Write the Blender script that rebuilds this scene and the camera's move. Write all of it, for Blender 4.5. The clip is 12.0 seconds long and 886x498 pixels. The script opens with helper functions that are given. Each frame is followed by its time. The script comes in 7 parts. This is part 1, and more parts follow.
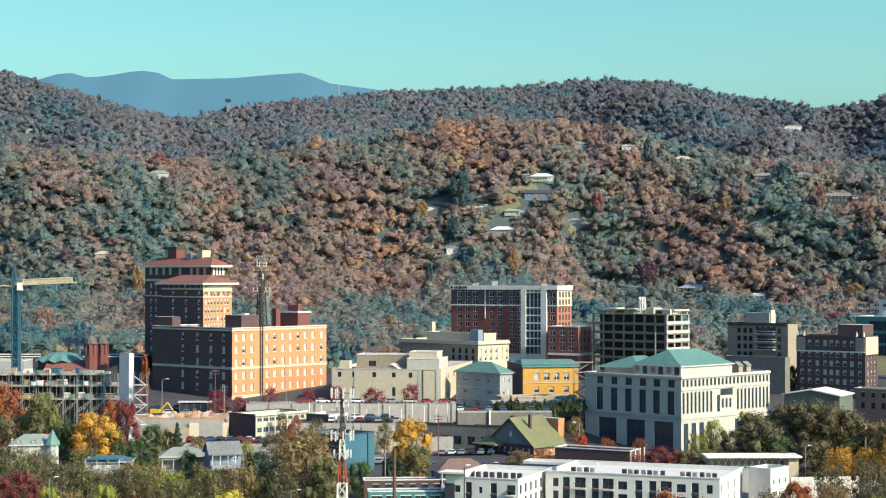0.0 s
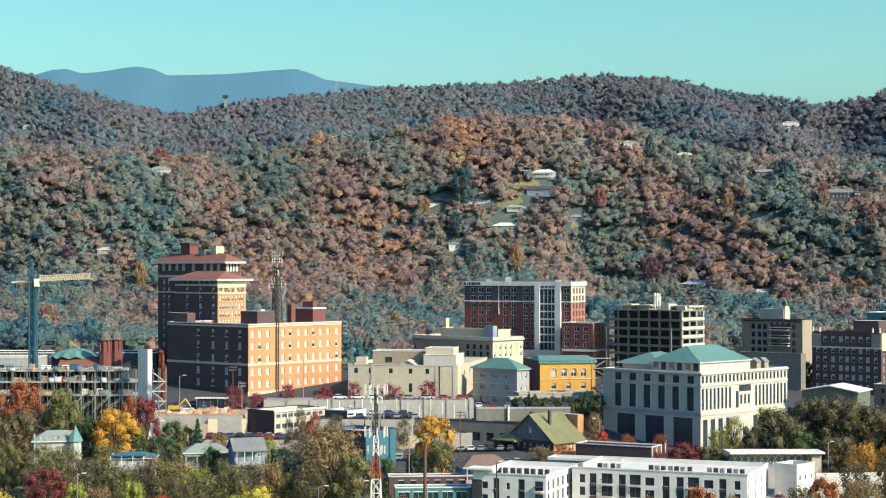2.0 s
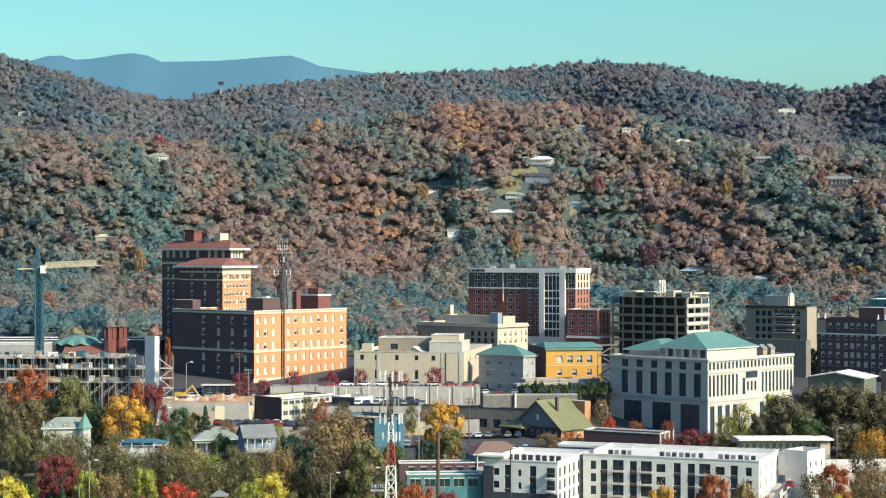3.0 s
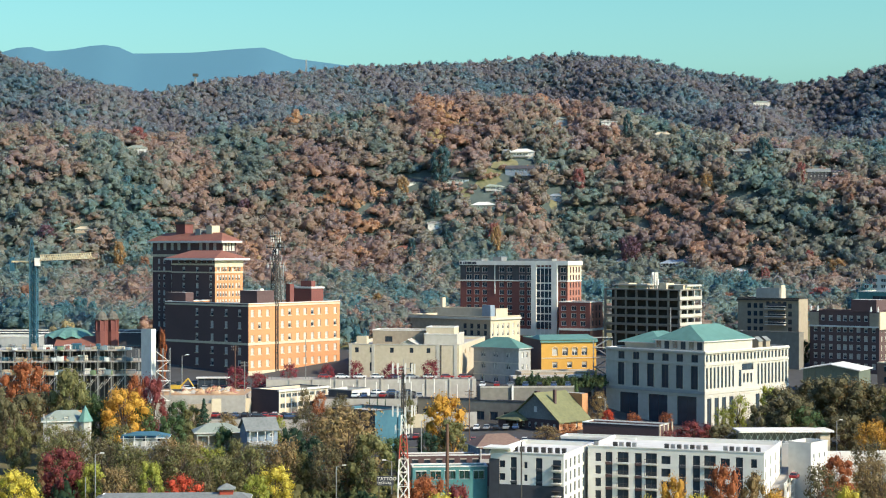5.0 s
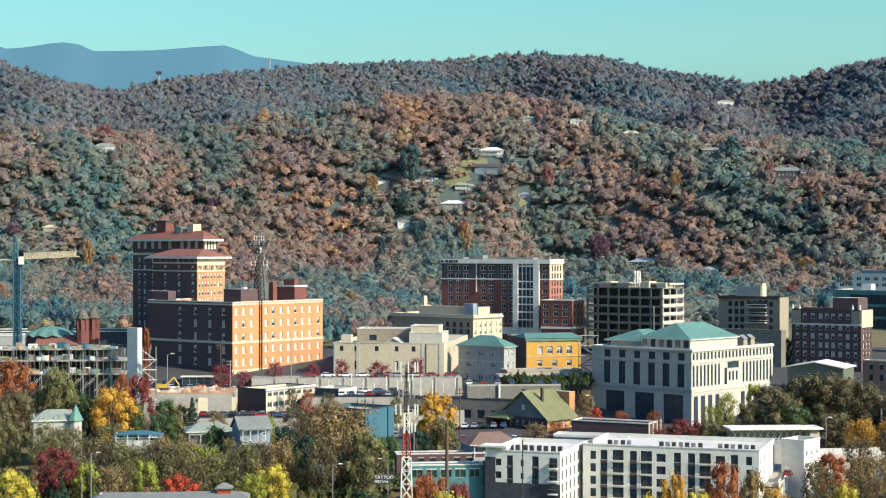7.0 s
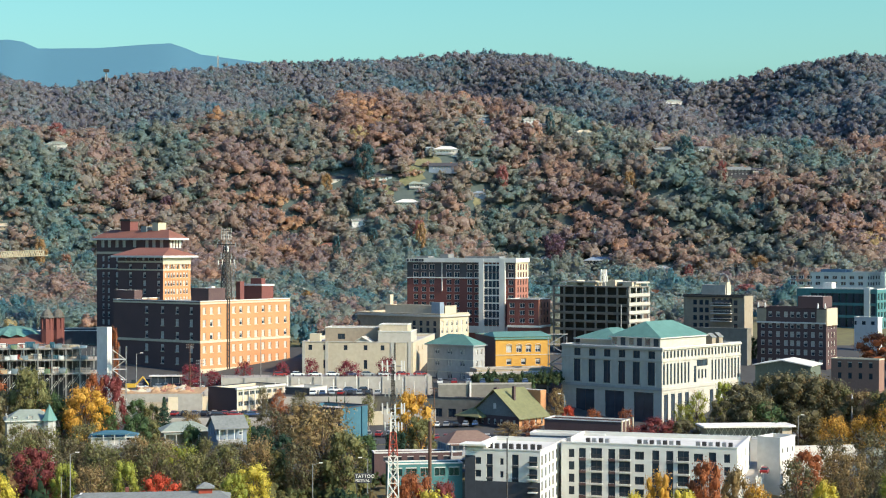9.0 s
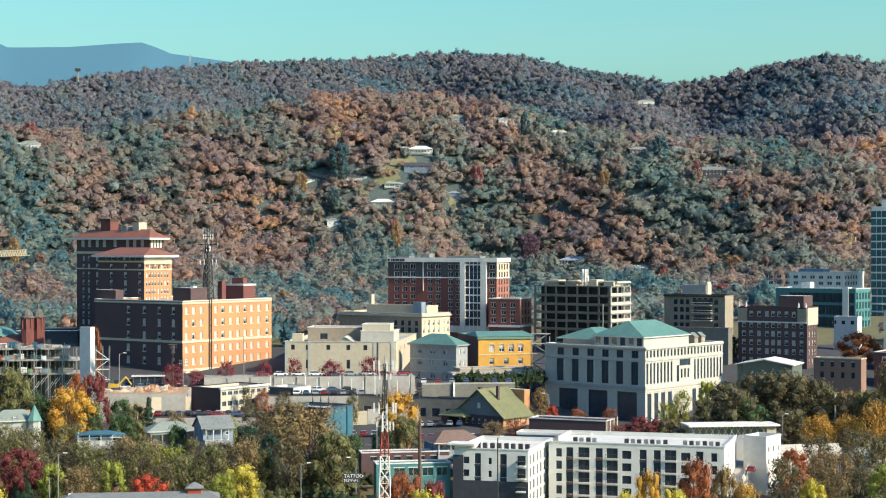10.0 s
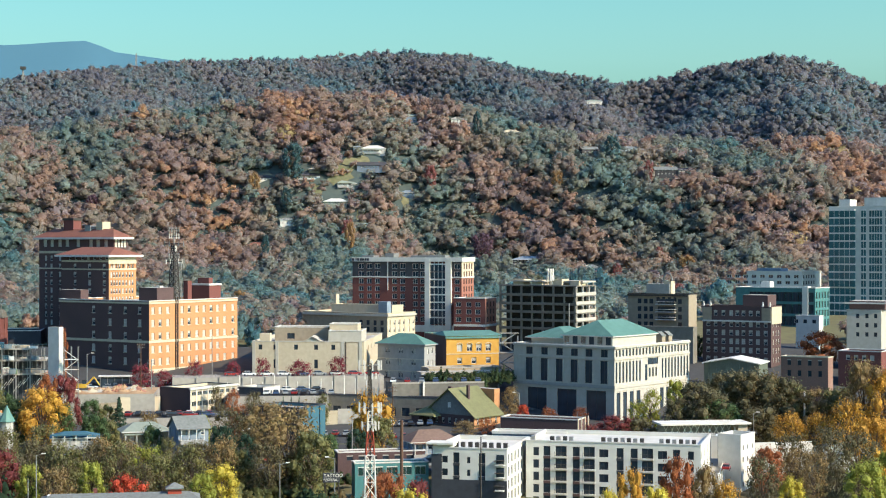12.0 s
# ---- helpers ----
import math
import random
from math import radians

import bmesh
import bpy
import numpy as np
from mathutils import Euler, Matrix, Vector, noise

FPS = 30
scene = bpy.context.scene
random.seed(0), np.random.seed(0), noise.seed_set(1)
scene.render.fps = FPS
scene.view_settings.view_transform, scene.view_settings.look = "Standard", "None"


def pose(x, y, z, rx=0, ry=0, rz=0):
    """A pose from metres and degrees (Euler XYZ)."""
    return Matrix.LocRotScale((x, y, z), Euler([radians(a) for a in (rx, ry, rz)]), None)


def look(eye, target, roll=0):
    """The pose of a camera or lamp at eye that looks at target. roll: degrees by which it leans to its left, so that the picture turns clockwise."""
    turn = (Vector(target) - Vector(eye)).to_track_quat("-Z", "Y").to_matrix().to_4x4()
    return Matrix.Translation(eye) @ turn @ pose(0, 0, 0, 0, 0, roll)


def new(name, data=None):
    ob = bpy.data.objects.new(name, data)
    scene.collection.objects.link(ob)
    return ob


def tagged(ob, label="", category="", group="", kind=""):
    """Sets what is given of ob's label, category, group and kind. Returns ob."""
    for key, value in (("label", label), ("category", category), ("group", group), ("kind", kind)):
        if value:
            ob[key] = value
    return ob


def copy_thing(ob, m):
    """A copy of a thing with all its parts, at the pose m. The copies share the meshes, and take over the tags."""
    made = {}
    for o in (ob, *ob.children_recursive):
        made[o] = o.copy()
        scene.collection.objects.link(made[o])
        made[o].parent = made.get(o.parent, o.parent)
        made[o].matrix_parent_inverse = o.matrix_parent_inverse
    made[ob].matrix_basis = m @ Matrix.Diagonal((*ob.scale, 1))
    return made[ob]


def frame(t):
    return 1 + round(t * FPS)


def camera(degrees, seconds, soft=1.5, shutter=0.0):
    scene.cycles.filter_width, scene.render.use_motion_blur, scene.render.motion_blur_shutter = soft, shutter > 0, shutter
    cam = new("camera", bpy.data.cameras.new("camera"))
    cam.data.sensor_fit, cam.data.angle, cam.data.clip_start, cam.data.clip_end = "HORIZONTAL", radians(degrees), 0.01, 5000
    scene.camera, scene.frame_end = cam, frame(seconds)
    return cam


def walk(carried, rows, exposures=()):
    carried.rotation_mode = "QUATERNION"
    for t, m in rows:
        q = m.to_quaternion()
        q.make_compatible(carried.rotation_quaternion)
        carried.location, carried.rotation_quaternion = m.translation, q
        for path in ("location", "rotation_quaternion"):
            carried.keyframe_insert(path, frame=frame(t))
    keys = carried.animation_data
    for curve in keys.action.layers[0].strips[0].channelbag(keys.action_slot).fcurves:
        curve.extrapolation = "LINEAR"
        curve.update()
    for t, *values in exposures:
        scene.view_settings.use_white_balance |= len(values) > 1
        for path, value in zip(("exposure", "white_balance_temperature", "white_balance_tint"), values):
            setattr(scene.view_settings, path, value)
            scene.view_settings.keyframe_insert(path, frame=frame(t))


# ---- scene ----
# ---- camera: slides to its left at 75 m height while it pans right ----
cam = camera(28.85, 12.0, soft=1.1)
WALK = (
    (0.0, 22.94, -1.813, 0.798),
    (0.5, 20.98, -1.764, 0.842),
    (1.0, 18.93, -1.706, 0.851),
    (1.5, 16.84, -1.632, 0.805),
    (2.0, 14.79, -1.550, 0.670),
    (2.5, 12.75, -1.455, 0.464),
    (3.0, 10.55, -1.323, 0.231),
    (5.0, 2.22, -0.321, -0.019),
    (5.5, 0.00, 0.000, -0.019),
    (6.0, -2.05, 0.310, -0.031),
    (6.5, -4.32, 0.670, -0.044),
    (7.0, -6.42, 1.050, -0.071),
    (9.0, -14.74, 2.917, -0.110),
    (9.5, -16.87, 3.416, -0.114),
    (10.0, -18.96, 3.915, -0.119),
    (10.5, -21.05, 4.405, -0.124),
    (11.0, -23.03, 4.876, -0.137),
    (11.5, -24.97, 5.338, -0.136),
    (12.0, -27.30, 5.821, -0.133),
)
walk(cam, [(t, pose(x, 0, 75, 90 + tilt, 0, -turn)) for t, x, turn, tilt in WALK], exposures=[(0.0, 0.8), (12.0, 0.8)])

# ---- daylight: clear autumn sky, sun from the right ----
SUN = Vector((0.785, -0.52, 0.62)).normalized()
world = bpy.data.worlds.new("sky")
scene.world = world
world.use_nodes = True
wn, wl = world.node_tree.nodes, world.node_tree.links
sky = wn.new("ShaderNodeTexSky")
sky.sky_type = "NISHITA"
sky.sun_disc = False
sky.sun_elevation = math.asin(SUN.z)
sky.sun_rotation = math.atan2(SUN.x, SUN.y)
sky.altitude = 0
sky.air_density, sky.dust_density, sky.ozone_density = 1.0, 5.0, 1.0
tint = wn.new("ShaderNodeMix")
tint.data_type, tint.blend_type = "RGBA", "MULTIPLY"
tint.inputs["Factor"].default_value = 1.0
# pale teal low down, deeper blue overhead
up, xyz, deep = wn.new("ShaderNodeTexCoord"), wn.new("ShaderNodeSeparateXYZ"), wn.new("ShaderNodeValToRGB")
deep.color_ramp.elements[0].position, deep.color_ramp.elements[0].color = 0.105, (0.74, 1.24, 1.10, 1)
deep.color_ramp.elements[1].position, deep.color_ramp.elements[1].color = 0.32, (0.21, 0.46, 0.86, 1)
teal = deep.color_ramp.elements.new(0.16)
teal.color = (0.56, 1.06, 0.94, 1)
wl.new(up.outputs["Generated"], xyz.inputs["Vector"])
wl.new(xyz.outputs["Z"], deep.inputs["Fac"])
wl.new(deep.outputs["Color"], tint.inputs["B"])
wl.new(sky.outputs["Color"], tint.inputs["A"])
wl.new(tint.outputs["Result"], wn["Background"].inputs["Color"])
wn["Background"].inputs["Strength"].default_value = 0.15
sun = new("sun", bpy.data.lights.new("sun", "SUN"))
sun.data.energy, sun.data.angle, sun.data.color = 4.2, radians(0.5), (1.0, 0.83, 0.60)
sun.matrix_world = look(SUN * 300, (0, 0, 0))


# ---- materials ----
def mat(name, a, b=None, rough=0.8, grain=0.6, blotch=0.08, bump=0.15, metal=0.0, island=0.0):
    """A surface of two mixed tones: fine grain and broad blotches (their sizes as cycles a metre)."""
    m = bpy.data.materials.new(name)
    m.use_nodes = True
    n, l = m.node_tree.nodes, m.node_tree.links
    p = n["Principled BSDF"]
    b = b or tuple(c * 0.72 for c in a)
    co = n.new("ShaderNodeTexCoord")
    fine, broad = n.new("ShaderNodeTexNoise"), n.new("ShaderNodeTexNoise")
    fine.inputs["Scale"].default_value, broad.inputs["Scale"].default_value = grain, blotch
    fine.inputs["Detail"].default_value, broad.inputs["Detail"].default_value = 5, 3
    add = n.new("ShaderNodeMath")
    add.operation = "MULTIPLY_ADD"
    add.inputs[1].default_value = 0.55
    mul = n.new("ShaderNodeMath")
    mul.operation = "MULTIPLY"
    mul.inputs[1].default_value = 0.45
    ramp = n.new("ShaderNodeValToRGB")
    ramp.color_ramp.elements[0].position, ramp.color_ramp.elements[1].position = 0.34, 0.66
    ramp.color_ramp.elements[0].color, ramp.color_ramp.elements[1].color = (*b, 1), (*a, 1)
    for t in (fine, broad):
        l.new(co.outputs["Object"], t.inputs["Vector"])
    l.new(broad.outputs["Fac"], mul.inputs[0])
    l.new(fine.outputs["Fac"], add.inputs[0])
    l.new(mul.outputs[0], add.inputs[2])
    l.new(add.outputs[0], ramp.inputs["Fac"])
    out = ramp.outputs["Color"]
    if island:
        geo, hsv = n.new("ShaderNodeNewGeometry"), n.new("ShaderNodeHueSaturation")
        rng = n.new("ShaderNodeMapRange")
        rng.inputs["To Min"].default_value, rng.inputs["To Max"].default_value = 1 - island, 1 + island
        l.new(geo.outputs["Random Per Island"], rng.inputs["Value"])
        l.new(rng.outputs["Result"], hsv.inputs["Value"])
        l.new(out, hsv.inputs["Color"])
        out = hsv.outputs["Color"]
    l.new(out, p.inputs["Base Color"])
    p.inputs["Roughness"].default_value, p.inputs["Metallic"].default_value = rough, metal
    p.inputs["Specular IOR Level"].default_value = 0.3
    if bump > 1:
        bp = n.new("ShaderNodeBump")
        bp.inputs["Strength"].default_value, bp.inputs["Distance"].default_value = bump, 0.05
        l.new(fine.outputs["Fac"], bp.inputs["Height"])
        l.new(bp.outputs["Normal"], p.inputs["Normal"])
    return m


def glass_mat(name, colour, rough=0.12):
    m = mat(name, colour, tuple(c * 0.5 for c in colour), rough, 0.35, 0.1, 0.0)
    m.node_tree.nodes["Principled BSDF"].inputs["Specular IOR Level"].default_value = 0.5
    return m


def let_light_through(m, share):
    """Thin leaves: part of the light passes through them."""
    n, l = m.node_tree.nodes, m.node_tree.links
    p = n["Principled BSDF"]
    thin, mix = n.new("ShaderNodeBsdfTranslucent"), n.new("ShaderNodeMixShader")
    mix.inputs["Fac"].default_value = share
    l.new(p.inputs["Base Color"].links[0].from_socket, thin.inputs["Color"])
    l.new(p.outputs["BSDF"], mix.inputs[1])
    l.new(thin.outputs["BSDF"], mix.inputs[2])
    l.new(mix.outputs["Shader"], n["Material Output"].inputs["Surface"])


def leaf_mat(name, stops, vary=0.25, thin=0.5):
    """Foliage: each tree's own tone, with lighter and darker leaves."""
    m = bpy.data.materials.new(name)
    m.use_nodes = True
    n, l = m.node_tree.nodes, m.node_tree.links
    p = n["Principled BSDF"]
    at, ramp = n.new("ShaderNodeAttribute"), n.new("ShaderNodeValToRGB")
    at.attribute_name = "tone"
    els = ramp.color_ramp.elements
    while len(els) < len(stops):
        els.new(0.5)
    for e, (pos, col) in zip(els, sorted(stops)):
        e.position, e.color = pos, (*col, 1)
    geo, hsv, rng = n.new("ShaderNodeNewGeometry"), n.new("ShaderNodeHueSaturation"), n.new("ShaderNodeMapRange")
    rng.inputs["To Min"].default_value, rng.inputs["To Max"].default_value = 1 - vary, 1 + vary
    l.new(at.outputs["Fac"], ramp.inputs["Fac"])
    l.new(geo.outputs["Random Per Island"], rng.inputs["Value"])
    co, leafy, mott = n.new("ShaderNodeTexCoord"), n.new("ShaderNodeTexNoise"), n.new("ShaderNodeMapRange")
    leafy.inputs["Scale"].default_value, leafy.inputs["Detail"].default_value = 0.8, 4.0
    leafy.inputs["Roughness"].default_value = 0.75
    l.new(co.outputs["Object"], leafy.inputs["Vector"])
    mott.inputs["From Min"].default_value, mott.inputs["From Max"].default_value = 0.3, 0.7
    mott.inputs["To Min"].default_value, mott.inputs["To Max"].default_value = 0.72, 1.28
    l.new(leafy.outputs["Fac"], mott.inputs["Value"])
    both = n.new("ShaderNodeMath")
    both.operation = "MULTIPLY"
    l.new(rng.outputs["Result"], both.inputs[0])
    l.new(mott.outputs["Result"], both.inputs[1])
    bump = n.new("ShaderNodeBump")
    bump.inputs["Strength"].default_value, bump.inputs["Distance"].default_value = 0.6, 0.8
    l.new(leafy.outputs["Fac"], bump.inputs["Height"])
    l.new(bump.outputs["Normal"], p.inputs["Normal"])
    l.new(both.outputs["Value"], hsv.inputs["Value"])
    l.new(ramp.outputs["Color"], hsv.inputs["Color"])
    l.new(hsv.outputs["Color"], p.inputs["Base Color"])
    p.inputs["Roughness"].default_value = 0.75
    p.inputs["Specular IOR Level"].default_value = 0.15
    let_light_through(m, thin)
    return m


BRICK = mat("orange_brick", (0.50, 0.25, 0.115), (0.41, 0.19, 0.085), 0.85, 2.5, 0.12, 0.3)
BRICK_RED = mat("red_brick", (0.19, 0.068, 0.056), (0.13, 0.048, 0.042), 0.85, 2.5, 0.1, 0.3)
# dark brick, also the shaded copy of the orange brick
BRICK_DARK_OR_SHADED = mat("dark_or_shaded_brick", (0.112, 0.068, 0.064), (0.075, 0.048, 0.047), 0.85, 2.5, 0.1, 0.3)
# the red brick again, lightened as if in sunlight
BRICK_LIT_ROSE = mat("lit_rose_brick", (0.34, 0.145, 0.10), (0.26, 0.11, 0.08), 0.85, 2.5, 0.1, 0.3)
CREAM = mat("cream_stone", (0.54, 0.46, 0.33), (0.44, 0.37, 0.26), 0.8, 0.8, 0.08, 0.2)
PALE = mat("pale_stone", (0.47, 0.44, 0.375), (0.39, 0.36, 0.30), 0.8, 0.7, 0.08, 0.2)
TANW = mat("tan_stone", (0.34, 0.28, 0.20), (0.26, 0.21, 0.15), 0.85, 0.8, 0.1, 0.2)
GREYW = mat("grey_stone", (0.34, 0.34, 0.32), (0.26, 0.26, 0.25), 0.85, 0.8, 0.1, 0.2)
YELLOW = mat("ochre_render", (0.55, 0.30, 0.06), (0.46, 0.25, 0.05), 0.85, 0.6, 0.1, 0.15)
WHITE = mat("white_render", (0.66, 0.64, 0.57), (0.56, 0.54, 0.48), 0.7, 0.4, 0.1, 0.1)
OFFWHITE = mat("white_trim", (0.62, 0.60, 0.55), (0.5, 0.48, 0.43), 0.7, 0.6, 0.1, 0.1)
CONC = mat("concrete", (0.40, 0.37, 0.32), (0.29, 0.27, 0.235), 0.9, 0.7, 0.1, 0.25)
CHAR = mat("charcoal_cladding", (0.055, 0.06, 0.07), (0.04, 0.043, 0.05), 0.6, 0.6, 0.1, 0.1)
GREYCLAD_OR_SHADE = mat("slate_cladding_or_shade", (0.075, 0.072, 0.075), (0.055, 0.052, 0.055), 0.6, 0.6, 0.1, 0.1)
COPPER = mat("green_copper", (0.115, 0.235, 0.195), (0.08, 0.175, 0.145), 0.6, 0.5, 0.12, 0.15)
GREENROOF = mat("olive_green_shingle", (0.18, 0.18, 0.085), (0.13, 0.13, 0.065), 0.85, 1.2, 0.15, 0.3)
TILE = mat("clay_tile", (0.235, 0.095, 0.065), (0.165, 0.07, 0.05), 0.8, 2.0, 0.2, 0.4)
SHINGLE = mat("grey_shingle", (0.20, 0.21, 0.20), (0.13, 0.14, 0.13), 0.9, 1.5, 0.2, 0.3)
PALEROOF = mat("pale_green_roof", (0.25, 0.28, 0.23), (0.19, 0.22, 0.18), 0.85, 1.2, 0.2, 0.2)
FLATROOF = mat("flat_roof", (0.45, 0.42, 0.36), (0.32, 0.30, 0.26), 0.9, 0.6, 0.1, 0.2)
WHITEROOF = mat("white_membrane", (0.62, 0.60, 0.54), (0.5, 0.48, 0.43), 0.8, 0.5, 0.08, 0.1)
BLUEWALL = mat("blue_wall", (0.05, 0.135, 0.175), (0.035, 0.10, 0.135), 0.8, 0.7, 0.15, 0.15)
TEALWALL = mat("teal_wall", (0.07, 0.20, 0.20), (0.05, 0.15, 0.15), 0.6, 0.7, 0.15, 0.1)
CREAMHOUSE = mat("white_clapboard", (0.42, 0.42, 0.38), (0.33, 0.32, 0.29), 0.8, 1.5, 0.2, 0.2)
BLUEHOUSE = mat("blue_grey_clapboard", (0.22, 0.27, 0.32), (0.17, 0.21, 0.25), 0.8, 1.5, 0.2, 0.2)
STEEL = mat("grey_steel", (0.30, 0.30, 0.29), (0.22, 0.22, 0.21), 0.5, 1.0, 0.2, 0.1, 0.4)
DARKSTEEL = mat("dark_steel", (0.07, 0.065, 0.06), (0.05, 0.045, 0.04), 0.6, 1.0, 0.2, 0.1, 0.3)
REDSTEEL = mat("red_paint", (0.36, 0.06, 0.035), (0.26, 0.05, 0.03), 0.6, 1.0, 0.2, 0.1)
WHITESTEEL = mat("white_paint", (0.76, 0.73, 0.66), (0.6, 0.57, 0.5), 0.6, 1.0, 0.2, 0.1)
BLUESTEEL = mat("blue_paint", (0.03, 0.10, 0.14), (0.025, 0.08, 0.11), 0.5, 1.0, 0.2, 0.1)
CREAMSTEEL = mat("cream_paint", (0.66, 0.56, 0.36), (0.55, 0.46, 0.3), 0.6, 1.0, 0.2, 0.1)
POLEWOOD = mat("weathered_pole", (0.13, 0.075, 0.05), (0.09, 0.05, 0.035), 0.9, 2.0, 0.3, 0.3)
BARK = mat("bark", (0.14, 0.10, 0.07), (0.08, 0.06, 0.045), 0.95, 3.0, 0.3, 0.5)
ASPHALT = mat("asphalt", (0.065, 0.064, 0.062), (0.045, 0.045, 0.044), 0.9, 0.5, 0.05, 0.2)
GLASS = glass_mat("dark_window", (0.042, 0.062, 0.082), 0.2)
GLASS.node_tree.nodes["Principled BSDF"].inputs["Specular IOR Level"].default_value = 0.3
GLASSDEEP = glass_mat("deep_blue_glass", (0.03, 0.055, 0.08), 0.25)
GLASSDEEP.node_tree.nodes["Principled BSDF"].inputs["Specular IOR Level"].default_value = 0.35
GLASSTOWER = glass_mat("tower_glass", (0.06, 0.175, 0.195), 0.12)
GLASSBLUE = glass_mat("blue_glass", (0.36, 0.47, 0.52))
GLASSTEAL = glass_mat("teal_glass", (0.10, 0.26, 0.27))
for gm in (GLASSBLUE, GLASSTEAL):
    gm.node_tree.nodes["Principled BSDF"].inputs["Metallic"].default_value = 0.8
BLIND = mat("window_blind", (0.50, 0.47, 0.40), (0.38, 0.36, 0.31), 0.6, 1.0, 0.3, 0.0)
# near-black colour that stands for shade inside open floors
SHADE = mat("open_floor_shade", (0.06, 0.055, 0.05), (0.03, 0.03, 0.028), 0.9, 0.5, 0.1, 0.1)

# Hill leaf colours: distance haze is mixed in as extra blue and brightness
FRONT_HAZE_STOPS = [(0.0, (0.113, 0.246, 0.273)), (0.15, (0.149, 0.274, 0.284)), (0.30, (0.226, 0.309, 0.283)), (0.44, (0.303, 0.331, 0.283)), (0.56, (0.383, 0.330, 0.278)),
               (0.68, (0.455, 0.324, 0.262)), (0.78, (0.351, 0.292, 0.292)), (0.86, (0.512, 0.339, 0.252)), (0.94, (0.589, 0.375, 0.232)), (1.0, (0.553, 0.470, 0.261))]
BACK_HAZE_STOPS = [(0.0, (0.114, 0.240, 0.290)), (0.3, (0.171, 0.264, 0.299)), (0.5, (0.239, 0.271, 0.284)), (0.7, (0.285, 0.267, 0.269)), (0.85, (0.222, 0.235, 0.278)), (1.0, (0.328, 0.301, 0.258))]
SCRUB_STOPS = [(0.0, (0.037, 0.075, 0.040)), (0.2, (0.106, 0.131, 0.053)), (0.4, (0.181, 0.175, 0.069)), (0.6, (0.219, 0.156, 0.075)), (0.8, (0.225, 0.112, 0.056)), (1.0, (0.375, 0.213, 0.062))]
SCRUB = leaf_mat("scrub_leaves", SCRUB_STOPS)
HAZED_WOODS = leaf_mat("hazed_autumn_woods", FRONT_HAZE_STOPS, 0.08, 0.62)
HAZED_FARWOODS = leaf_mat("hazed_distant_woods", BACK_HAZE_STOPS, 0.04, 0.62)


# ---- mesh helpers ----
class Geo:
    """Collects faces of several materials for one mesh."""

    def __init__(self):
        self.v, self.f, self.mi, self.mats = [], [], [], []

    def slot(self, m):
        if m not in self.mats:
            self.mats.append(m)
        return self.mats.index(m)

    def face(self, pts, m):
        k = len(self.v)
        self.v += [tuple(p) for p in pts]
        self.f.append(tuple(range(k, k + len(pts))))
        self.mi.append(self.slot(m))

    def box(self, x0, x1, y0, y1, z0, z1, m, top=None):
        k = len(self.v)
        self.v += [(x, y, z) for z in (z0, z1) for x, y in ((x0, y0), (x1, y0), (x1, y1), (x0, y1))]
        for i, q in enumerate(((0, 3, 2, 1), (4, 5, 6, 7), (0, 1, 5, 4), (1, 2, 6, 5), (2, 3, 7, 6), (3, 0, 4, 7))):
            self.f.append(tuple(k + j for j in q))
            self.mi.append(self.slot(top if top and i == 1 else m))

    def tube(self, p, q, r0, r1, m, n=6):
        """A tapered round bar from p to q."""
        p, q = Vector(p), Vector(q)
        d = (q - p).normalized()
        a = d.orthogonal().normalized()
        b = d.cross(a)
        k = len(self.v)
        for c, r in ((p, r0), (q, r1)):
            self.v += [tuple(c + (a * math.cos(2 * math.pi * i / n) + b * math.sin(2 * math.pi * i / n)) * r) for i in range(n)]
        s = self.slot(m)
        for i in range(n):
            j = (i + 1) % n
            self.f.append((k + i, k + j, k + n + j, k + n + i))
            self.mi.append(s)
        self.f += [tuple(range(k + n - 1, k - 1, -1)), tuple(range(k + n, k + 2 * n))]
        self.mi += [s, s]

    def hip(self, x0, x1, y0, y1, z0, rise, m, over=0.6, ridge=0.5, thick=0.35, trim=None):
        """A hipped roof over a rectangle; ridge: share of the longer side that the ridge keeps."""
        x0, x1, y0, y1 = x0 - over, x1 + over, y0 - over, y1 + over
        self.box(x0, x1, y0, y1, z0 - thick, z0, trim or m)
        lx, ly = x1 - x0, y1 - y0
        cx, cy = (x0 + x1) / 2, (y0 + y1) / 2
        rx, ry = (lx * ridge / 2, 0) if lx > ly else (0, ly * ridge / 2)
        a, b = (cx - rx, cy - ry, z0 + rise), (cx + rx, cy + ry, z0 + rise)
        c = [(x0, y0, z0), (x1, y0, z0), (x1, y1, z0), (x0, y1, z0)]
        if lx > ly:
            fs = ((c[0], c[1], b, a), (c[1], c[2], b), (c[2], c[3], a, b), (c[3], c[0], a))
        else:
            fs = ((c[0], c[1], a), (c[1], c[2], b, a), (c[2], c[3], b), (c[3], c[0], a, b))
        for f in fs:
            self.face(f, m)

    def gable(self, x0, x1, y0, y1, z0, rise, m, wall, over=0.5, thick=0.25):
        """A gabled roof, its ridge along x, with wall triangles at the ends."""
        cy = (y0 + y1) / 2
        for x in (x0, x1):
            self.face([(x, y0, z0), (x, y1, z0), (x, cy, z0 + rise)], wall)
        s = rise / (cy - y0)
        for y, sg in ((y0 - over, 1), (y1 + over, -1)):
            zl = z0 - over * s
            p = [(x0 - over, y, zl), (x1 + over, y, zl), (x1 + over, cy, z0 + rise), (x0 - over, cy, z0 + rise)]
            self.face(p, m)
            self.face([(a, b, c + thick) for a, b, c in p], m)
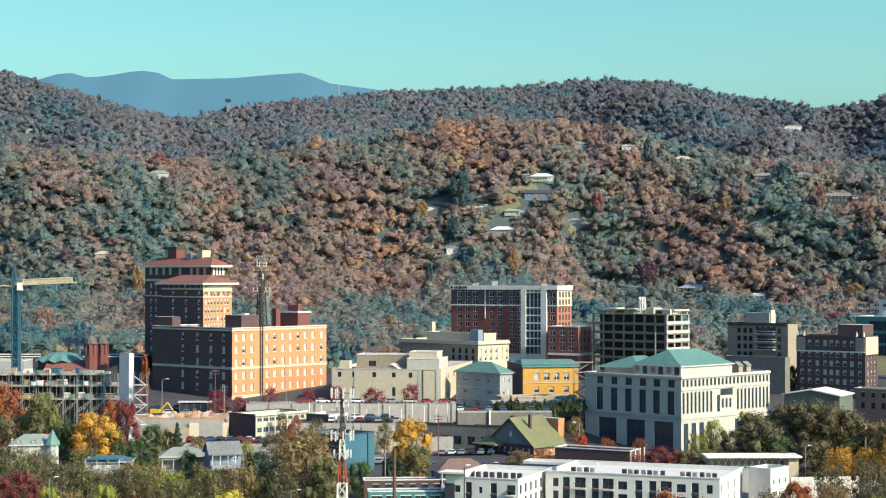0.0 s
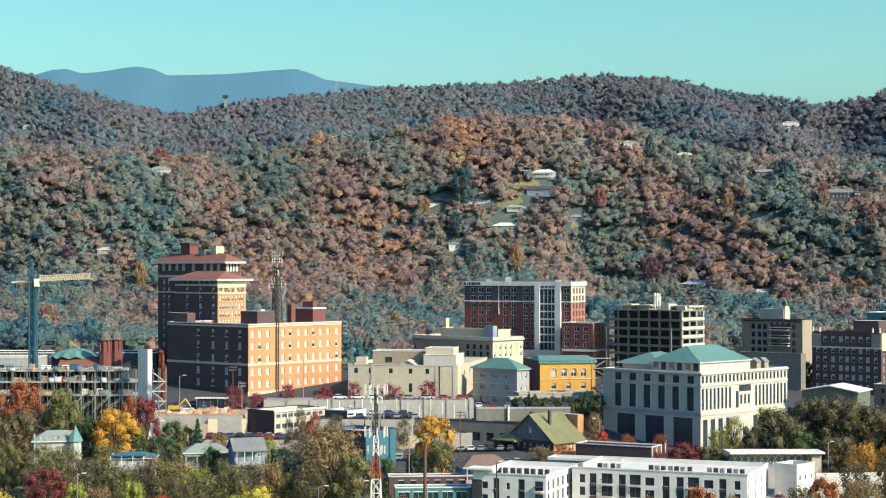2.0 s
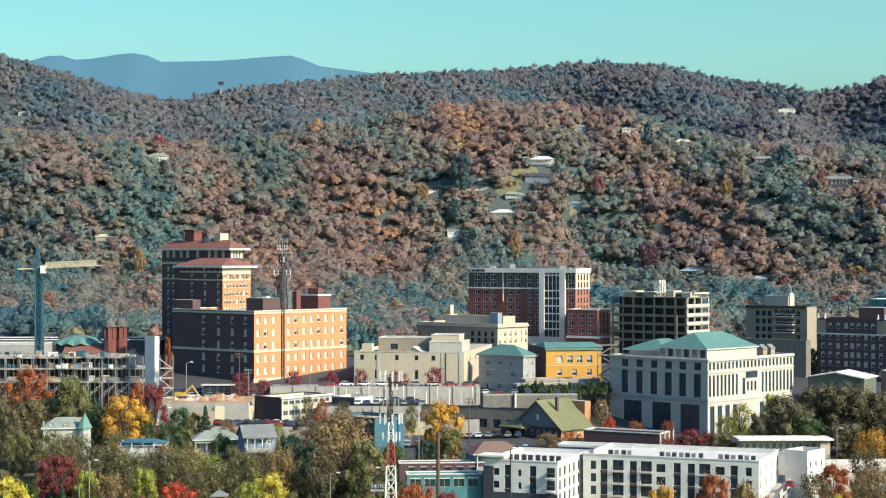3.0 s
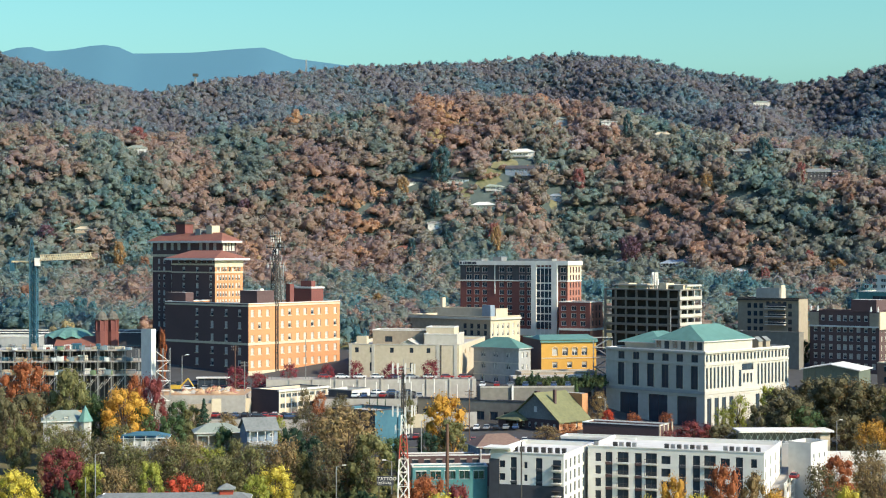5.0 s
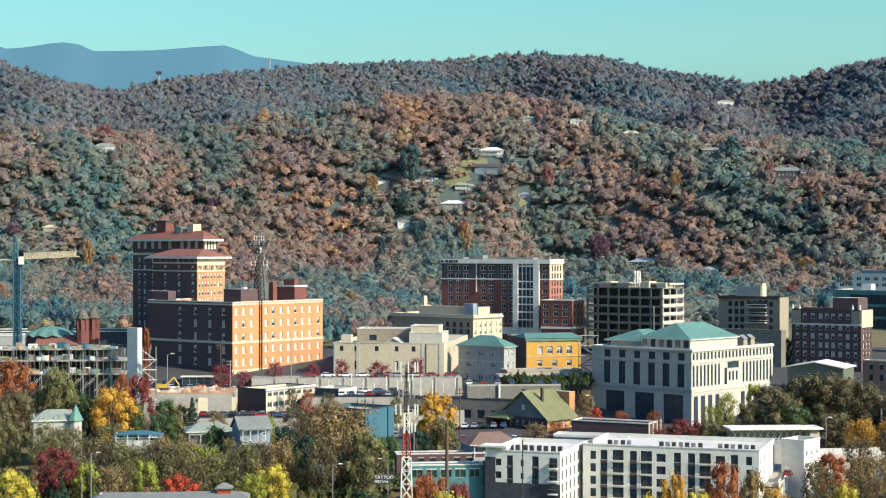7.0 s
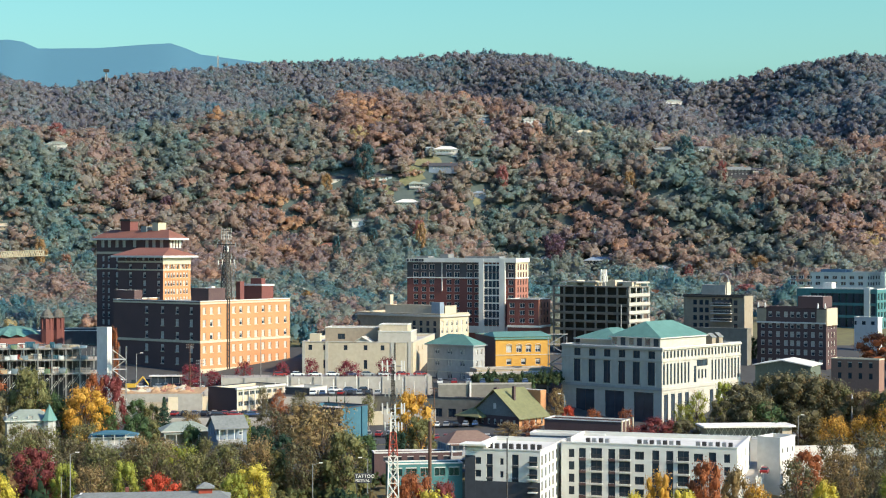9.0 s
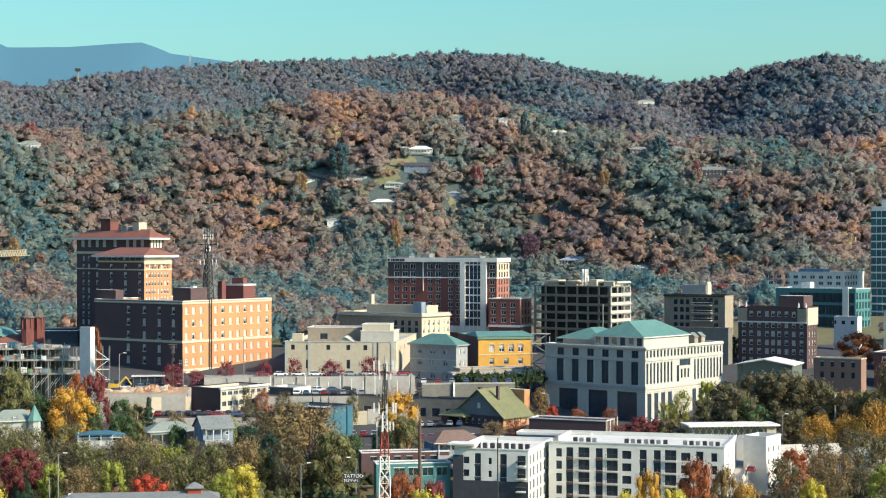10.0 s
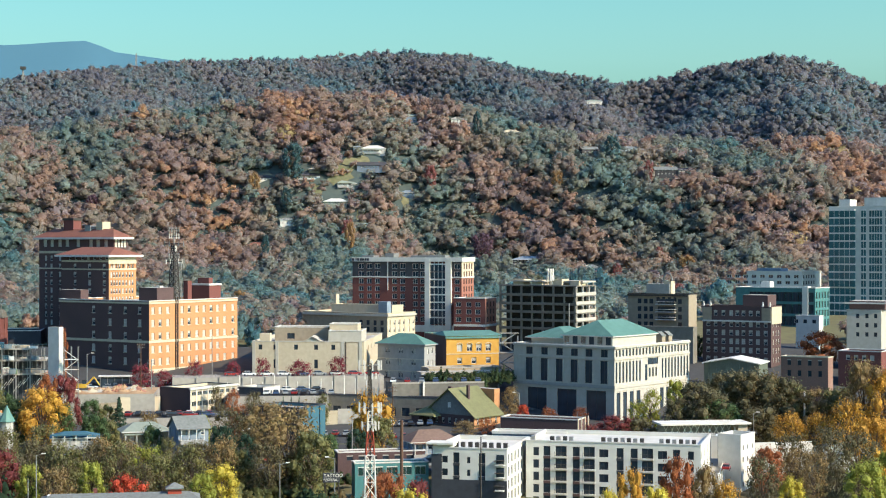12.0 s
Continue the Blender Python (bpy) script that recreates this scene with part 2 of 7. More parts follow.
            for i in range(4):
                u, w = p[i], p[(i + 1) % 4]
                self.face([u, w, (w[0], w[1], w[2] + thick), (u[0], u[1], u[2] + thick)], m)

    def mesh(self, name):
        me = bpy.data.meshes.new(name)
        me.from_pydata(self.v, [], self.f)
        for m in self.mats:
            me.materials.append(m)
        me.polygons.foreach_set("material_index", self.mi)
        me.update()
        return me


def part(name, geo, parent, label="", at=None):
    ob = new(name, geo if isinstance(geo, bpy.types.Mesh) else geo.mesh(name))
    ob.parent = parent
    if at is not None:
        ob.matrix_basis = at
    return tagged(ob, label)


def thing(name, label, category, m, group="", kind=""):
    """An Empty at the thing's base; its parts hang under it."""
    ob = new(name)
    ob.matrix_basis = m
    return tagged(ob, label, category, group, kind)


WINDOWS = {}


def window_mesh(w, h, style):
    """A window seen from -y: frame, glass and bars, its lower left corner at the origin."""
    key = (round(w, 2), round(h, 2), style)
    if key in WINDOWS:
        return WINDOWS[key]
    frame_m, pane_m = {"sash": (OFFWHITE, GLASS), "blind": (OFFWHITE, BLIND), "dark": (CHAR, GLASS), "blue": (OFFWHITE, GLASSBLUE), "deep": (OFFWHITE, GLASSDEEP), "navy": (CHAR, GLASSDEEP),
                       "teal": (STEEL, GLASSTEAL), "tan": (TANW, GLASS), "grey": (STEEL, GLASSBLUE)}[style]
    t = min(0.14, w * 0.12)
    xs = [0, t, w - t, w] if w <= 1.7 else [0, t, w / 2 - 0.06, w / 2 + 0.06, w - t, w]
    zs = [0, t, h - t, h] if style not in ("sash", "blind") else [0, t, h * 0.5 - 0.05, h * 0.5 + 0.05, h - t, h]
    g = Geo()
    nx, nz = len(xs), len(zs)
    g.v = [(x, y, z) for y in (0.02, 0.10) for z in zs for x in xs]
    slot = g.slot(frame_m)

    def quad(*q):
        g.f.append(q)
        g.mi.append(slot)

    for r in range(nz - 1):
        for c in range(nx - 1):
            a = r * nx + c
            k = a + nx * nz
            if r % 2 and c % 2:
                quad(a, a + 1, k + 1, k)
                quad(a + nx, k + nx, k + nx + 1, a + nx + 1)
                quad(a, k, k + nx, a + nx)
                quad(a + 1, a + nx + 1, k + nx + 1, k + 1)
            else:
                quad(a, a + nx, a + nx + 1, a + 1)
    p = Geo()
    cut = h * 0.62 if style == "sash" else h - t
    p.v = [(x, 0.07, z) for z in (t, cut, h - t) for x in (t, w - t)]
    p.f, p.mi = [(0, 1, 3, 2)], [p.slot(pane_m)]
    if style == "sash":
        p.f.append((2, 3, 5, 4))
        p.mi.append(p.slot(BLIND))
    else:
        p.v = p.v[:4]
    WINDOWS[key] = (g.mesh("window"), p.mesh("pane"))
    return WINDOWS[key]


def face_point(side, s, d, z):
    return (s, d, z) if side == "R" else (d, s, z)


def wall_face(g, side, length, z0, z1, holes, m, x0=0.0, deep=0.3, start=0.0, far=None):
    """One outer wall with its openings cut, reveals included. side R runs along x at y = x0, side L along y at x = x0."""
    ss = sorted({start, length, *[h[0] for h in holes], *[h[0] + h[2] for h in holes]})
    zs = sorted({z0, z1, *[h[1] for h in holes], *[h[1] + h[3] for h in holes]})
    ss = [s for s in ss if start <= s <= length]
    zs = [z for z in zs if z0 <= z <= z1]
    for z_a, z_b in zip(zs, zs[1:]):
        run = None
        for s_a, s_b in zip(ss, ss[1:]):
            cs, cz = (s_a + s_b) / 2, (z_a + z_b) / 2
            hole = any(h[0] < cs < h[0] + h[2] and h[1] < cz < h[1] + h[3] for h in holes)
            if not hole:
                q = [face_point(side, s, x0, z) for s, z in ((s_a, z_a), (s_b, z_a), (s_b, z_b), (s_a, z_b))]
                g.face(q if side == "R" else q[::-1], m)
    for s, z, w, h in holes:
        r = [(s, z), (s + w, z), (s + w, z + h), (s, z + h)]
        for (sa, za), (sb, zb) in zip(r, r[1:] + r[:1]):
            g.face([face_point(side, sa, x0, za), face_point(side, sb, x0, zb), face_point(side, sb, x0 + deep, zb), face_point(side, sa, x0 + deep, za)], m)


def put_window(parent, side, s, z, w, h, style, x0=0.0, deep=0.2):
    me, pane = window_mesh(w, h, style)
    if side == "R":
        at = Matrix.Translation((s, x0 + deep, z))
    else:
        at = Matrix.Translation((x0 + deep, s + w, z)) @ Matrix.Rotation(-math.pi / 2, 4, "Z")
    win = part("window", me, parent, "", at)
    part("pane", pane, win)
    return win


def spread(first, last, count):
    return [first + (last - first) * i / max(1, count - 1) for i in range(count)]


def block(parent, lu, lv, z0, z1, m, wins=(), x=0.0, y=0.0, roof=FLATROOF, parapet=0.7, cap=None, name="wall", label="", left=None, seed=1, turn=0):
    """A flat-roofed volume with its near corner at (x, y) of the parent: walls with openings, windows, parapet, roof.
    wins: rows of (side, s list, z list, w, h, style)."""
    rnd = random.Random(seed)
    g = Geo()
    holes = {"R": [], "L": []}
    todo = []
    for side, ss, zz, w, h, style in wins:
        for s in ss:
            for z in zz:
                holes[side].append((s - w / 2, z, w, h))
                st = "blind" if style == "sash" and rnd.random() < 0.25 else style
                todo.append((side, s - w / 2, z, w, h, st))
    wall_face(g, "R", lu, z0, z1, holes["R"], m)
    wall_face(g, "L", lv, z0, z1, holes["L"], left or m)
    g.face([(lu, 0, z0), (lu, lv, z0), (lu, lv, z1), (lu, 0, z1)], m)
    g.face([(lu, lv, z0), (0, lv, z0), (0, lv, z1), (lu, lv, z1)], m)
    ob = part(name, g, parent, label, pose(x, y, 0, 0, 0, turn))
    t = 0.35
    zr = z1 - parapet
    if roof:
        g = Geo()
        g.box(0.02, lu - 0.02, 0.02, lv - 0.02, zr - 0.25, zr, roof)
        part("roof", g, ob)
        g = Geo()
        c, edge = cap or m, Geo()
        for a in ((0, lu, 0, t), (0, lu, lv - t, lv), (0, t, t, lv - t), (lu - t, lu, t, lv - t)):
            g.box(max(a[0], 0.01), min(a[1], lu - 0.01), max(a[2], 0.01), min(a[3], lv - 0.01), zr + 0.004, z1, m)
            edge.box(a[0] - 0.12 * (a[0] == 0), a[1] + 0.12 * (a[1] == lu), a[2] - 0.12 * (a[2] == 0), a[3] + 0.12 * (a[3] == lv), z1 + 0.004, z1 + 0.3, c)
        part("parapet", g, ob)
        part("coping", edge, ob)
    for side, s, z, w, h, st in todo:
        put_window(ob, side, s, z, w, h, st)
    return ob


def ledge(parent, side, s0, s1, z, h, m, out=0.25, x0=0.0, name="ledge", label=""):
    """A moulding, band or pier that stands out from a wall face."""
    g = Geo()
    if side == "R":
        g.box(s0, s1, x0 - out, x0 + 0.05, z, z + h, m)
    else:
        g.box(x0 - out, x0 + 0.05, s0, s1, z, z + h, m)
    return part(name, g, parent, label)


def solid(parent, name, x0, x1, y0, y1, z0, z1, m, label="", top=None):
    g = Geo()
    g.box(x0, x1, y0, y1, z0, z1, m, top)
    return part(name, g, parent, label)


def corner_pose(x, y, angle):
    return pose(x, y, 0, 0, 0, angle)


# ---- ground: the town's slope and the wooded hills behind ----
TOWN = ((-600, 6), (300, 12), (400, 14), (440, 17), (470, 20), (505, 20.5), (530, 22), (555, 29), (575, 32), (620, 36), (680, 40), (740, 44))
FRONT_CREST = (-631.68, 159.47), (-459.49, 171.77), (-385.7, 176.69), (-287.31, 166.85), (-223.35, 164.39), (-174.16, 171.77), (-129.88, 180.63), (-90.52, 183.09), (-41.33, 190.96), (7.87, 198.83), (57.07, 197.85), (106.26, 191.94), (135.78, 192.93), (180.06, 176.69), (229.26, 165.87), (278.45, 160.95), (327.65, 158.49), (385.7, 157.01), (450.64, 159.47), (524.43, 153.57), (745.82, 134.88)
BACK_CREST = (-1219.23, 376.33), (-910.9, 402.76), (-754.97, 386.9), (-690.66, 367.52), (-637.8, 353.43), (-576.14, 331.4), (-496.85, 313.78), (-452.81, 310.26), (-426.38, 321.71), (-338.28, 334.05), (-232.57, 342.85), (-162.09, 351.66), (-74, 355.19), (14.1, 356.07), (102.19, 364), (190.28, 371.04), (243.14, 366.64), (287.19, 365.76), (348.85, 350.78), (419.33, 338.45), (525.04, 322.59), (577.9, 328.76), (648.38, 344.62), (718.85, 359.59), (789.33, 370.16), (850.99, 358.71), (947.9, 321.71), (1071.23, 310.26), (1511.7, 279.43)


# how far off the two crests lie along each bearing (x / y), as shares of 1500 m and 2686 m
FRONT_SHARE = (-0.4, 0.97), (-0.2, 0.98), (-0.05, 1.0), (0.07, 0.99), (0.15, 0.965), (0.22, 0.935), (0.30, 0.905), (0.4, 0.88)
BACK_SHARE = (-0.4, 1.06), (-0.28, 1.04), (-0.17, 0.98), (-0.1, 1.05), (0.02, 1.13), (0.07, 1.11), (0.12, 1.05), (0.19, 0.94), (0.235, 0.90), (0.29, 0.86), (0.4, 0.82)
# the near hill's rise from foot to crest
RISE = (1190, 0), (1260, 0.03), (1300, 0.08), (1350, 0.23), (1380, 0.42), (1410, 0.64), (1440, 0.78), (1470, 0.90), (1500, 1.0)
VALLEY = (740, 44), (850, 37), (980, 31), (1120, 31), (1250, 42)


def along(table, x):
    return np.interp(x, [p[0] for p in table], [p[1] for p in table])


def hills(x, y):
    """Ground height over arrays x, y."""
    x, y = np.asarray(x, float), np.asarray(y, float)
    bearing = x / np.maximum(y, 400.0)
    near, far = along(FRONT_SHARE, bearing), along(BACK_SHARE, bearing)
    front = 75 + (along(FRONT_CREST, bearing * 1500) - 75) * near
    back = 75 + (along(BACK_CREST, bearing * 2686) - 75) * far
    spur = np.sin(x / 61 + y / 130) * np.sin(y / 173 - x / 240) * 12 + np.sin(x / 27 - y / 71) * 5 + np.sin(x / 46 + 1.3 + np.sin(y / 210)) * 11
    yn = y / near
    low = np.where(y < 740, along(TOWN, y), along(VALLEY, yn))
    low = np.where((y >= 740) & (yn < 850), np.interp(y, [740, 850], [44, 37]), low)
    t = along(RISE, yn)
    z = low + (front - low) * t + spur * np.sin(np.pi * np.clip((yn - 1230) / 270, 0, 1))
    yf, yb = 1500 * near, 2686 * far
    ym = yf + (yb - yf) * 0.3
    t2 = np.clip((y - yf) / (ym - yf), 0, 1)
    z = np.where(y > yf, front + (95 - front) * (t2 * t2 * (3 - 2 * t2)), z)
    t3 = np.clip((y - ym) / (yb - ym), 0, 1)
    z = np.where(y > ym, 95 + (back - 95) * t3 ** 1.15 + spur * 1.6 * np.sin(np.pi * t3), z)
    t4 = np.clip((y - yb) / 700, 0, 1)
    return np.where(y > yb, back + (40 - back) * (t4 * t4 * (3 - 2 * t4)), z)


def ground_z(x, y):
    return float(hills(x, y))


# houses on the wooded slopes: x, y, width, wall height
HILL_HOUSES = (
    (143.4, 1442, 18.0, 4.6),
    (134.4, 1452, 13.3, 3.2),
    (93.5, 1460, 12.5, 4.8),
    (59.4, 1414, 19.5, 3.6),
    (46.4, 1414, 6.5, 5.0),
    (56.3, 1396, 22.9, 3.2),
    (4.6, 1394, 21.0, 3.0),
    (-26.6, 1398, 15.6, 2.6),
    (10.5, 1398, 9.2, 2.6),
    (36.3, 1384, 15.4, 2.6),
    (26.5, 1370, 18.9, 3.2),
    (-11.7, 1360, 11.2, 4.2),
    (-36.1, 1340, 14.1, 3.0),
    (178.4, 1446, 15.2, 2.8),
    (235.9, 1388, 14.6, 4.0),
    (269.2, 1386, 20.0, 4.4),
    (278.2, 1418, 12.1, 4.0),
    (286.1, 1338, 17.6, 5.0),
    (301.9, 1334, 11.4, 4.6),
    (320.1, 1378, 8.1, 4.0),
    (-261.5, 1434, 17.9, 4.6),
    (-316.2, 1428, 9.4, 4.0),
    (-178.8, 1438, 10.4, 3.0),
    (-283.3, 1328, 12.2, 2.6),
    (170.2, 1298, 23.8, 3.0),
    (135.4, 1324, 14.8, 3.6),
    (211.7, 1264, 10.8, 1.6),
    (6.8, 1206, 13.5, 2.8),
    (174.4, 1330, 7.0, 3.4),
    (85.1, 1380, 10.9, 3.0),
    (440.6, 2442, 24.0, 7.0),
    (316.0, 1084, 10.0, 3.6),
    (-671.3, 2538, 14.0, 4.0),
)


GRASS = mat("dry_grass_and_soil", (0.15, 0.14, 0.06), (0.10, 0.085, 0.05), 0.95, 0.3, 0.02, 0.3)


# Woodland floor, tinted dark blue-green to stand for shade between the trees
LITTER_SHADE = mat("leaf_litter_shade", (0.085, 0.105, 0.09), (0.055, 0.075, 0.07), 0.95, 0.3, 0.03, 0.3)
DRYGRASS = mat("tan_lawn", (0.22, 0.19, 0.10), (0.11, 0.12, 0.06), 0.95, 0.3, 0.04, 0.3)
# bare lawns between the hill houses: x, y, half width, half depth
LAWNS = (
    (44.3, 1406, 10.1, 8),
    (31.1, 1394, 10.5, 8),
    (279.3, 1356, 13.3, 7),
    (46.4, 1362, 4.0, 14),
    (300.2, 1360, 5.8, 6),
    (-259.7, 1424, 9.3, 7),
    (274.5, 1250, 4.1, 16),
    (84.8, 1376, 5.9, 8),
    (12.7, 1384, 4.5, 6),
)


def sheet(name, xs, ys, zf, m, label, category):
    gx, gy = np.meshgrid(xs, ys)
    gz = zf(gx, gy)
    nx, ny = len(xs), len(ys)
    me = bpy.data.meshes.new(name)
    me.from_pydata(np.stack([gx, gy, gz], -1).reshape(-1, 3).tolist(), [], [(j * nx + i, j * nx + i + 1, (j + 1) * nx + i + 1, (j + 1) * nx + i) for j in range(ny - 1) for i in range(nx - 1)])
    me.materials.append(m)
    me.polygons.foreach_set("use_smooth", [True] * len(me.polygons))
    return tagged(new(name, me), label, category, "", "structure")


GROUND = sheet("ground", np.concatenate([np.arange(-4800, -1400, 200), np.arange(-1400, 1700, 20), np.arange(1700, 4900, 200)]),
      np.concatenate([np.arange(-4800, 200, 250), np.arange(200, 740, 10), np.arange(740, 1700, 12), np.arange(1700, 3400, 20), np.arange(3400, 4900, 100)]),
      hills, GRASS, "dry autumn grass and bare soil rising into hills", "ground")

GROUND.data.materials.append(LITTER_SHADE)
for pol in GROUND.data.polygons:
    gx, gy = pol.center.x, pol.center.y
    if gy > 770 or (gy > 690 and gx < 10):
        pol.material_index = 1


def lawn(x, y, half, deep, seed):
    """An irregular patch of grass that follows the slope."""
    r = random.Random(seed)
    rim = [r.uniform(0.75, 1.2) for _ in range(18)]
    pts, quads = [(x, y, ground_z(x, y) + 0.35)], []
    for q in (0.35, 0.7, 1.0):
        for i in range(18):
            a = i * math.pi / 9
            px, py = x + half * rim[i] * q * math.cos(a), y + deep * rim[i] * q * math.sin(a)
            pts.append((px, py, ground_z(px, py) + 0.35))
    for i in range(18):
        j = (i + 1) % 18
        quads.append((0, 1 + i, 1 + j))
        quads += [(1 + k * 18 + i, 19 + k * 18 + i, 19 + k * 18 + j, 1 + k * 18 + j) for k in (0, 1)]
    me = bpy.data.meshes.new("lawn")
    me.from_pydata(pts, [], quads)
    me.materials.append(DRYGRASS)
    tagged(new("lawn", me), "sunlit dry lawn on the wooded slope", "lawn", "", "structure")


for k, (lx, ly, lw_, ld) in enumerate(LAWNS):
    lawn(lx, ly, lw_, ld, k)

# blue mountain range far behind; its haze is painted as blue base and glow
MOUNTAIN = bpy.data.materials.new("haze_blue_mountain")
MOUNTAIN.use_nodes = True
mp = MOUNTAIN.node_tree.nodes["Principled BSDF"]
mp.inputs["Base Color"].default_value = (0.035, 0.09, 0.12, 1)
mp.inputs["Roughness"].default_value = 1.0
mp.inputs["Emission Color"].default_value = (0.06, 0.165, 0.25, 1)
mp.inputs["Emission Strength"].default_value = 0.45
RANGE = (-3558.22, 511.21), (-2000.33, 573.52), (-1610.86, 592.22), (-1314.86, 595.33), (-1221.38, 623.38), (-1174.65, 635.84), (-1112.33, 617.14), (-1042.23, 626.49), (-972.12, 638.96), (-909.81, 629.61), (-878.65, 612.47), (-707.28, 615.59), (-598.23, 624.93), (-520.33, 629.61), (-481.39, 617.14), (-442.44, 600.01), (-302.23, 581.31), (-130.86, 557.95), (180.71, 511.21), (1115.45, 464.47), (2673.34, 448.89)


def mountain(x, y):
    c = np.interp(x, [p[0] for p in RANGE], [p[1] for p in RANGE])
    t = np.clip((y - 4350) / 400, 0, 1)
    return 30 + (c - 30) * t + np.sin(x / 90 + y / 60) * 10 * np.sin(np.pi * t)


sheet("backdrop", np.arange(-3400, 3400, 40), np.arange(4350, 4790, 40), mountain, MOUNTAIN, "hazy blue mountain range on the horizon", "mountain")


# ---- woods ----
def ico(sub):
    bm = bmesh.new()
    bmesh.ops.create_icosphere(bm, subdivisions=sub, radius=1)
    v = np.array([p.co for p in bm.verts])
    f = np.array([[p.index for p in q.verts] for q in bm.faces])
    bm.free()
    return v, f


def crown_shape(seed, lumps, cards, card, lump=0.33, up=0.5):
    """A crown about 1 m in radius: a heart and a shell of uneven leaf masses, roughened by small sprays of leaves."""
    r = np.random.default_rng(seed)
    v, f = ico(1)
    verts, faces, norms, k = [], [], [], 0
    lean = r.normal(0, 0.14, 3)
    seats = []
    for i in range(lumps):
        if i:
            u = 1 - 1.5 * (i - 0.5) / max(1, lumps - 1)
            a = i * 2.4 + r.uniform(-0.6, 0.6)
            d = np.array([math.sqrt(max(0, 1 - u * u)) * math.cos(a), math.sqrt(max(0, 1 - u * u)) * math.sin(a), u])
            at, s = d * r.uniform(0.50, 0.74) + lean, lump * r.uniform(0.7, 1.3)
            seats.append((at, s))
        else:
            at, s = lean * 0.5, 0.60
        w = v @ np.linalg.qr(r.normal(size=(3, 3)))[0]
        verts.append(at + w * s * r.uniform(0.55, 1.1, (len(v), 1)))
        norms.append(w * 0.55 + at * 0.6 + r.normal(0, 0.16, (len(v), 3)) + (0, 0, up))
        faces.append(f + k)
        k += len(v)
    for i in range(cards):
        at, s0 = seats[i % len(seats)] if seats else (np.zeros(3), 0.66)
        d = at * 1.2 + r.normal(0, 0.6, 3)
        d /= np.linalg.norm(d)
        c = at + d * s0 * r.uniform(0.7, 1.4)
        a = np.cross(d, r.normal(size=3))
        a /= np.linalg.norm(a)
        b = np.cross(d, a) + d * r.uniform(-0.9, 0.9)
        s = card * r.uniform(0.5, 1.5)
        verts.append(np.array([c + a * s, c + b * s * 0.9, c - a * s * 0.8 + d * s * 0.3]))
        faces.append(np.array([[k, k + 1, k + 2]]))
        norms.append(np.tile(d * 0.6 + at * 0.4 + r.normal(0, 0.3, 3) + (0, 0, up), (3, 1)))
        k += 3
    return np.concatenate(verts), np.concatenate(faces), np.concatenate(norms)


def woods(name, label, x, y, size, tone, shapes, m, seed, tall, flat=1.0, lift=0.0):
    """Many trees joined into one mesh."""
    r = np.random.default_rng(seed)
    vs, fs, ts, ns, k = [], [], [], [], 0
    pick = r.integers(0, len(shapes), len(x))
    z = hills(x, y) + lift
    ang, ht = r.uniform(0, 6.28, len(x)), r.uniform(0.75, 1.2, len(x)) * flat
    for i in range(len(x)):
        v, f, nv = shapes[pick[i]]
        ca, sa, s = math.cos(ang[i]), math.sin(ang[i]), size[i]
        p = np.empty_like(v)
        p[:, 0] = (v[:, 0] * ca - v[:, 1] * sa) * s + x[i]
        p[:, 1] = (v[:, 0] * sa + v[:, 1] * ca) * s + y[i]
        p[:, 2] = v[:, 2] * s * ht[i] * (1.5 if tone[i] < 0.08 else 1.0) + z[i] + s * tall
        vs.append(p)
        ns.append(np.stack([nv[:, 0] * ca - nv[:, 1] * sa, nv[:, 0] * sa + nv[:, 1] * ca, nv[:, 2]], 1))
        fs.append(f + k)
        ts.append(np.full(len(v), tone[i]))
        k += len(v)
    v, f, t = np.concatenate(vs), np.concatenate(fs), np.concatenate(ts)
    me = bpy.data.meshes.new(name)
    me.vertices.add(len(v))
    me.vertices.foreach_set("co", v.astype(np.float32).ravel())
    me.loops.add(f.size)
    me.loops.foreach_set("vertex_index", f.astype(np.int32).ravel())
    me.polygons.add(len(f))
    me.polygons.foreach_set("loop_start", np.arange(0, f.size, 3, dtype=np.int32))
    me.update(calc_edges=True)
    me.attributes.new("tone", "FLOAT", "POINT").data.foreach_set("value", t.astype(np.float32))
    me.materials.append(m)
    me.polygons.foreach_set("use_smooth", np.ones(len(f), bool))
    nrm = np.concatenate(ns)
    me.normals_split_custom_set_from_vertices((nrm / np.linalg.norm(nrm, axis=1)[:, None]).tolist())
    return tagged(new(name, me), label, "forest", "", "stuff")


def scatter(seed, y0, y1, step, half, keep_hidden):
    """Jittered grid of tree places in the camera's widening wedge; thin where hidden."""
    r = np.random.default_rng(seed)
    out = []
    y = y0
    while y < y1:
        xs = np.arange(-half[0] * y, half[1] * y, step)
        out.append(np.stack([xs + r.uniform(-0.48, 0.48, len(xs)) * step, y + r.uniform(-0.4, 0.4, len(xs)) * step], 1))
        y += step * 0.7
    p = np.concatenate(out)
    gap = hills(p[:, 0], p[:, 1])
    hidden = np.zeros(len(p), bool)
    for s in (0.42, 0.46, 0.5, 0.54, 0.58, 0.62, 0.66, 0.7, 0.75, 0.8, 0.85, 0.9, 0.94, 0.97):
        zz = hills(p[:, 0] * s, p[:, 1] * s)
        line = 75 + (gap + 16 - 75) * s
        hidden |= (zz + 2 > line) & (p[:, 1] * s > 760)
    return p[~hidden | (r.random(len(p)) < keep_hidden)]


NEAR_SHAPES = [crown_shape(s, 7, 210, 0.125, 0.33, 0.6) for s in range(14)]
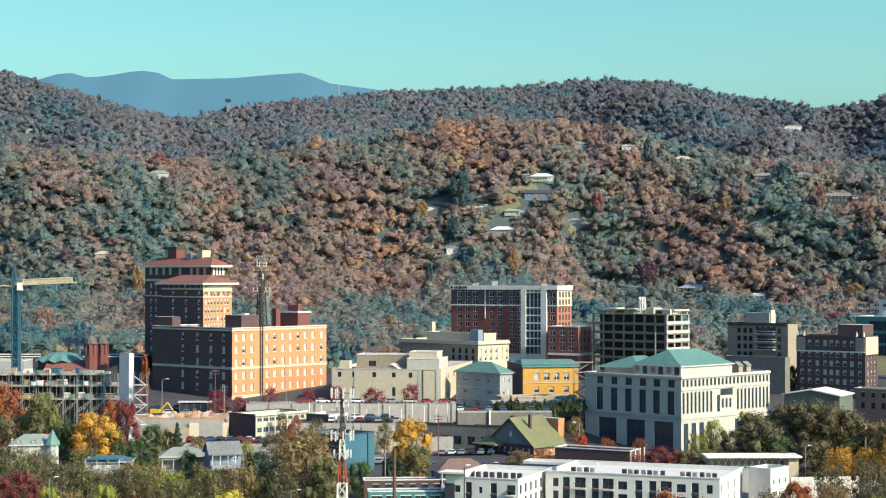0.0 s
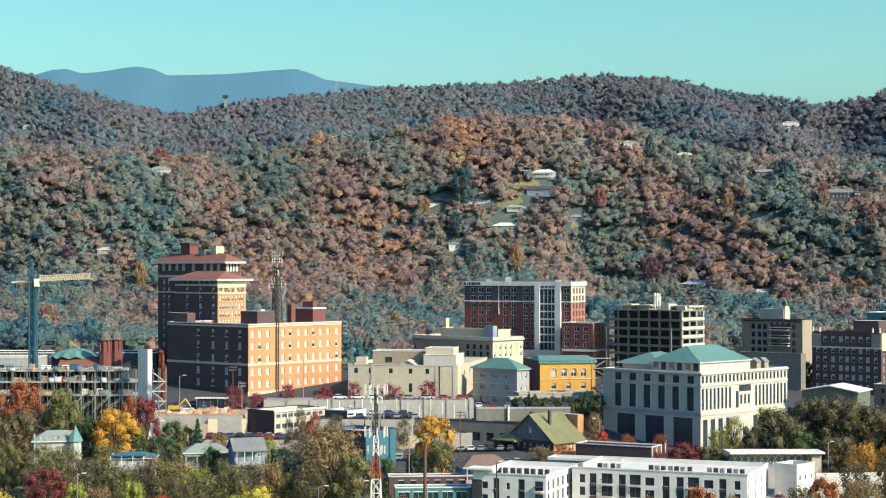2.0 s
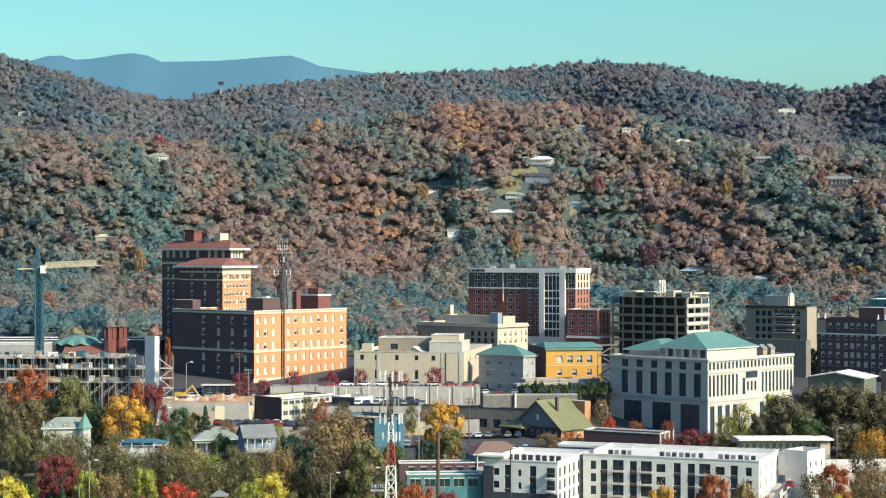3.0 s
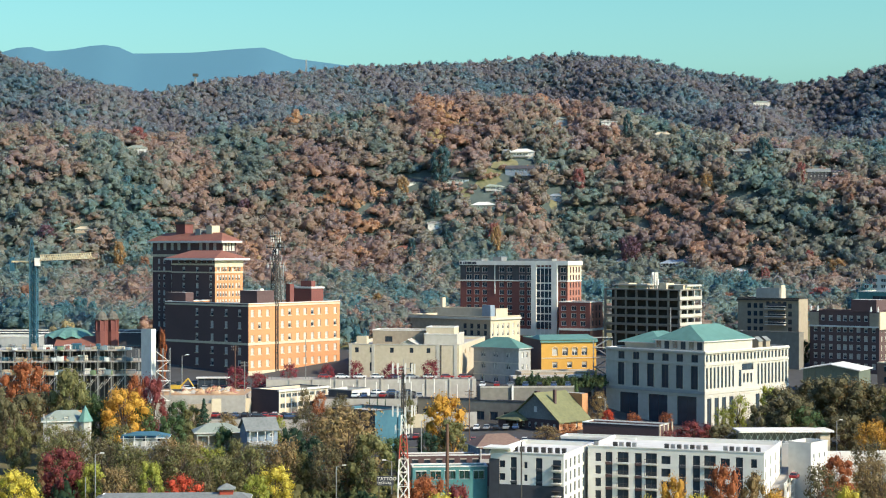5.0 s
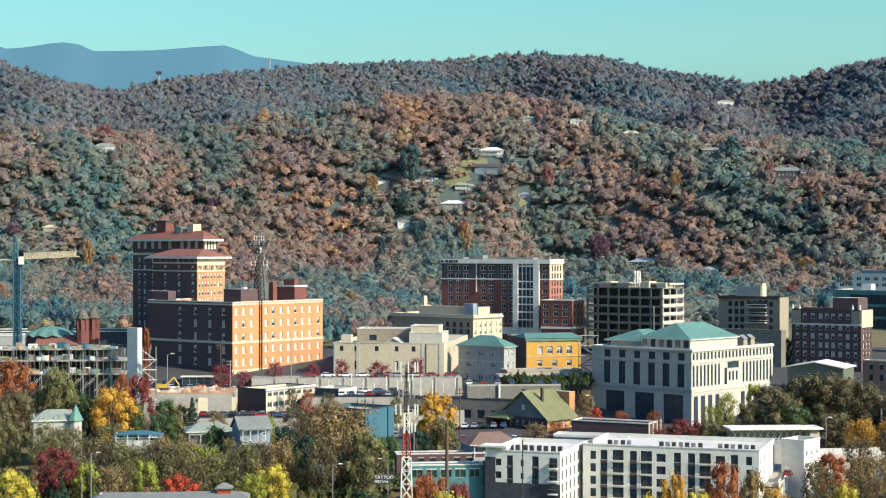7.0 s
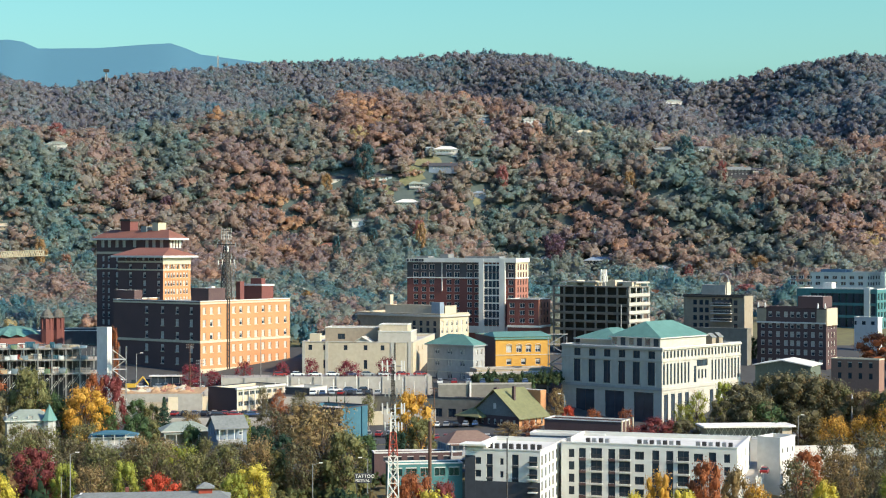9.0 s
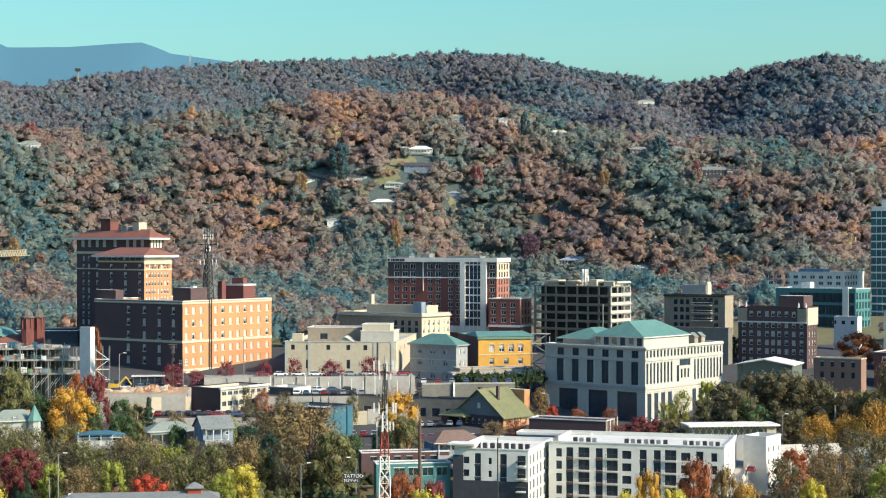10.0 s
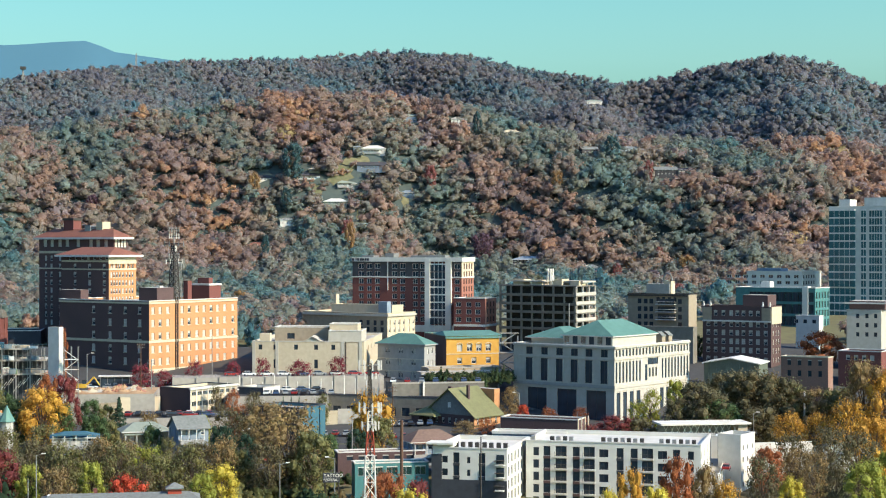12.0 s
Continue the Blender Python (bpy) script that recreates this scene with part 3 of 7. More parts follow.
FAR_SHAPES = [crown_shape(20 + s, 3, 44, 0.17, 0.36, 0.6) for s in range(10)]
rg = np.random.default_rng(5)
pts = scatter(1, 700, 1520, 10.0, (0.30, 0.365), 0.1)


def patchy(p, seed, r):
    """Tones that drift over the slope in stands, with single trees that differ."""
    q = np.sin(p[:, 0] / 47 + seed) * np.sin(p[:, 1] / 61 + seed * 2) + np.sin(p[:, 0] / 19 + p[:, 1] / 37)
    q += np.sin(p[:, 0] / 83 - p[:, 1] / 120 + seed) * 0.7
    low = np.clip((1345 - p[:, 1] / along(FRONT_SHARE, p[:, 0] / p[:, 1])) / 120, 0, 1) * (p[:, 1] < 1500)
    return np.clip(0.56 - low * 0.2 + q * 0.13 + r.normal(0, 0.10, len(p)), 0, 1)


# houses and the town's blocks stay clear of the woods; only low trees stand before the houses and on the lawns
for hx0, hy0, hw, hh in HILL_HOUSES:
    pts = pts[~((np.abs(pts[:, 0] - hx0 * pts[:, 1] / hy0) < hw * 0.5 + 2) & (pts[:, 1] < hy0 + 10) & (pts[:, 1] > hy0 - 3))]
# the valley woods stand further apart
pts = pts[(pts[:, 1] > 1150 * along(FRONT_SHARE, pts[:, 0] / pts[:, 1])) | (rg.random(len(pts)) < 0.5)]
pts = pts[((pts[:, 1] > 785) | (pts[:, 0] < 140)) & ((pts[:, 1] > 700) | (pts[:, 0] < 20)) & ((np.abs(pts[:, 0] - 250) > 60) | (np.abs(pts[:, 1] - 900) > 50))]
low = np.ones(len(pts))
for hx0, hy0, hw, hh in HILL_HOUSES:
    low[(np.abs(pts[:, 0] - hx0 * pts[:, 1] / hy0) < hw * 0.5 + 1) & (pts[:, 1] <= hy0) & (pts[:, 1] > hy0 - 16)] = 0.58
for hx0, hy0, hw, hd in LAWNS:
    low[(np.abs(pts[:, 0] - hx0 * pts[:, 1] / hy0) < hw + 1) & (np.abs(pts[:, 1] - hy0 + 5) < hd + 5)] = 0.5
size = rg.uniform(6.6, 11.6, len(pts)) * np.where(rg.random(len(pts)) < 0.25, 0.72, 1.0) * np.where(pts[:, 1] < 1050, 0.72, 1.0) * low
# garden shrubs and young trees round the houses
shrubs = scatter(7, 700, 1520, 6.0, (0.30, 0.365), 0.1)
close, clear = np.zeros(len(shrubs), bool), np.ones(len(shrubs), bool)
for hx0, hy0, hw, hh in HILL_HOUSES:
    off, dep = np.abs(shrubs[:, 0] - hx0 * shrubs[:, 1] / hy0), shrubs[:, 1] - hy0
    close |= (off < hw * 0.5 + 16) & (dep < 22) & (dep > -34)
    clear &= ~((off < hw * 0.5 + 2.5) & (dep < hw * 0.8 + 6) & (dep > -4))
for hx0, hy0, hw, hd in LAWNS:
    clear &= ~((np.abs(shrubs[:, 0] - hx0 * shrubs[:, 1] / hy0) < hw) & (np.abs(shrubs[:, 1] - hy0) < hd)) | (rg.random(len(shrubs)) < 0.25)
shrubs = shrubs[close & clear]
pts, size = np.concatenate([pts, shrubs]), np.concatenate([size, rg.uniform(1.8, 4.2, len(shrubs))])
woods("forest_on_near_hill", "rust, olive and gold autumn trees covering the hillside", pts[:, 0], pts[:, 1], size, patchy(pts, 1, rg), NEAR_SHAPES, HAZED_WOODS, 2, 0.45, 0.8)
pts = scatter(3, 1400, 3130, 13.4, (0.31, 0.37), 0.01)
rear, front_line = 2686 * along(BACK_SHARE, pts[:, 0] / pts[:, 1]), 1500 * along(FRONT_SHARE, pts[:, 0] / pts[:, 1])
for hx0, hy0, hw, hh in HILL_HOUSES[-3:]:
    pts, rear, front_line = [q[~((np.abs(pts[:, 0] - hx0) < hw * 0.6) & (np.abs(pts[:, 1] - hy0 + 12) < 26))] for q in (pts, rear, front_line)]
pts = pts[(pts[:, 1] < rear + 40) & (pts[:, 1] > front_line + (rear - front_line) * 0.3)]
woods("forest_on_far_ridge", "brown autumn woods on the far ridge, hazed purple in colour", pts[:, 0], pts[:, 1], rg.uniform(7.0, 11.5, len(pts)), patchy(pts, 3, rg), FAR_SHAPES, HAZED_FARWOODS, 4, 0.45, 0.85)

# ---- brick apartment block with the roof mast ----
vb = thing("brick_apartment_block", "broad orange brick apartment block with a cream stone band", "building", corner_pose(-66.23, 577, 50))
VU, VL, VT = 44.14, 42.37, 56.27
vcols = [1.82, 5.22, 8.91, 15.87, 19.39, 23.23, 26.82, 30.45, 33.83, 37.52, 41.82]
vleft = [4.4, 11.07, 18.13, 25.87]
zhigh, zlow = (52.1, 47.94, 43.59), (39.23, 35.07)
# left wall's shade is put into its darker brick colour
block(vb, VU, VL, 30, VT, BRICK, [("R", vcols[1::3], zhigh, 1.5, 2.2, "sash"), ("R", vcols[::3] + vcols[2::3], zhigh, 1.5, 2.2, "blind"), ("R", vcols, zlow, 1.5, 2.2, "blind"), ("L", vleft, zhigh, 1.5, 2.3, "sash"), ("L", vleft, zlow, 1.6, 2.3, "sash")], cap=OFFWHITE, left=BRICK_DARK_OR_SHADED)
ledge(vb, "R", -0.3, VU, 42.45, 0.8, CREAM, 0.2, label="cream stone band")
ledge(vb, "L", 0, VL, 42.45, 0.8, CREAM, 0.2, label="cream stone band")
ledge(vb, "R", -0.3, VU, 30, 3.75, CREAM, 0.2, name="plinth", label="cream stone base")
ledge(vb, "L", 0, VL, 30, 2.61, CREAM, 0.2, name="plinth")
ledge(vb, "R", -0.3, VU, VT - 0.9, 0.6, CREAM, 0.25, name="cornice")
ledge(vb, "L", 0, VL, VT - 0.9, 0.6, CREAM, 0.25, name="cornice")
for s in vcols:
    for z in zhigh + zlow:
        ledge(vb, "R", s - 0.9, s + 0.9, z - 0.25, 0.22, CREAM, 0.12, name="sill")
for s in vleft:
    for z in zhigh + zlow:
        ledge(vb, "L", s - 0.9, s + 0.9, z - 0.25, 0.22, CREAM, 0.12, name="sill")
g = Geo()
for k in (0, 1.0):
    g.box(12.37 + k, 12.37 + k + 0.35, -0.4, 0, 30, VT + 1, DARKSTEEL)
for i in range(12):
    g.box(12.37, 12.37 + 1.35, -0.35, -0.1, 31 + i * 2.1, 31.2 + i * 2.1, DARKSTEEL)
part("downpipe", g, vb, "dark steel flue and ladder")
solid(vb, "penthouse", 3, 6.66, 35.1, 45.85, VT - 0.7, 59.57, BRICK_DARK_OR_SHADED, "brick rooftop room", FLATROOF)
solid(vb, "penthouse", 6, 14, 2.19, 10.51, VT - 0.7, 60.65, BRICK_DARK_OR_SHADED, "dark rooftop room", FLATROOF)
RX0, RX1, RY1 = 33.96, 39.94, 13.25
RZ = 60.9
solid(vb, "penthouse", RX0, RX1, 4, RY1, VT - 0.7, RZ, BRICK_RED, "red brick rooftop room", FLATROOF)
solid(vb, "parapet", RX0 - 0.3, RX1 + 0.3, 3.7, RY1 + 0.3, RZ, RZ + 0.6, OFFWHITE)
solid(vb, "penthouse", RX0 + 2, RX1 - 2, 6, RY1 - 2, RZ + 0.6, RZ + 2.6, BRICK_RED)
SX = 27.34
solid(vb, "chimney", SX, SX + 2, 8, 10, VT - 0.7, 62.54, BRICK_RED, "red brick stack")


def lattice(parent, name, x, y, z0, z1, r0, r1, mats, step, bar=0.1, label=""):
    """A four-legged steel lattice mast."""
    n = max(2, int((z1 - z0) / step))
    for k in range(4):
        g = Geo()
        a = math.pi / 4 + k * math.pi / 2
        g.tube((x + r0 * math.cos(a), y + r0 * math.sin(a), z0), (x + r1 * math.cos(a), y + r1 * math.sin(a), z1), bar, bar * 0.8, mats[0], 5)
        part("leg", g, parent)
    for i in range(n):
        g = Geo()
        m = mats[i % len(mats)] if len(mats) > 1 else mats[0]
        f0, f1 = i / n, (i + 1) / n
        za, zb, ra, rb = z0 + (z1 - z0) * f0, z0 + (z1 - z0) * f1, r0 + (r1 - r0) * f0, r0 + (r1 - r0) * f1
        for k in range(4):
            a, b = math.pi / 4 + k * math.pi / 2, math.pi / 4 + (k + 1) * math.pi / 2
            p = [(x + r * math.cos(t), y + r * math.sin(t), z) for r, t, z in ((ra, a, za), (rb, b, zb), (ra, b, za), (rb, a, zb))]
            g.tube(p[0], p[1], bar * 0.6, bar * 0.6, m, 4)
            g.tube(p[2], p[3], bar * 0.6, bar * 0.6, m, 4)
            g.tube(p[1], p[3], bar * 0.6, bar * 0.6, m, 4)
        tagged(part("bracing", g, parent), kind="stuff")


def antenna_ring(parent, x, y, z, r, count, h, m, wide=0.35, name="antenna"):
    for i in range(count):
        a = i * 2 * math.pi / count
        g = Geo()
        c, s = x + r * math.cos(a), y + r * math.sin(a)
        g.tube((x, y, z), (c, s, z), 0.06, 0.06, STEEL, 4)
        g.box(c - wide / 2, c + wide / 2, s - wide / 3, s + wide / 3, z - h / 2, z + h / 2, m)
        part(name, g, parent)


rm = thing("roof_mast", "grey steel lattice radio mast with antenna arms", "radio mast", corner_pose(-66.23, 577, 50))
mx, my = 20.46, 8
lattice(rm, "mast", mx, my, VT - 0.7, 75, 2.0, 0.9, (DARKSTEEL,), 1.8, 0.2)
g = Geo()
g.tube((mx, my, 75), (mx, my, 81.06), 0.22, 0.15, STEEL)
part("pole", g, rm)
for i, z in enumerate((80.3, 78.03, 75.38, 73.86, 71.4, 69.32)):
    g = Geo()
    w = (2.4, 1.6, 3.8, 2.6, 4.2, 3.0)[i]
    a = i * 0.7
    g.tube((mx - w * math.cos(a), my + w * math.sin(a), z), (mx + w * math.cos(a), my - w * math.sin(a), z), 0.18, 0.18, DARKSTEEL)
    for k in (-1, -0.5, 0.5, 1):
        g.tube((mx + k * w * math.cos(a), my - k * w * math.sin(a), z - 0.9), (mx + k * w * math.cos(a), my - k * w * math.sin(a), z + 0.9), 0.2, 0.2, OFFWHITE if i % 2 else STEEL)
    part("antenna_arm", g, rm)
rm2 = thing("antenna_frame", "pale steel antenna frame on the brick roof", "radio mast", corner_pose(-66.23, 577, 50))
lattice(rm2, "mast", mx + 3.2, my + 2, VT - 0.7, 68.94, 1.9, 1.7, (STEEL,), 2.2, 0.2)
antenna_ring(rm2, mx + 3.2, my + 2, 67.81, 2.4, 8, 1.7, STEEL)
antenna_ring(rm2, mx + 3.2, my + 2, 64.4, 2.4, 6, 1.4, DARKSTEEL)
solid(vb, "roof_unit", 10.28, 11.88, 5, 6.5, VT - 0.7, 61.19, WHITESTEEL)

# ---- tall hotel tower behind it ----
bt = thing("hotel_tower", "tall dark brick hotel tower with tiled hipped roofs", "building", corner_pose(-82.76, 634, 50))
TU, TL, TT = 7.06, 38.98, 77.5
trow = [45.27, 48.25, 51.23, 54.22, 57.2, 60.18, 63.17, 66.15, 69.14]
block(bt, TU, TL, 34, TT, BRICK_DARK_OR_SHADED, [("L", [35.37, 32.43, 27.9, 23.09], trow, 1.3, 1.9, "sash"), ("R", [1.4, 3.09, 4.79, 6.2], trow, 0.9, 1.9, "sash"),
      ("L", [35.69, 32.1, 27.9, 24.04, 18.32, 11.72, 7.99, 3.98], [74.38], 1.9, 2.6, "blind"), ("R", [1.4, 2.81, 4.22, 5.64], [74.17], 1.6, 3.0, "blind")], roof=None)
g = Geo()
g.hip(0, TU, 0, TL, TT + 0.3, 3.12, TILE, 1.6, 0.75, 0.7, OFFWHITE)
part("roof", g, bt, "red clay tile hipped roof")
ledge(bt, "L", 0, TL, 71.88, 0.9, CREAM, 0.3, name="cornice")
ledge(bt, "R", 0, TU, 71.88, 0.9, CREAM, 0.3, name="cornice")
ledge(bt, "L", 0, TL, 66.06, 0.5, CREAM, 0.2, name="ledge")
solid(bt, "chimney", TU * 0.4, TU * 0.4 + 4, 23.72, 28.87, TT, 84.15, BRICK_RED, "brick chimney with dark cap")
solid(bt, "chimney_cap", TU * 0.4 - 0.3, TU * 0.4 + 4.3, 23.72 - 0.3, 28.87 + 0.3, 84.15, 84.98, DARKSTEEL)
solid(bt, "chimney", TU * 0.4, TU * 0.4 + 4, 8.61, 11.72, TT, 83.53, CREAM, "cream stack")
solid(bt, "roof_unit", TU * 0.3, TU * 0.3 + 3, 14.22, 17.06, TT, 82.28, STEEL)
UU, UL, UT = 13.54, 23.53, 71.15
wing = thing("hotel_tower_wing", "lit brick wing with cream top storey and tiled roof", "building", corner_pose(-83.1, 618, 50))
urow = [46.02, 48.92, 51.83, 54.74, 57.65, 60.56, 63.47, 66.38]
# orange right wall and dark left wall: sun and shade in the brick colours
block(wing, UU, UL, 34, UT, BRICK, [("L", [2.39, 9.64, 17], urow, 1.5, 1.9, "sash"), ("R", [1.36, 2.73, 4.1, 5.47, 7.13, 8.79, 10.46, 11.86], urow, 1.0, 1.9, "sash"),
      ("L", [1.19, 4.19, 7.21, 10.25, 13.3, 16.38, 19.47], [69.73], 1.3, 1.8, "sash"), ("R", [1.63, 4.37, 7.13, 9.9, 12.14], [67.3], 1.0, 1.7, "sash")], roof=None, left=BRICK_DARK_OR_SHADED)
g = Geo()
g.hip(0, UU, 0, UL, UT + 0.3, 2.84, TILE, 1.9, 0.6, 0.7, OFFWHITE)
part("roof", g, wing, "red clay tile hipped roof")
ledge(wing, "R", -0.2, UU, 68.31, 2.84, CREAM, 0.2, name="frieze", label="cream stone top storey")
ledge(wing, "L", 0, UL, 68.92, 0.6, CREAM, 0.25)
ledge(wing, "R", -0.2, UU, 66.08, 0.6, CREAM, 0.25)
ledge(wing, "L", 0, UL, 66.08, 0.5, CREAM, 0.2)

# ---- dark hotel with white stair tower ----
ah = thing("modern_hotel", "modern brick and slate hotel with white stair tower", "building", corner_pose(44.92, 640, 62))
HU, HL, HT = 12.58, 44.98, 69.96
hrow = [46.03, 48.89, 51.74, 54.6, 57.45, 60.31]
hcol = [1.84, 15.76, 18.82, 24.02, 27.35, 34.54, 37.92, 41.32]
htop = [63.04, 65.97]
# right wall is the sunlit copy of the left wall's red brick
block(ah, HU, HL, 36, HT, BRICK_LIT_ROSE, [("L", hcol, hrow, 2.0, 1.9, "deep"), ("L", hcol, htop, 2.3, 2.0, "deep"), ("R", [2.58, 5.19, 7.81, 10.45], hrow + htop, 1.1, 2.0, "dark")], cap=OFFWHITE, left=BRICK_RED)
for k, (a, b) in enumerate(((15.06, 29.98), (30.46, 44.98), (-0, 3.91))):
    g = Geo()
    z0, z1 = 62.62, 68.91
    holes = [(s - 1.2, z - 0.1, 2.4, 2.2) for s in hcol for z in htop if a < s < b]
    wall_face(g, "L", b, z0, z1, holes, GREYCLAD_OR_SHADE, -0.06, 0.1, a)
    part("cladding", g, ah, "dark slate upper storeys")
for s0, s1, z0, z1, out in ((0, HL, 68.7, HT + 0.35, 0.9), (0, HL, 62.62, 63.04, 0.35), (12.49, 14.59, 36, HT, 1.0), (3.91, 6.22, 36, HT, 1.0), (0, HL, 42.25, 44.77, 0.4)):
    ledge(ah, "L", s0, s1, z0, z1 - z0, WHITE, out, name="white_frame", label="white rendered frame")
ledge(ah, "R", -0.9, HU, 68.7, HT + 0.35 - 68.7, WHITE, 0.6, name="white_frame")
# tan cladding with this side's gold sunlight in its colour
g = Geo()
wall_face(g, "R", HU, 62.62, 68.91, [(s - 0.65, z - 0.1, 1.3, 2.2) for s in (2.58, 5.19, 7.81, 10.45) for z in htop], CREAM, -0.06, 0.1)
part("cladding", g, ah, "tan upper storeys")
ledge(ah, "R", 0, HU, 62.62, 0.5, OFFWHITE, 0.3)
for i, w_ in enumerate((0.9, 0.8, 1.0, 0.7, 0.8, 0.4, 0.8)):
    ledge(ah, "L", 37.6 + i * 1.05, 37.6 + i * 1.05 + w_, 69.0, 0.95, CHAR, 1.0, name="sign_bar")
ledge(ah, "L", 29.98, 30.32, 57.79, 10.92, OFFWHITE, 0.3, name="pilaster")
for i in range(8):
    z = 45.19 + 2.86 * i
    g = Geo()
    g.box(-0.5, 0.0, 6.22, 12.49, z, z + 2.3, GLASSDEEP)
    part("glazing", g, ah, "blue stairwell glass")
    ledge(ah, "L", 6.22, 12.49, z + 2.3, 0.5, WHITE if i != 6 else GREYCLAD_OR_SHADE, 0.6, name="spandrel")
for p in (7.61, 9.23, 10.86):
    ledge(ah, "L", p - 0.08, p + 0.08, 40, 28.7, WHITESTEEL, 0.62, name="mullion")
for s0, s1, z in ((38.41, 43.27, 71.01), (29.98, 33.58, 71.85), (8.76, 22.84, 71.01)):
    solid(ah, "roof_unit", 5, 10, s0, s1, HT, z, STEEL if s1 > 20 else WHITESTEEL)
# its brick corner annex
hx = thing("hotel_annex", "low red brick hotel annex with punched windows", "building", corner_pose(52.32, 628, 62))
# annex likewise: sunlit brick colour right, plain red left
block(hx, 11.63, 12.4, 36, 55.23, BRICK_LIT_ROSE, [("L", [2.91, 6.51, 10.58], [46.58, 49.46, 52.14], 2.1, 1.8, "deep"), ("R", [2.61, 5.77, 8.96], [46.58, 49.46, 52.14], 1.2, 2.0, "dark")], cap=OFFWHITE, left=BRICK_RED)
ledge(hx, "R", -0.3, 11.63, 44.93, 0.8, OFFWHITE, 0.4)
ledge(hx, "L", 0, 12.4, 44.93, 0.8, OFFWHITE, 0.4)

# ---- open parking structure ----
# darker concrete, with the shade of walls turned from the sun in its colour
CONC_DARK_OR_SHADED = mat("dark_or_shaded_concrete", (0.20, 0.185, 0.155), (0.14, 0.13, 0.11), 0.9, 0.7, 0.1, 0.2)
pk = thing("parking_structure", "open concrete parking structure with dark decks", "parking garage", corner_pose(82.09, 606, 50))
PU, PL = 13.88, 32.04
for i, z in enumerate((44.79, 47.77, 50.75, 53.73, 56.91, 60.49)):
    solid(pk, "deck", -0.4, PU, -0.4, PL, z - 0.4, z, CONC_DARK_OR_SHADED)
    if i < 5:
        # left bands darkened as shade, right bands pale as sunlight
        solid(pk, "spandrel", -0.5, -0.2, 0, PL, z, z + 0.55, CONC_DARK_OR_SHADED)
        solid(pk, "spandrel", -0.5, PU, -0.5, -0.2, z, z + 1.1, PALE, "pale lit concrete band")
for i in range(8):
    y = i * (PL - 0.6) / 7
    solid(pk, "column", -0.3, 0.3, y, y + 0.6, 36, 60.49, CONC_DARK_OR_SHADED)
for i in range(4):
    x = i * (PU - 0.6) / 3
    solid(pk, "column", x, x + 0.6, -0.3, 0.3, 36, 60.49, CONC)
# added dark block, stands for the shade within the open decks
solid(pk, "core", 3, PU - 1, 3, PL - 1, 36, 60.09, SHADE)
for s0, s1, z in ((0.47, 3.98, 62.08), (15.87, 20.23, 62.28), (23.64, 28.07, 62.48), (7.51, 11.08, 62.68)):
    solid(pk, "roof_unit", 3, 8, s0, s1, 60.49, z, CREAM)
solid(pk, "roof_beam", PU * 0.3, PU, -0.4, 11.08, 61.48, 62.08, PALE, "pale roof beam")
solid(pk, "roof_beam", 2, PU * 0.6, 14.67, 30.05, 61.68, 62.08, PALE)
for q in (0.32, 0.6, 0.95):
    solid(pk, "post", PU * q, PU * q + 0.4, 0.2, 0.6, 60.49, 61.48, PALE)
    solid(pk, "post", PU * q * 0.6, PU * q * 0.6 + 0.4, 14.67, 14.67 + 0.4, 60.49, 61.68, PALE)
g = Geo()
g.tube((2, 11.79, 60.49), (2, 11.79, 66.25), 0.25, 0.2, STEEL)
part("antenna_pole", g, pk)
antenna_ring(pk, 2, 11.79, 65.26, 1.0, 5, 2.4, WHITESTEEL, 0.5)
antenna_ring(pk, 2, 11.79, 63.07, 1.2, 5, 2.0, WHITESTEEL, 0.5)

# ---- tan hotel and dark brick hotel ----
tn = thing("tan_hotel", "tan stone hotel with dark cornice and balconies", "building", corner_pose(127.09, 622, 53))
NL, NT = 24.47, 56.64
nrow = [53.17, 50.32, 47.46, 44.6]
block(tn, 7.5, NL, 34, NT, TANW, [("L", [3.55, 15.05, 17.33, 19.85], nrow, 1.6, 1.8, "dark"), ("L", [12.32, 10.06, 7.81, 5.56], [53.78], 1.4, 2.0, "dark")], cap=DARKSTEEL)
ledge(tn, "L", 0, NL, NT - 0.6, 0.5, DARKSTEEL, 0.8, name="cornice", label="dark bracketed cornice")
for z in nrow[1:3] + nrow[:1]:
    ledge(tn, "L", 4.89, 12.77, z - 0.3, 0.3, OFFWHITE, 1.8, name="balcony")
    ledge(tn, "L", 4.89, 12.77, z + 0.7, 0.12, OFFWHITE, 1.8, name="balcony_rail")
    ledge(tn, "L", 5.34, 12.32, z, 1.9, GLASS, 0.04, name="glazing")
solid(tn, "penthouse", 1.5, 6.5, 8.26, 17.79, NT - 0.7, 60.52, CONC, "", FLATROOF)
solid(tn, "penthouse", 2, 5, 7.81, 10.96, NT - 0.7, 61.54, CREAM)
g = Geo()
for k in range(6):
    a0, a1 = k * math.pi / 6, (k + 1) * math.pi / 6
    g.tube((4, 10.06 + 1.8 * math.cos(a0), 61.54 + 3 * math.sin(a0)), (4, 10.06 + 1.8 * math.cos(a1), 61.54 + 3 * math.sin(a1)), 0.3, 0.3, STEEL)
part("duct", g, tn)
lb = thing("low_grey_block", "plain grey low block below the tan hotel", "building", corner_pose(120.75, 590, 53))
block(lb, 3.55, 23.21, 30, 45.97, CONC_DARK_OR_SHADED, [])
kb = thing("dark_brick_hotel", "dark brick hotel with white stone corner trim", "building", corner_pose(145.71, 580, 52))
KU, KL, KT = 9.22, 25.49, 53.5
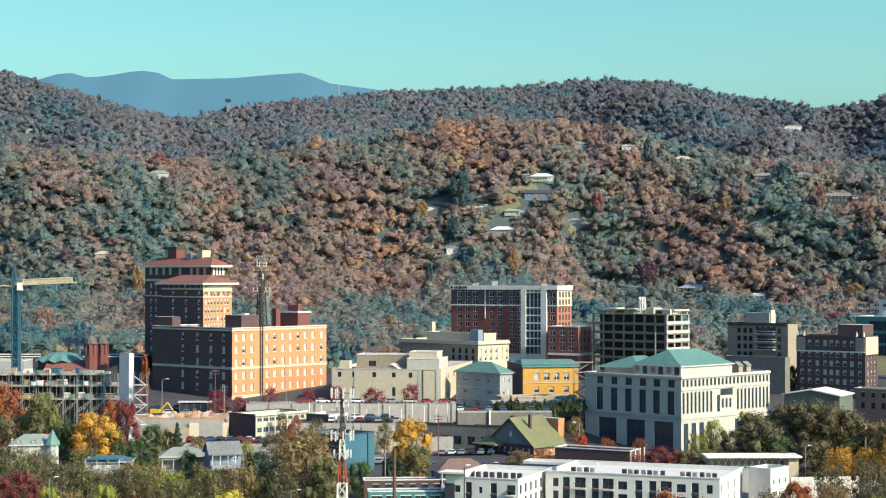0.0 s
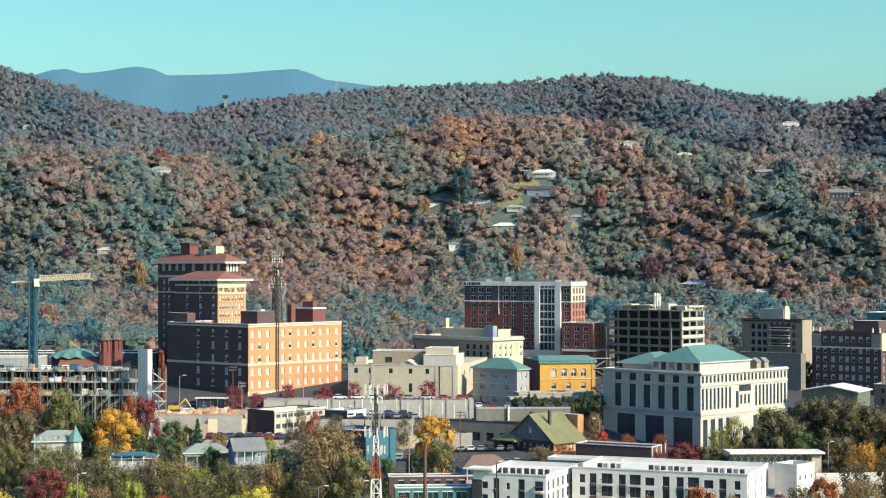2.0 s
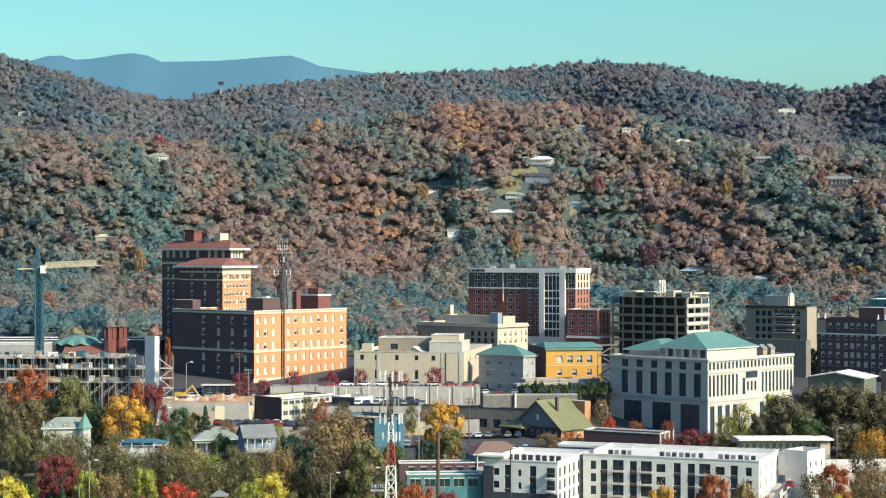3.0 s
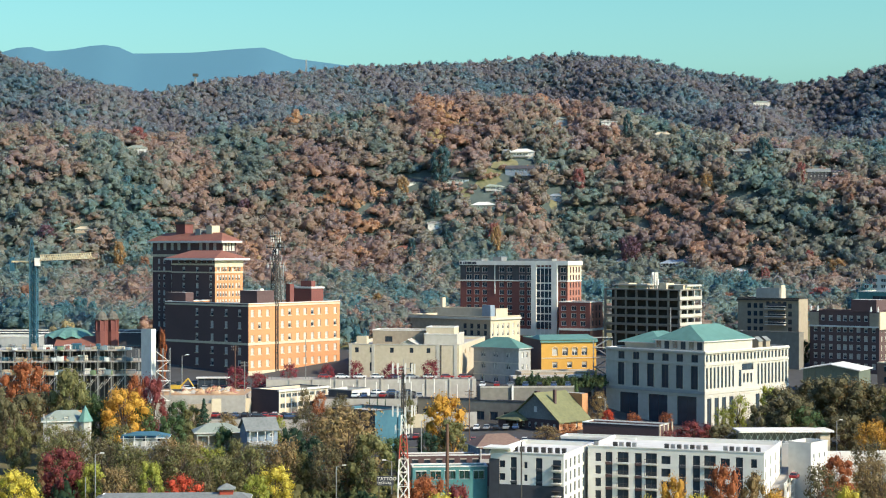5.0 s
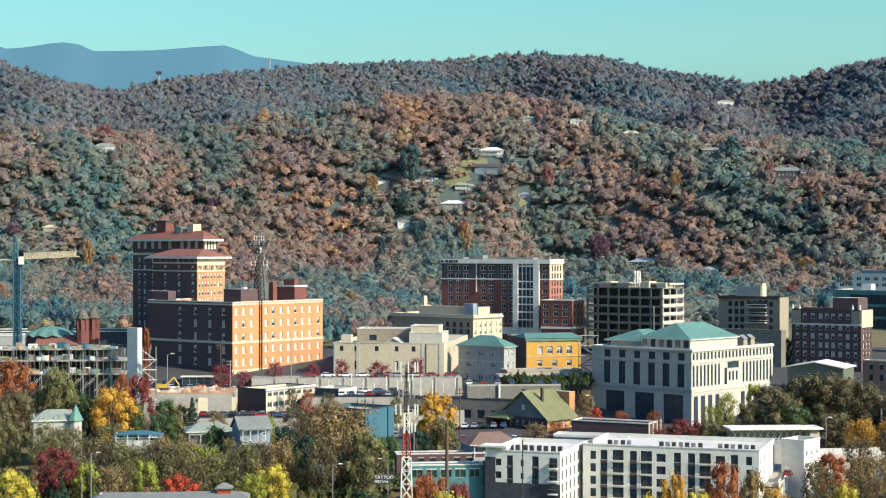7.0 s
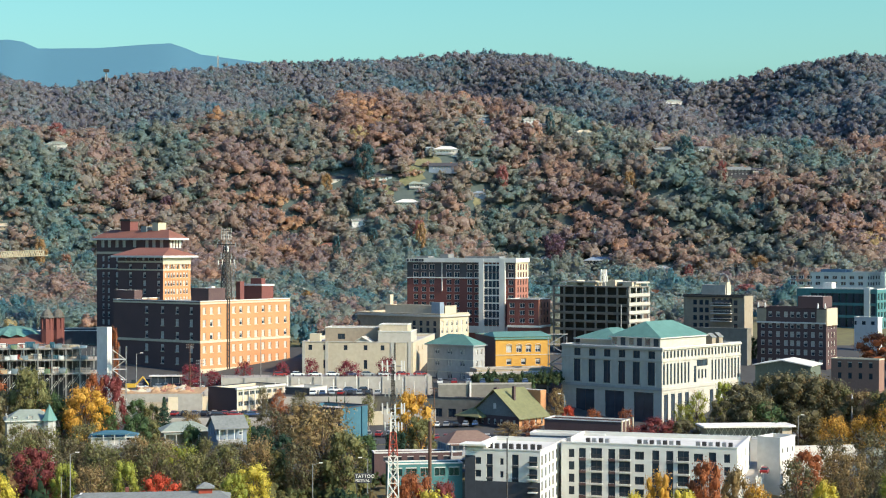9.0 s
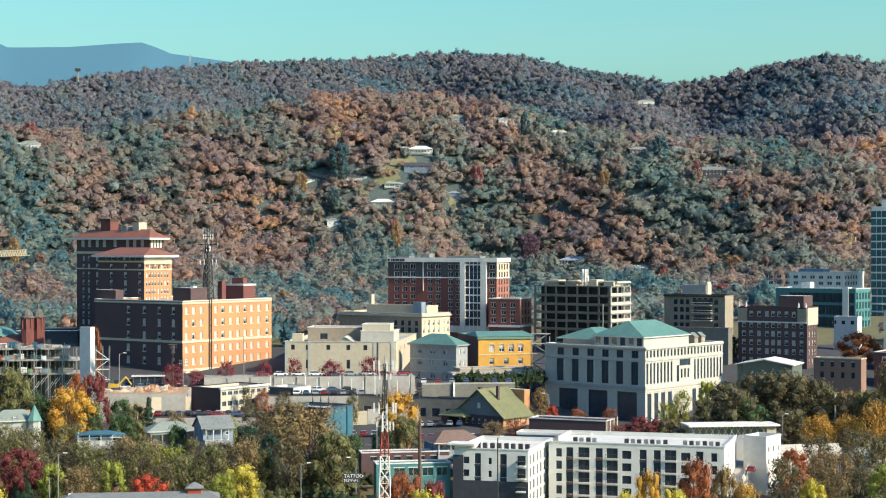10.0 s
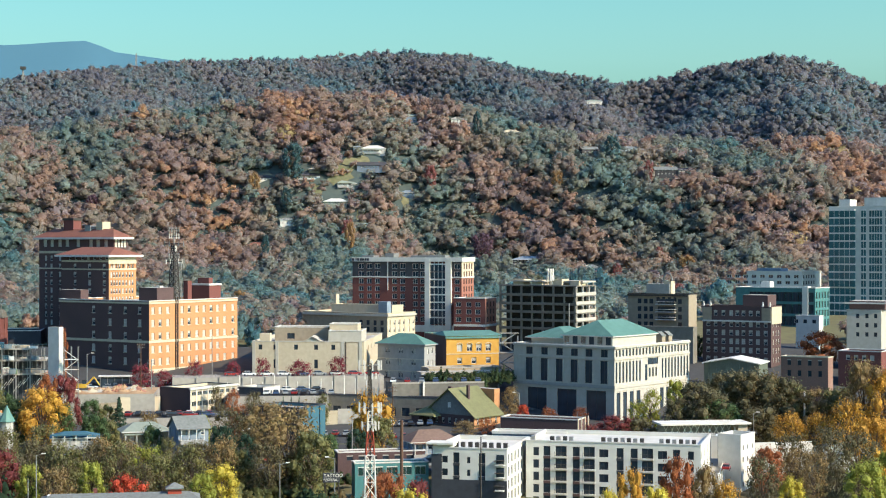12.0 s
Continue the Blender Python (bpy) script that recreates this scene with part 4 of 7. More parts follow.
krow = [34.1, 37.34, 40.38, 43.42, 46.47, 50.27]
block(kb, KU, KL, 28, KT, BRICK_DARK_OR_SHADED, [("L", [2.02, 4.87, 7.53, 10.2, 12.47, 14.76, 17.68, 20.62, 23.37], krow, 1.4, 1.9, "sash"), ("R", [2.28, 5.04, 7.36], krow, 1.1, 1.9, "sash")], cap=BRICK_DARK_OR_SHADED)
ledge(kb, "L", 0, KL, 48.18, 0.5, OFFWHITE, 0.5)
for a, b in ((0, 3.4), (KL - 3.4, KL)):
    ledge(kb, "L", a, b, 48.37, 4.76, TANW, 0.3, name="corner_trim")
    for s in (a + 0.4, b - 0.4):
        g = Geo()
        g.tube((0, s, KT), (0, s, KT + 1.8), 0.45, 0.15, OFFWHITE)
        part("finial", g, kb)
ledge(kb, "R", 0, KU, 47.61, 5.9, CREAM, 0.3, name="corner_trim", label="cream stone upper storey")
solid(kb, "penthouse", 4, 12, 2.83, 12.06, KT - 0.7, 57.5, BRICK_DARK_OR_SHADED, "", FLATROOF)

# ---- teal office, glass tower, white hospital and others past it ----
te = thing("teal_office", "teal glass office with dark window bands", "building", corner_pose(197.13, 690, 50))
EU, EL, ET = 15.5, 35.46, 57.11
block(te, EU, EL, 38, ET, TEALWALL, [("L", spread(2.5, EL - 8, 9), [ET - 5.6, ET - 10.6, ET - 15.6], 3.6, 3.9, "dark"), ("R", spread(1.5, EU - 1.5, 5), [ET - 4.4, ET - 8.2, ET - 12, ET - 15.8], 1.7, 2.9, "teal")], cap=WHITESTEEL)
solid(te, "stair_tower", -0.6, 3, 3, 5.5, 38, ET + 0.8, WHITE, "white stair tower")
solid(te, "roof_unit", 8, 12, EL - 12, EL - 8, ET, ET + 2.5, WHITESTEEL)
gt = thing("glass_tower", "tall blue glass tower with white floor edges", "building", corner_pose(247.51, 730, 50))
GL, GT = 31.63, 91.98
block(gt, 24, GL, 34, GT, WHITE, [], cap=WHITESTEEL)
gs = [31.49, 19.49, 16.83, 14.7, 13.11, 7.31, 5.74, 0.52]
for i in range(14):
    z = GT - 4.5 - i * 3.45
    for j, (b, a) in enumerate(zip(gs[::2], gs[1::2])):
        out = 0.9 if j == 0 and i < 10 else 0.12
        g = Geo()
        g.box(-out, 0, a, b, z, z + 2.75, GLASSTOWER)
        part("glazing", g, gt, "blue reflective glass")
        ledge(gt, "L", a, b, z + 2.75, 0.6, WHITESTEEL, out + 0.35, name="floor_edge")
        for c in range(1, 5 if j != 1 else 2):
            s = a + (b - a) * c / (5 if j != 1 else 2)
            ledge(gt, "L", s - 0.07, s + 0.07, z, 2.75, WHITESTEEL, out + 0.1, name="mullion")
solid(gt, "crown", 1, 22, 2, GL * 0.5, GT - 0.7, GT + 4, WHITESTEEL, "white louvred roof crown", FLATROOF)
solid(gt, "crown", 2, 10, GL * 0.72, GL * 0.88, GT - 0.7, GT + 3.4, WHITESTEEL)
ho = thing("white_hospital", "white hospital block on the lower slope", "building", corner_pose(213.85, 760, 50))
block(ho, 22.69, 27.18, 42, 62.77, WHITE, [("L", spread(3, 36, 9), [59.78, 57.04], 2.4, 1.6, "blue"), ("R", spread(2, 14, 5), [59.78, 57.04], 1.6, 1.6, "dark")])
solid(ho, "penthouse", 4, 12, 12, 24, 62.77 - 0.5, 64.26, BLUEHOUSE)
tb = thing("beige_office", "beige office with dark red roof fascia", "building", corner_pose(181.3, 570, 62))
block(tb, 14, 11.66, 28, 52.55, PALE, [("L", [7.95, 4.84, 1.93], [49.93, 46.76, 43.58], 1.1, 1.5, "dark")])
solid(tb, "fascia", 1, 14, -1, 10.88, 52.74, 55.73, BRICK_DARK_OR_SHADED, "dark red roof storey", FLATROOF)
ledge(tb, "L", -2, 11.66 + 1, 54.8, 0.5, OFFWHITE, 0.6, name="roof_beam")
SHOPBRICK = mat("faded_brick", (0.27, 0.15, 0.11), (0.19, 0.11, 0.085), 0.85, 2.0, 0.1, 0.3)
lo = thing("low_brick_shop", "low faded brick shop with flat pale roof", "building", corner_pose(139.32, 500, 55))
block(lo, 5, 14.56, 18, 41.2, SHOPBRICK, [("L", spread(2.5, 12, 4), [38.74, 35.46], 1.2, 1.8, "dark")], cap=CREAM, roof=FLATROOF)
rs = thing("red_shop_row", "low red shop row with white coping", "building", corner_pose(172.15, 545, 55))
block(rs, 12, 14.26, 24, 39.95, BRICK_RED, [("L", spread(3, 11, 4), [37.09], 1.4, 1.7, "sash")], cap=OFFWHITE)
lg = thing("grey_low_hall", "low white hall with pale flat roof", "building", corner_pose(175.87, 620, 50))
block(lg, 4, 9.14, 32, 48.55, OFFWHITE, [("L", spread(2, 9, 3), [45.9], 1.5, 1.4, "dark")], roof=WHITEROOF, cap=OFFWHITE)
SAGE = mat("sage_metal_siding", (0.13, 0.15, 0.115), (0.095, 0.11, 0.085), 0.6, 1.2, 0.1, 0.1)
sg = thing("sage_hall", "long low sage metal hall with shallow white roof", "building", corner_pose(128.27, 535, 62))
SGU, SGL, SGT = 13.93, 17.72, 37.1
block(sg, SGU, SGL, 22, SGT, SAGE, [], roof=None)
g = Geo()
for y0, y1, za, zb in ((-0.6, SGL * 0.5, SGT - 0.2, SGT + 1.5), (SGL * 0.5, SGL + 0.6, SGT + 1.5, SGT - 0.2)):
    lo = [(-0.8, y0, za), (SGU + 0.8, y0, za), (SGU + 0.8, y1, zb), (-0.8, y1, zb)]
    hi = [(x, y, z + 0.3) for x, y, z in lo]
    g.face(lo, WHITEROOF)
    g.face(hi, WHITEROOF)
    for i in range(4):
        g.face([lo[i], lo[(i + 1) % 4], hi[(i + 1) % 4], hi[i]], WHITEROOF)
for x in (0, SGU):
    g.face([(x, 0, SGT), (x, SGL, SGT), (x, SGL * 0.5, SGT + 1.5)], SAGE)
part("roof", g, sg, "shallow white metal roof")
for i in range(7):
    ledge(sg, "L", 1.2 + i * 2.5, 1.35 + i * 2.5, 22, SGT - 22, SAGE, 0.12, name="rib")

# ---- cream hall, cream office, grey hall and ochre hall ----
ca = thing("cream_hall", "cream stone hall with few small windows", "building", corner_pose(4.27, 566, 80))
CU, CL, CT = 55.07, 37.13, 43.07
block(ca, CU, CL, 28, CT, CREAM, [("L", [10.2, 15.89, 22.56, 29.44, 34.43], [40.47], 1.3, 1.7, "dark"), ("L", [15.89, 29.44], [34.35], 1.2, 2.9, "dark"), ("R", [12.55, 22.03, 31.82], [39.73], 1.5, 1.6, "dark")], cap=PALE)
ledge(ca, "L", 5.85, 6.13, 28, CT - 28, DARKSTEEL, 0.2, name="downpipe")
for s in (1.13, 6.98, 28.87, 36.55):
    ledge(ca, "L", s - 0.5, s + 0.5, 28, CT - 28, PALE, 0.15, name="pilaster")
block(ca, 10, 18.11, 30, 47.23, TANW, [("L", [12.64], [43.42], 2.6, 1.9, "dark")], x=12, y=13.54, cap=OFFWHITE, label="set-back tan upper storey")
block(ca, 9, 9.46, CT - 2, 48.45, CREAM, [], x=9, y=3.2, cap=OFFWHITE, label="cream stair head")
block(ca, 14, 11, CT - 2, 46.41, PALE, [], x=4, y=1.32, label="pale upper storey", cap=OFFWHITE)
solid(ca, "roof_unit", 3, 6, 31.74, 35.2, CT - 0.7, 45.67, CREAM)
g = Geo()
g.gable(2, 8, 14.56, 20.27, CT, 1.6, PALE, PALE)
part("skylight", g, ca, "pale pitched skylight")
cb = thing("cream_office", "cream office block with cornice and arched windows", "building", corner_pose(15.91, 622, 50))
block(cb, 17.39, 39.06, 34, 50.11, CREAM, [("L", spread(2.5, 12, 4), [43.38, 45.83], 1.5, 1.8, "dark"), ("R", spread(1.4, 16.36, 6), [45.83, 43.18], 1.2, 1.9, "sash")], cap=CREAM, left=TANW)
ledge(cb, "L", 0, 39.06, 49.09, 0.8, PALE, 0.7, name="cornice")
ledge(cb, "R", -0.7, 17.39, 49.09, 0.8, PALE, 0.7, name="cornice")
block(cb, 7, 27.99, 50, 52.76, CREAM, [], x=5, y=1.57, label="cream roof storey")
solid(cb, "chimney", 8, 9.8, 29.55, 30.94, 48, 56.64, CREAM, "cream chimney")
solid(cb, "roof_unit", 2, 4.5, -3.38 + 5, 0.52 + 5, 48, 54.4, BLUEHOUSE)
gh = thing("grey_stone_hall", "grey stone hall with green copper hipped roof", "building", corner_pose(23.69, 560, 50))
GU, GLn, GZ = 6.37, 18.93, 42.31
gcol = [s + d for s in (4.42, 9.6, 14.84) for d in (-0.5, 0.5)]
block(gh, GU, GLn, 27, GZ, GREYW, [("L", gcol, [39.37], 0.75, 1.5, "sash"), ("L", gcol, [35.51], 0.75, 1.9, "sash"), ("L", gcol, [31.29], 0.75, 2.4, "sash"), ("R", [2.11, 4.54], [35.51, 39.37], 0.9, 1.7, "sash")], roof=None)
g = Geo()
g.hip(0, GU, 0, GLn, GZ + 0.2, 3.31, COPPER, 0.7, 0.3, 0.4, GREYW)
part("roof", g, gh, "green copper hipped roof")
ledge(gh, "L", 0, GLn, 37.35, 0.35, PALE, 0.12)
ledge(gh, "L", 0, GLn, 33.31, 0.35, PALE, 0.12)
ye = thing("ochre_hall", "ochre rendered hall with paired white arched windows", "building", corner_pose(31.21, 563, 12))
YU, YT = 18.66, 44.9
ycol = [4.59, 8.05, 11.32, 14.6]
block(ye, YU, 24, 26, YT, YELLOW, [("R", ycol, [39.92], 1.9, 2.3, "sash"), ("R", [4.59, 9.59, 14.6], [35.85], 1.7, 2.0, "sash")], cap=COPPER, left=BRICK_DARK_OR_SHADED)
ledge(ye, "R", 0, YU, 38.99, 0.25, CREAM, 0.15)
ledge(ye, "R", -0.4, YU + 0.4, YT - 0.7, 0.6, COPPER, 0.5, name="gutter", label="green copper eaves")
for s in ycol:
    g = Geo()
    for i in range(8):
        a, b = math.pi * i / 8, math.pi * (i + 1) / 8
        g.tube((s + 1.0 * math.cos(a), -0.05, 39.92 + 2.1 + 0.7 * math.sin(a)), (s + 1.0 * math.cos(b), -0.05, 39.92 + 2.1 + 0.7 * math.sin(b)), 0.13, 0.13, CREAM, 5)
    part("arch", g, ye)
g = Geo()
g.hip(0, YU, 0, 14, YT + 0.3, 1.29, COPPER, 0.5, 0.85, 0.2)
part("roof", g, ye, "low green copper roof")
terr = thing("terrace_wing", "low ochre terrace wing with concrete canopy", "building", corner_pose(24.17, 550, 12))
block(terr, 24.8, 8, 24, 35.31, TANW, [], cap=CONC, roof=CONC)
solid(terr, "canopy", -4, 28.22, -5, 0, 33.87, 34.59, CONC, "flat concrete canopy slab")
for i in range(6):
    solid(terr, "column", -3 + i * 5, -2.6 + i * 5, -4.6, -4.2, 22, 33.87, CONC)
# steel fire stairs between the ochre hall and the courthouse
st = thing("steel_stairs", "grey steel open stairs beside the ochre hall", "stairs", pose(50.33, 552, 0))
for i in range(4):
    z = 33.72 + i * 3.2
    g = Geo()
    g.tube((-2.6 if i % 2 else 2.6, 0, z), (2.6 if i % 2 else -2.6, 0, z + 3.2), 0.25, 0.25, STEEL, 4)
    part("flight", g, st)
    solid(st, "landing", -3.2, 3.2, -0.8, 0.8, z + 3.1, z + 3.3, CONC)
for x in (-3, 3):
    solid(st, "column", x - 0.15, x + 0.15, -0.15, 0.15, 24, 45.67, STEEL)

# ---- courthouse ----
fb = thing("courthouse", "pale stone courthouse with green copper hipped roof", "building", corner_pose(77.53, 515, 46))
FU, FL, FT = 45.01, 37.7, 43.92
small = [3.71, 9.24, 14.63, 20.22, 25.88, 31.64]
ccol = spread(1.15, 43.71, 23)
tall_a, tall_b = ccol[:8], ccol[14:]
fz = dict(top=40.71, tall=32.6, low=22.98)
# the wide dark window on the right wall stands for a shaded recess
block(fb, FU, FL, 16, FT, PALE, [("L", small, [fz["top"]], 2.5, 2.5, "navy"), ("L", small, [fz["tall"]], 2.9, 7.0, "navy"),
      ("L", [6.62, 17.42, 28.64], [fz["low"] - 2], 7.2, 9.4, "navy"),
      ("R", ccol, [fz["top"] + 0.2], 1.0, 2.1, "dark"), ("R", tall_a + tall_b, [fz["tall"] + 0.3], 1.0, 6.3, "dark"),
      ("R", [2.31, 6.1, 9.93, 13.8, 27.83, 31.58, 35.37, 39.19, 43.06], [fz["low"] - 2], 2.2, 9.0, "dark"), ("R", ccol[10:13], [fz["tall"] + 1.2], 1.0, 2.8, "dark"), ("R", [ccol[11]], [fz["tall"] + 5.0], 6.2, 2.0, "dark")], cap=OFFWHITE)
for side, end in (("R", FU), ("L", FL)):
    ledge(fb, side, -0.25, end, 39.87, 0.5, PALE, 0.25)
    ledge(fb, side, -0.25, end, 31.25, 0.9, GREYW if side == "L" else PALE, 0.3, name="string_course")
    ledge(fb, side, -0.5, end, FT - 0.5, 0.6, PALE, 0.5, name="cornice")
    ledge(fb, side, -0.15, end, 30.41, 0.4, PALE, 0.15)
# dark glass strip in place of the upright recess and its shade
ledge(fb, "R", ccol[9] - 0.9, ccol[9] + 0.5, 32.77, 5.07, GLASS, 0.02, name="glazing")
for s in small:
    ledge(fb, "L", s - 1.6, s - 1.3, 31.59, 7.94, PALE, 0.2, name="pilaster")
    ledge(fb, "L", s + 1.3, s + 1.6, 31.59, 7.94, PALE, 0.2, name="pilaster")
z0, z1 = FT - 0.7, 46.96
y0, y1, x1 = 3.23, 19.57 + 2, 29.7
solid(fb, "roof_storey", 4, x1, y0, y1, z0, z1, PALE, "pale glazed roof storey")
for i in range(6):
    s = y0 + 1.5 + i * (y1 - y0 - 3) / 5
    ledge(fb, "L", s - 0.9, s + 0.9, z0 + 1, z1 - z0 - 1.3, GLASSBLUE if i % 2 else GLASS, 0.06, 4.0, name="glazing")
g = Geo()
g.hip(4, x1, y0, y1, z1, 4.56, COPPER, 0.6, 0.55, 0.3, OFFWHITE)
part("roof", g, fb, "green copper hipped roof")
g = Geo()
g.hip(6, 24, y1 - 1, FL - 1, z1 - 1.2, 3.21, COPPER, 0.5, 0.3, 0.3, OFFWHITE)
part("roof", g, fb, "green copper hipped roof")
solid(fb, "roof_storey", 7, 23, y1 + 0.01, FL - 2, z0, z1 - 1.5, PALE)
for dx in (0, 2.6):
    g = Geo()
    a = 32.84 + dx * 1.6
    g.box(a, a + 2.2, 3, 6, FT - 0.7, FT + 2.0, TANW)
    g.gable(a, a + 2.2, 3, 6, FT + 2.0, 1.1, SHINGLE, TANW, 0.2)
    part("dormer", g, fb, "small gabled roof house")
solid(fb, "plaza", -8, FU + 6, -10, -0.3, 10, 19.4, ASPHALT, "dark paved forecourt")
# ---- white apartment house in the foreground ----
ap = thing("white_apartment_house", "white four-storey apartment house with dark recessed bays", "building", corner_pose(27.58, 393, 70))
AU, AL, AT = 25.78, 17.65, 27.82
arow = [AT - 3.4 - 2.95 * i for i in range(5)]
block(ap, AU, AL, 10, AT, WHITE, [("L", [14.77], arow, 1.4, 1.6, "dark"), ("L", [12.03], arow, 1.5, 2.5, "dark"), ("L", [9.1], arow, 0.8, 1.5, "dark"), ("L", [5.92], arow, 1.6, 2.5, "dark"),
      ("R", spread(2, AU - 2, 7), arow, 1.5, 2.2, "dark")], cap=OFFWHITE, roof=WHITEROOF)
ledge(ap, "L", 15.45, 17.93, 10, 16.4, CHAR, 0.15, name="dark_bay", label="charcoal clad stair bay")
ledge(ap, "L", -0, 17.93, 10, 10.6, CHAR, 0.1, name="plinth", label="charcoal clad lower storey")
for z in arow[:4]:
    for s in (12.03, 5.92):
        ledge(ap, "L", s - 0.8, s + 0.8, z - 0.45, 0.44, CHAR, 0.03, name="panel")
    ledge(ap, "L", 0.54, 2.68, z - 0.25, 0.25, OFFWHITE, 1.3, name="balcony")
    ledge(ap, "L", 0.54, 2.68, z + 0.9, 0.1, DARKSTEEL, 1.3, name="balcony_rail")
    ledge(ap, "L", 0.67, 2.55, z, 2.2, GLASS, 0.03, name="glazing")
solid(ap, "roof_slab", -1.2, 4, 12.57, 19.04, AT + 0.9, AT + 1.3, WHITE, "white overhanging roof slab")
solid(ap, "stair_head", 0.3, 3.6, 12.85, 17.65, AT + 0.3, AT + 0.9, WHITE)
am = thing("white_apartment_house", "white apartment house with rows of balconies and flat roof", "building", corner_pose(73.4, 394, 70))
MU, ML, MT = 24.58, 41.63, 28.09
mrow = [MT - 3.4 - 2.95 * i for i in range(5)]
mcol = [2.32, 5.69, 8.96, 12.5, 15.66, 18.98, 22.85, 26.35, 29.45, 33.12, 36.54, 39.15]
bays = [mcol[i] for i in (3, 7, 9)]
strips = [mcol[i] for i in (1, 4, 5, 8, 10)]
block(am, MU, ML, 10, MT, WHITE, [("L", [mcol[i] for i in (0, 11)], mrow, 1.4, 2.0, "dark"), ("L", [mcol[i] for i in (2, 6)], mrow, 2.2, 1.9, "dark"), ("L", strips, mrow, 1.7, 2.3, "dark"), ("L", bays, mrow, 2.7, 2.4, "dark"), ("R", spread(1.6, MU - 1.5, 4), mrow, 1.2, 2.0, "dark")], cap=OFFWHITE, roof=WHITEROOF)
for i, s in enumerate(bays):
    for z in mrow:
        ledge(am, "L", s - 1.5, s + 1.5, z - 0.28, 0.28, OFFWHITE, 0.7, name="balcony")
        g = Geo()
        for k in range(9):
            g.box(-0.68, -0.62, s - 1.45 + k * 0.36, s - 1.41 + k * 0.36, z, z + 0.95, DARKSTEEL)
        g.box(-0.7, -0.6, s - 1.5, s + 1.5, z + 0.95, z + 1.03, DARKSTEEL)
        part("balcony_rail", g, am)
for k, s in enumerate(strips):
    for z in mrow[:4]:
        ledge(am, "L", s - 0.85, s + 0.85, z - 0.65, 0.64, CHAR if k < 3 else BRICK_DARK_OR_SHADED, 0.03, name="panel", label="dark clad panel between windows")
rnd = random.Random(4)
for i in range(26):
    s = 1.5 + i * (ML - 3) / 25
    if rnd.random() < 0.8:
        solid(am, "roof_unit", 3 + (i % 3) * 0.3, 4.1 + (i % 3) * 0.3, s, s + 0.9, MT - 0.7, MT + 0.9, STEEL if i % 2 else DARKSTEEL, "small grey condenser unit")
for i in range(9):
    s = 1.07 + i * 1.7
    solid(ap, "roof_unit", 5 + (i % 2) * 0.4, 6 + (i % 2) * 0.4, s, s + 0.9, AT - 0.7, AT + 0.9, DARKSTEEL)
ae = thing("white_apartment_house", "white apartment end wing with grey stair bay", "building", corner_pose(87.41, 410, 50))
EUx, ELx, ETx = 8.26, 6.01, 28.47
block(ae, EUx, ELx, 10, ETx, WHITE, [("R", spread(1.5, EUx - 1.5, 3), [ETx - 3.6 - 2.95 * i for i in range(5)], 0.6, 1.2, "dark")], cap=OFFWHITE, roof=FLATROOF, left=OFFWHITE)
aw = thing("white_apartment_house", "white rear apartment wing with roof units", "building", corner_pose(85.38, 424, 76))
WLx, WTx = 37.64, 26.75
block(aw, 4, WLx, 10, WTx, WHITE, [], cap=OFFWHITE, roof=FLATROOF)
for i in range(24):
    s = 1.5 + i * (WLx - 3) / 23
    if i % 5 != 3:
        solid(aw, "roof_unit", 0.8, 1.7, s, s + 0.9, WTx - 0.7, WTx + 0.7, DARKSTEEL if i % 3 else STEEL)
solid(aw, "stair_head", 0.5, 3.5, 25.53, 30.32, WTx - 0.7, 26.76, WHITE)
an = thing("white_apartment_house", "white apartment roof storey with pale blue wall", "building", corner_pose(47.59, 428, 72))
block(an, 6, 19.06, 16, 27.55, WHITE, [], left=BLUEHOUSE, roof=WHITEROOF, cap=OFFWHITE)
ledge(an, "L", 0, 19.06, 27.13, 0.5, OFFWHITE, 0.3, name="fascia")
# parking ramp in the courtyard
rp = thing("parking_ramp", "white concrete parking ramp with sloping rails", "parking garage", corner_pose(79.24, 400, 70))
for i in range(3):
    g = Geo()
    z = 19 - i * 2.9
    g.face([(0, 0, z), (22, 0, z + 2.6), (22, 8, z + 2.6), (0, 8, z)], CONC)
    g.face([(0, 0, z - 0.4), (22, 0, z + 2.2), (22, 8, z + 2.2), (0, 8, z - 0.4)], CONC)
    part("deck", g, rp)
    g = Geo()
    for y in (0, 0.25):
        g.face([(0, y, z - 0.4), (22, y, z + 2.2), (22, y, z + 3.7), (0, y, z + 1.1)], WHITE)
    g.face([(0, 0, z + 1.1), (22, 0, z + 3.7), (22, 0.25, z + 3.7), (0, 0.25, z + 1.1)], WHITE)
    part("rail_wall", g, rp)
for i in range(4):
    solid(rp, "column", i * 6 + 1, i * 6 + 1.6, -0.3, 0.3, 8, 20.5 + i * 0.7, WHITE)

# ---- low office, sheds and walls in the middle ground ----
of = thing("low_office", "low cream office with two window bands", "building", corner_pose(-50.31, 520, 50))
OU, OT = 21.09, 31.85
block(of, OU, 12.05, 18, OT, CREAM, [("R", spread(1.8, OU - 1.8, 8), [29.8, 26.56], 2.1, 1.5, "grey")], left=BRICK_DARK_OR_SHADED, cap=CHAR, roof=FLATROOF)
ledge(of, "R", -0.5, OU + 0.3, OT - 0.2, 0.6, OFFWHITE, 0.6, name="roof_slab")
for i in range(9):
    s = i * OU / 8
    ledge(of, "R", max(0, s - 0.15), s + 0.15, 18, OT - 18.3, OFFWHITE, 0.12, name="pilaster")
sh = thing("white_shed", "white low shed with ribbed wall", "building", corner_pose(-28.58, 525, 60))
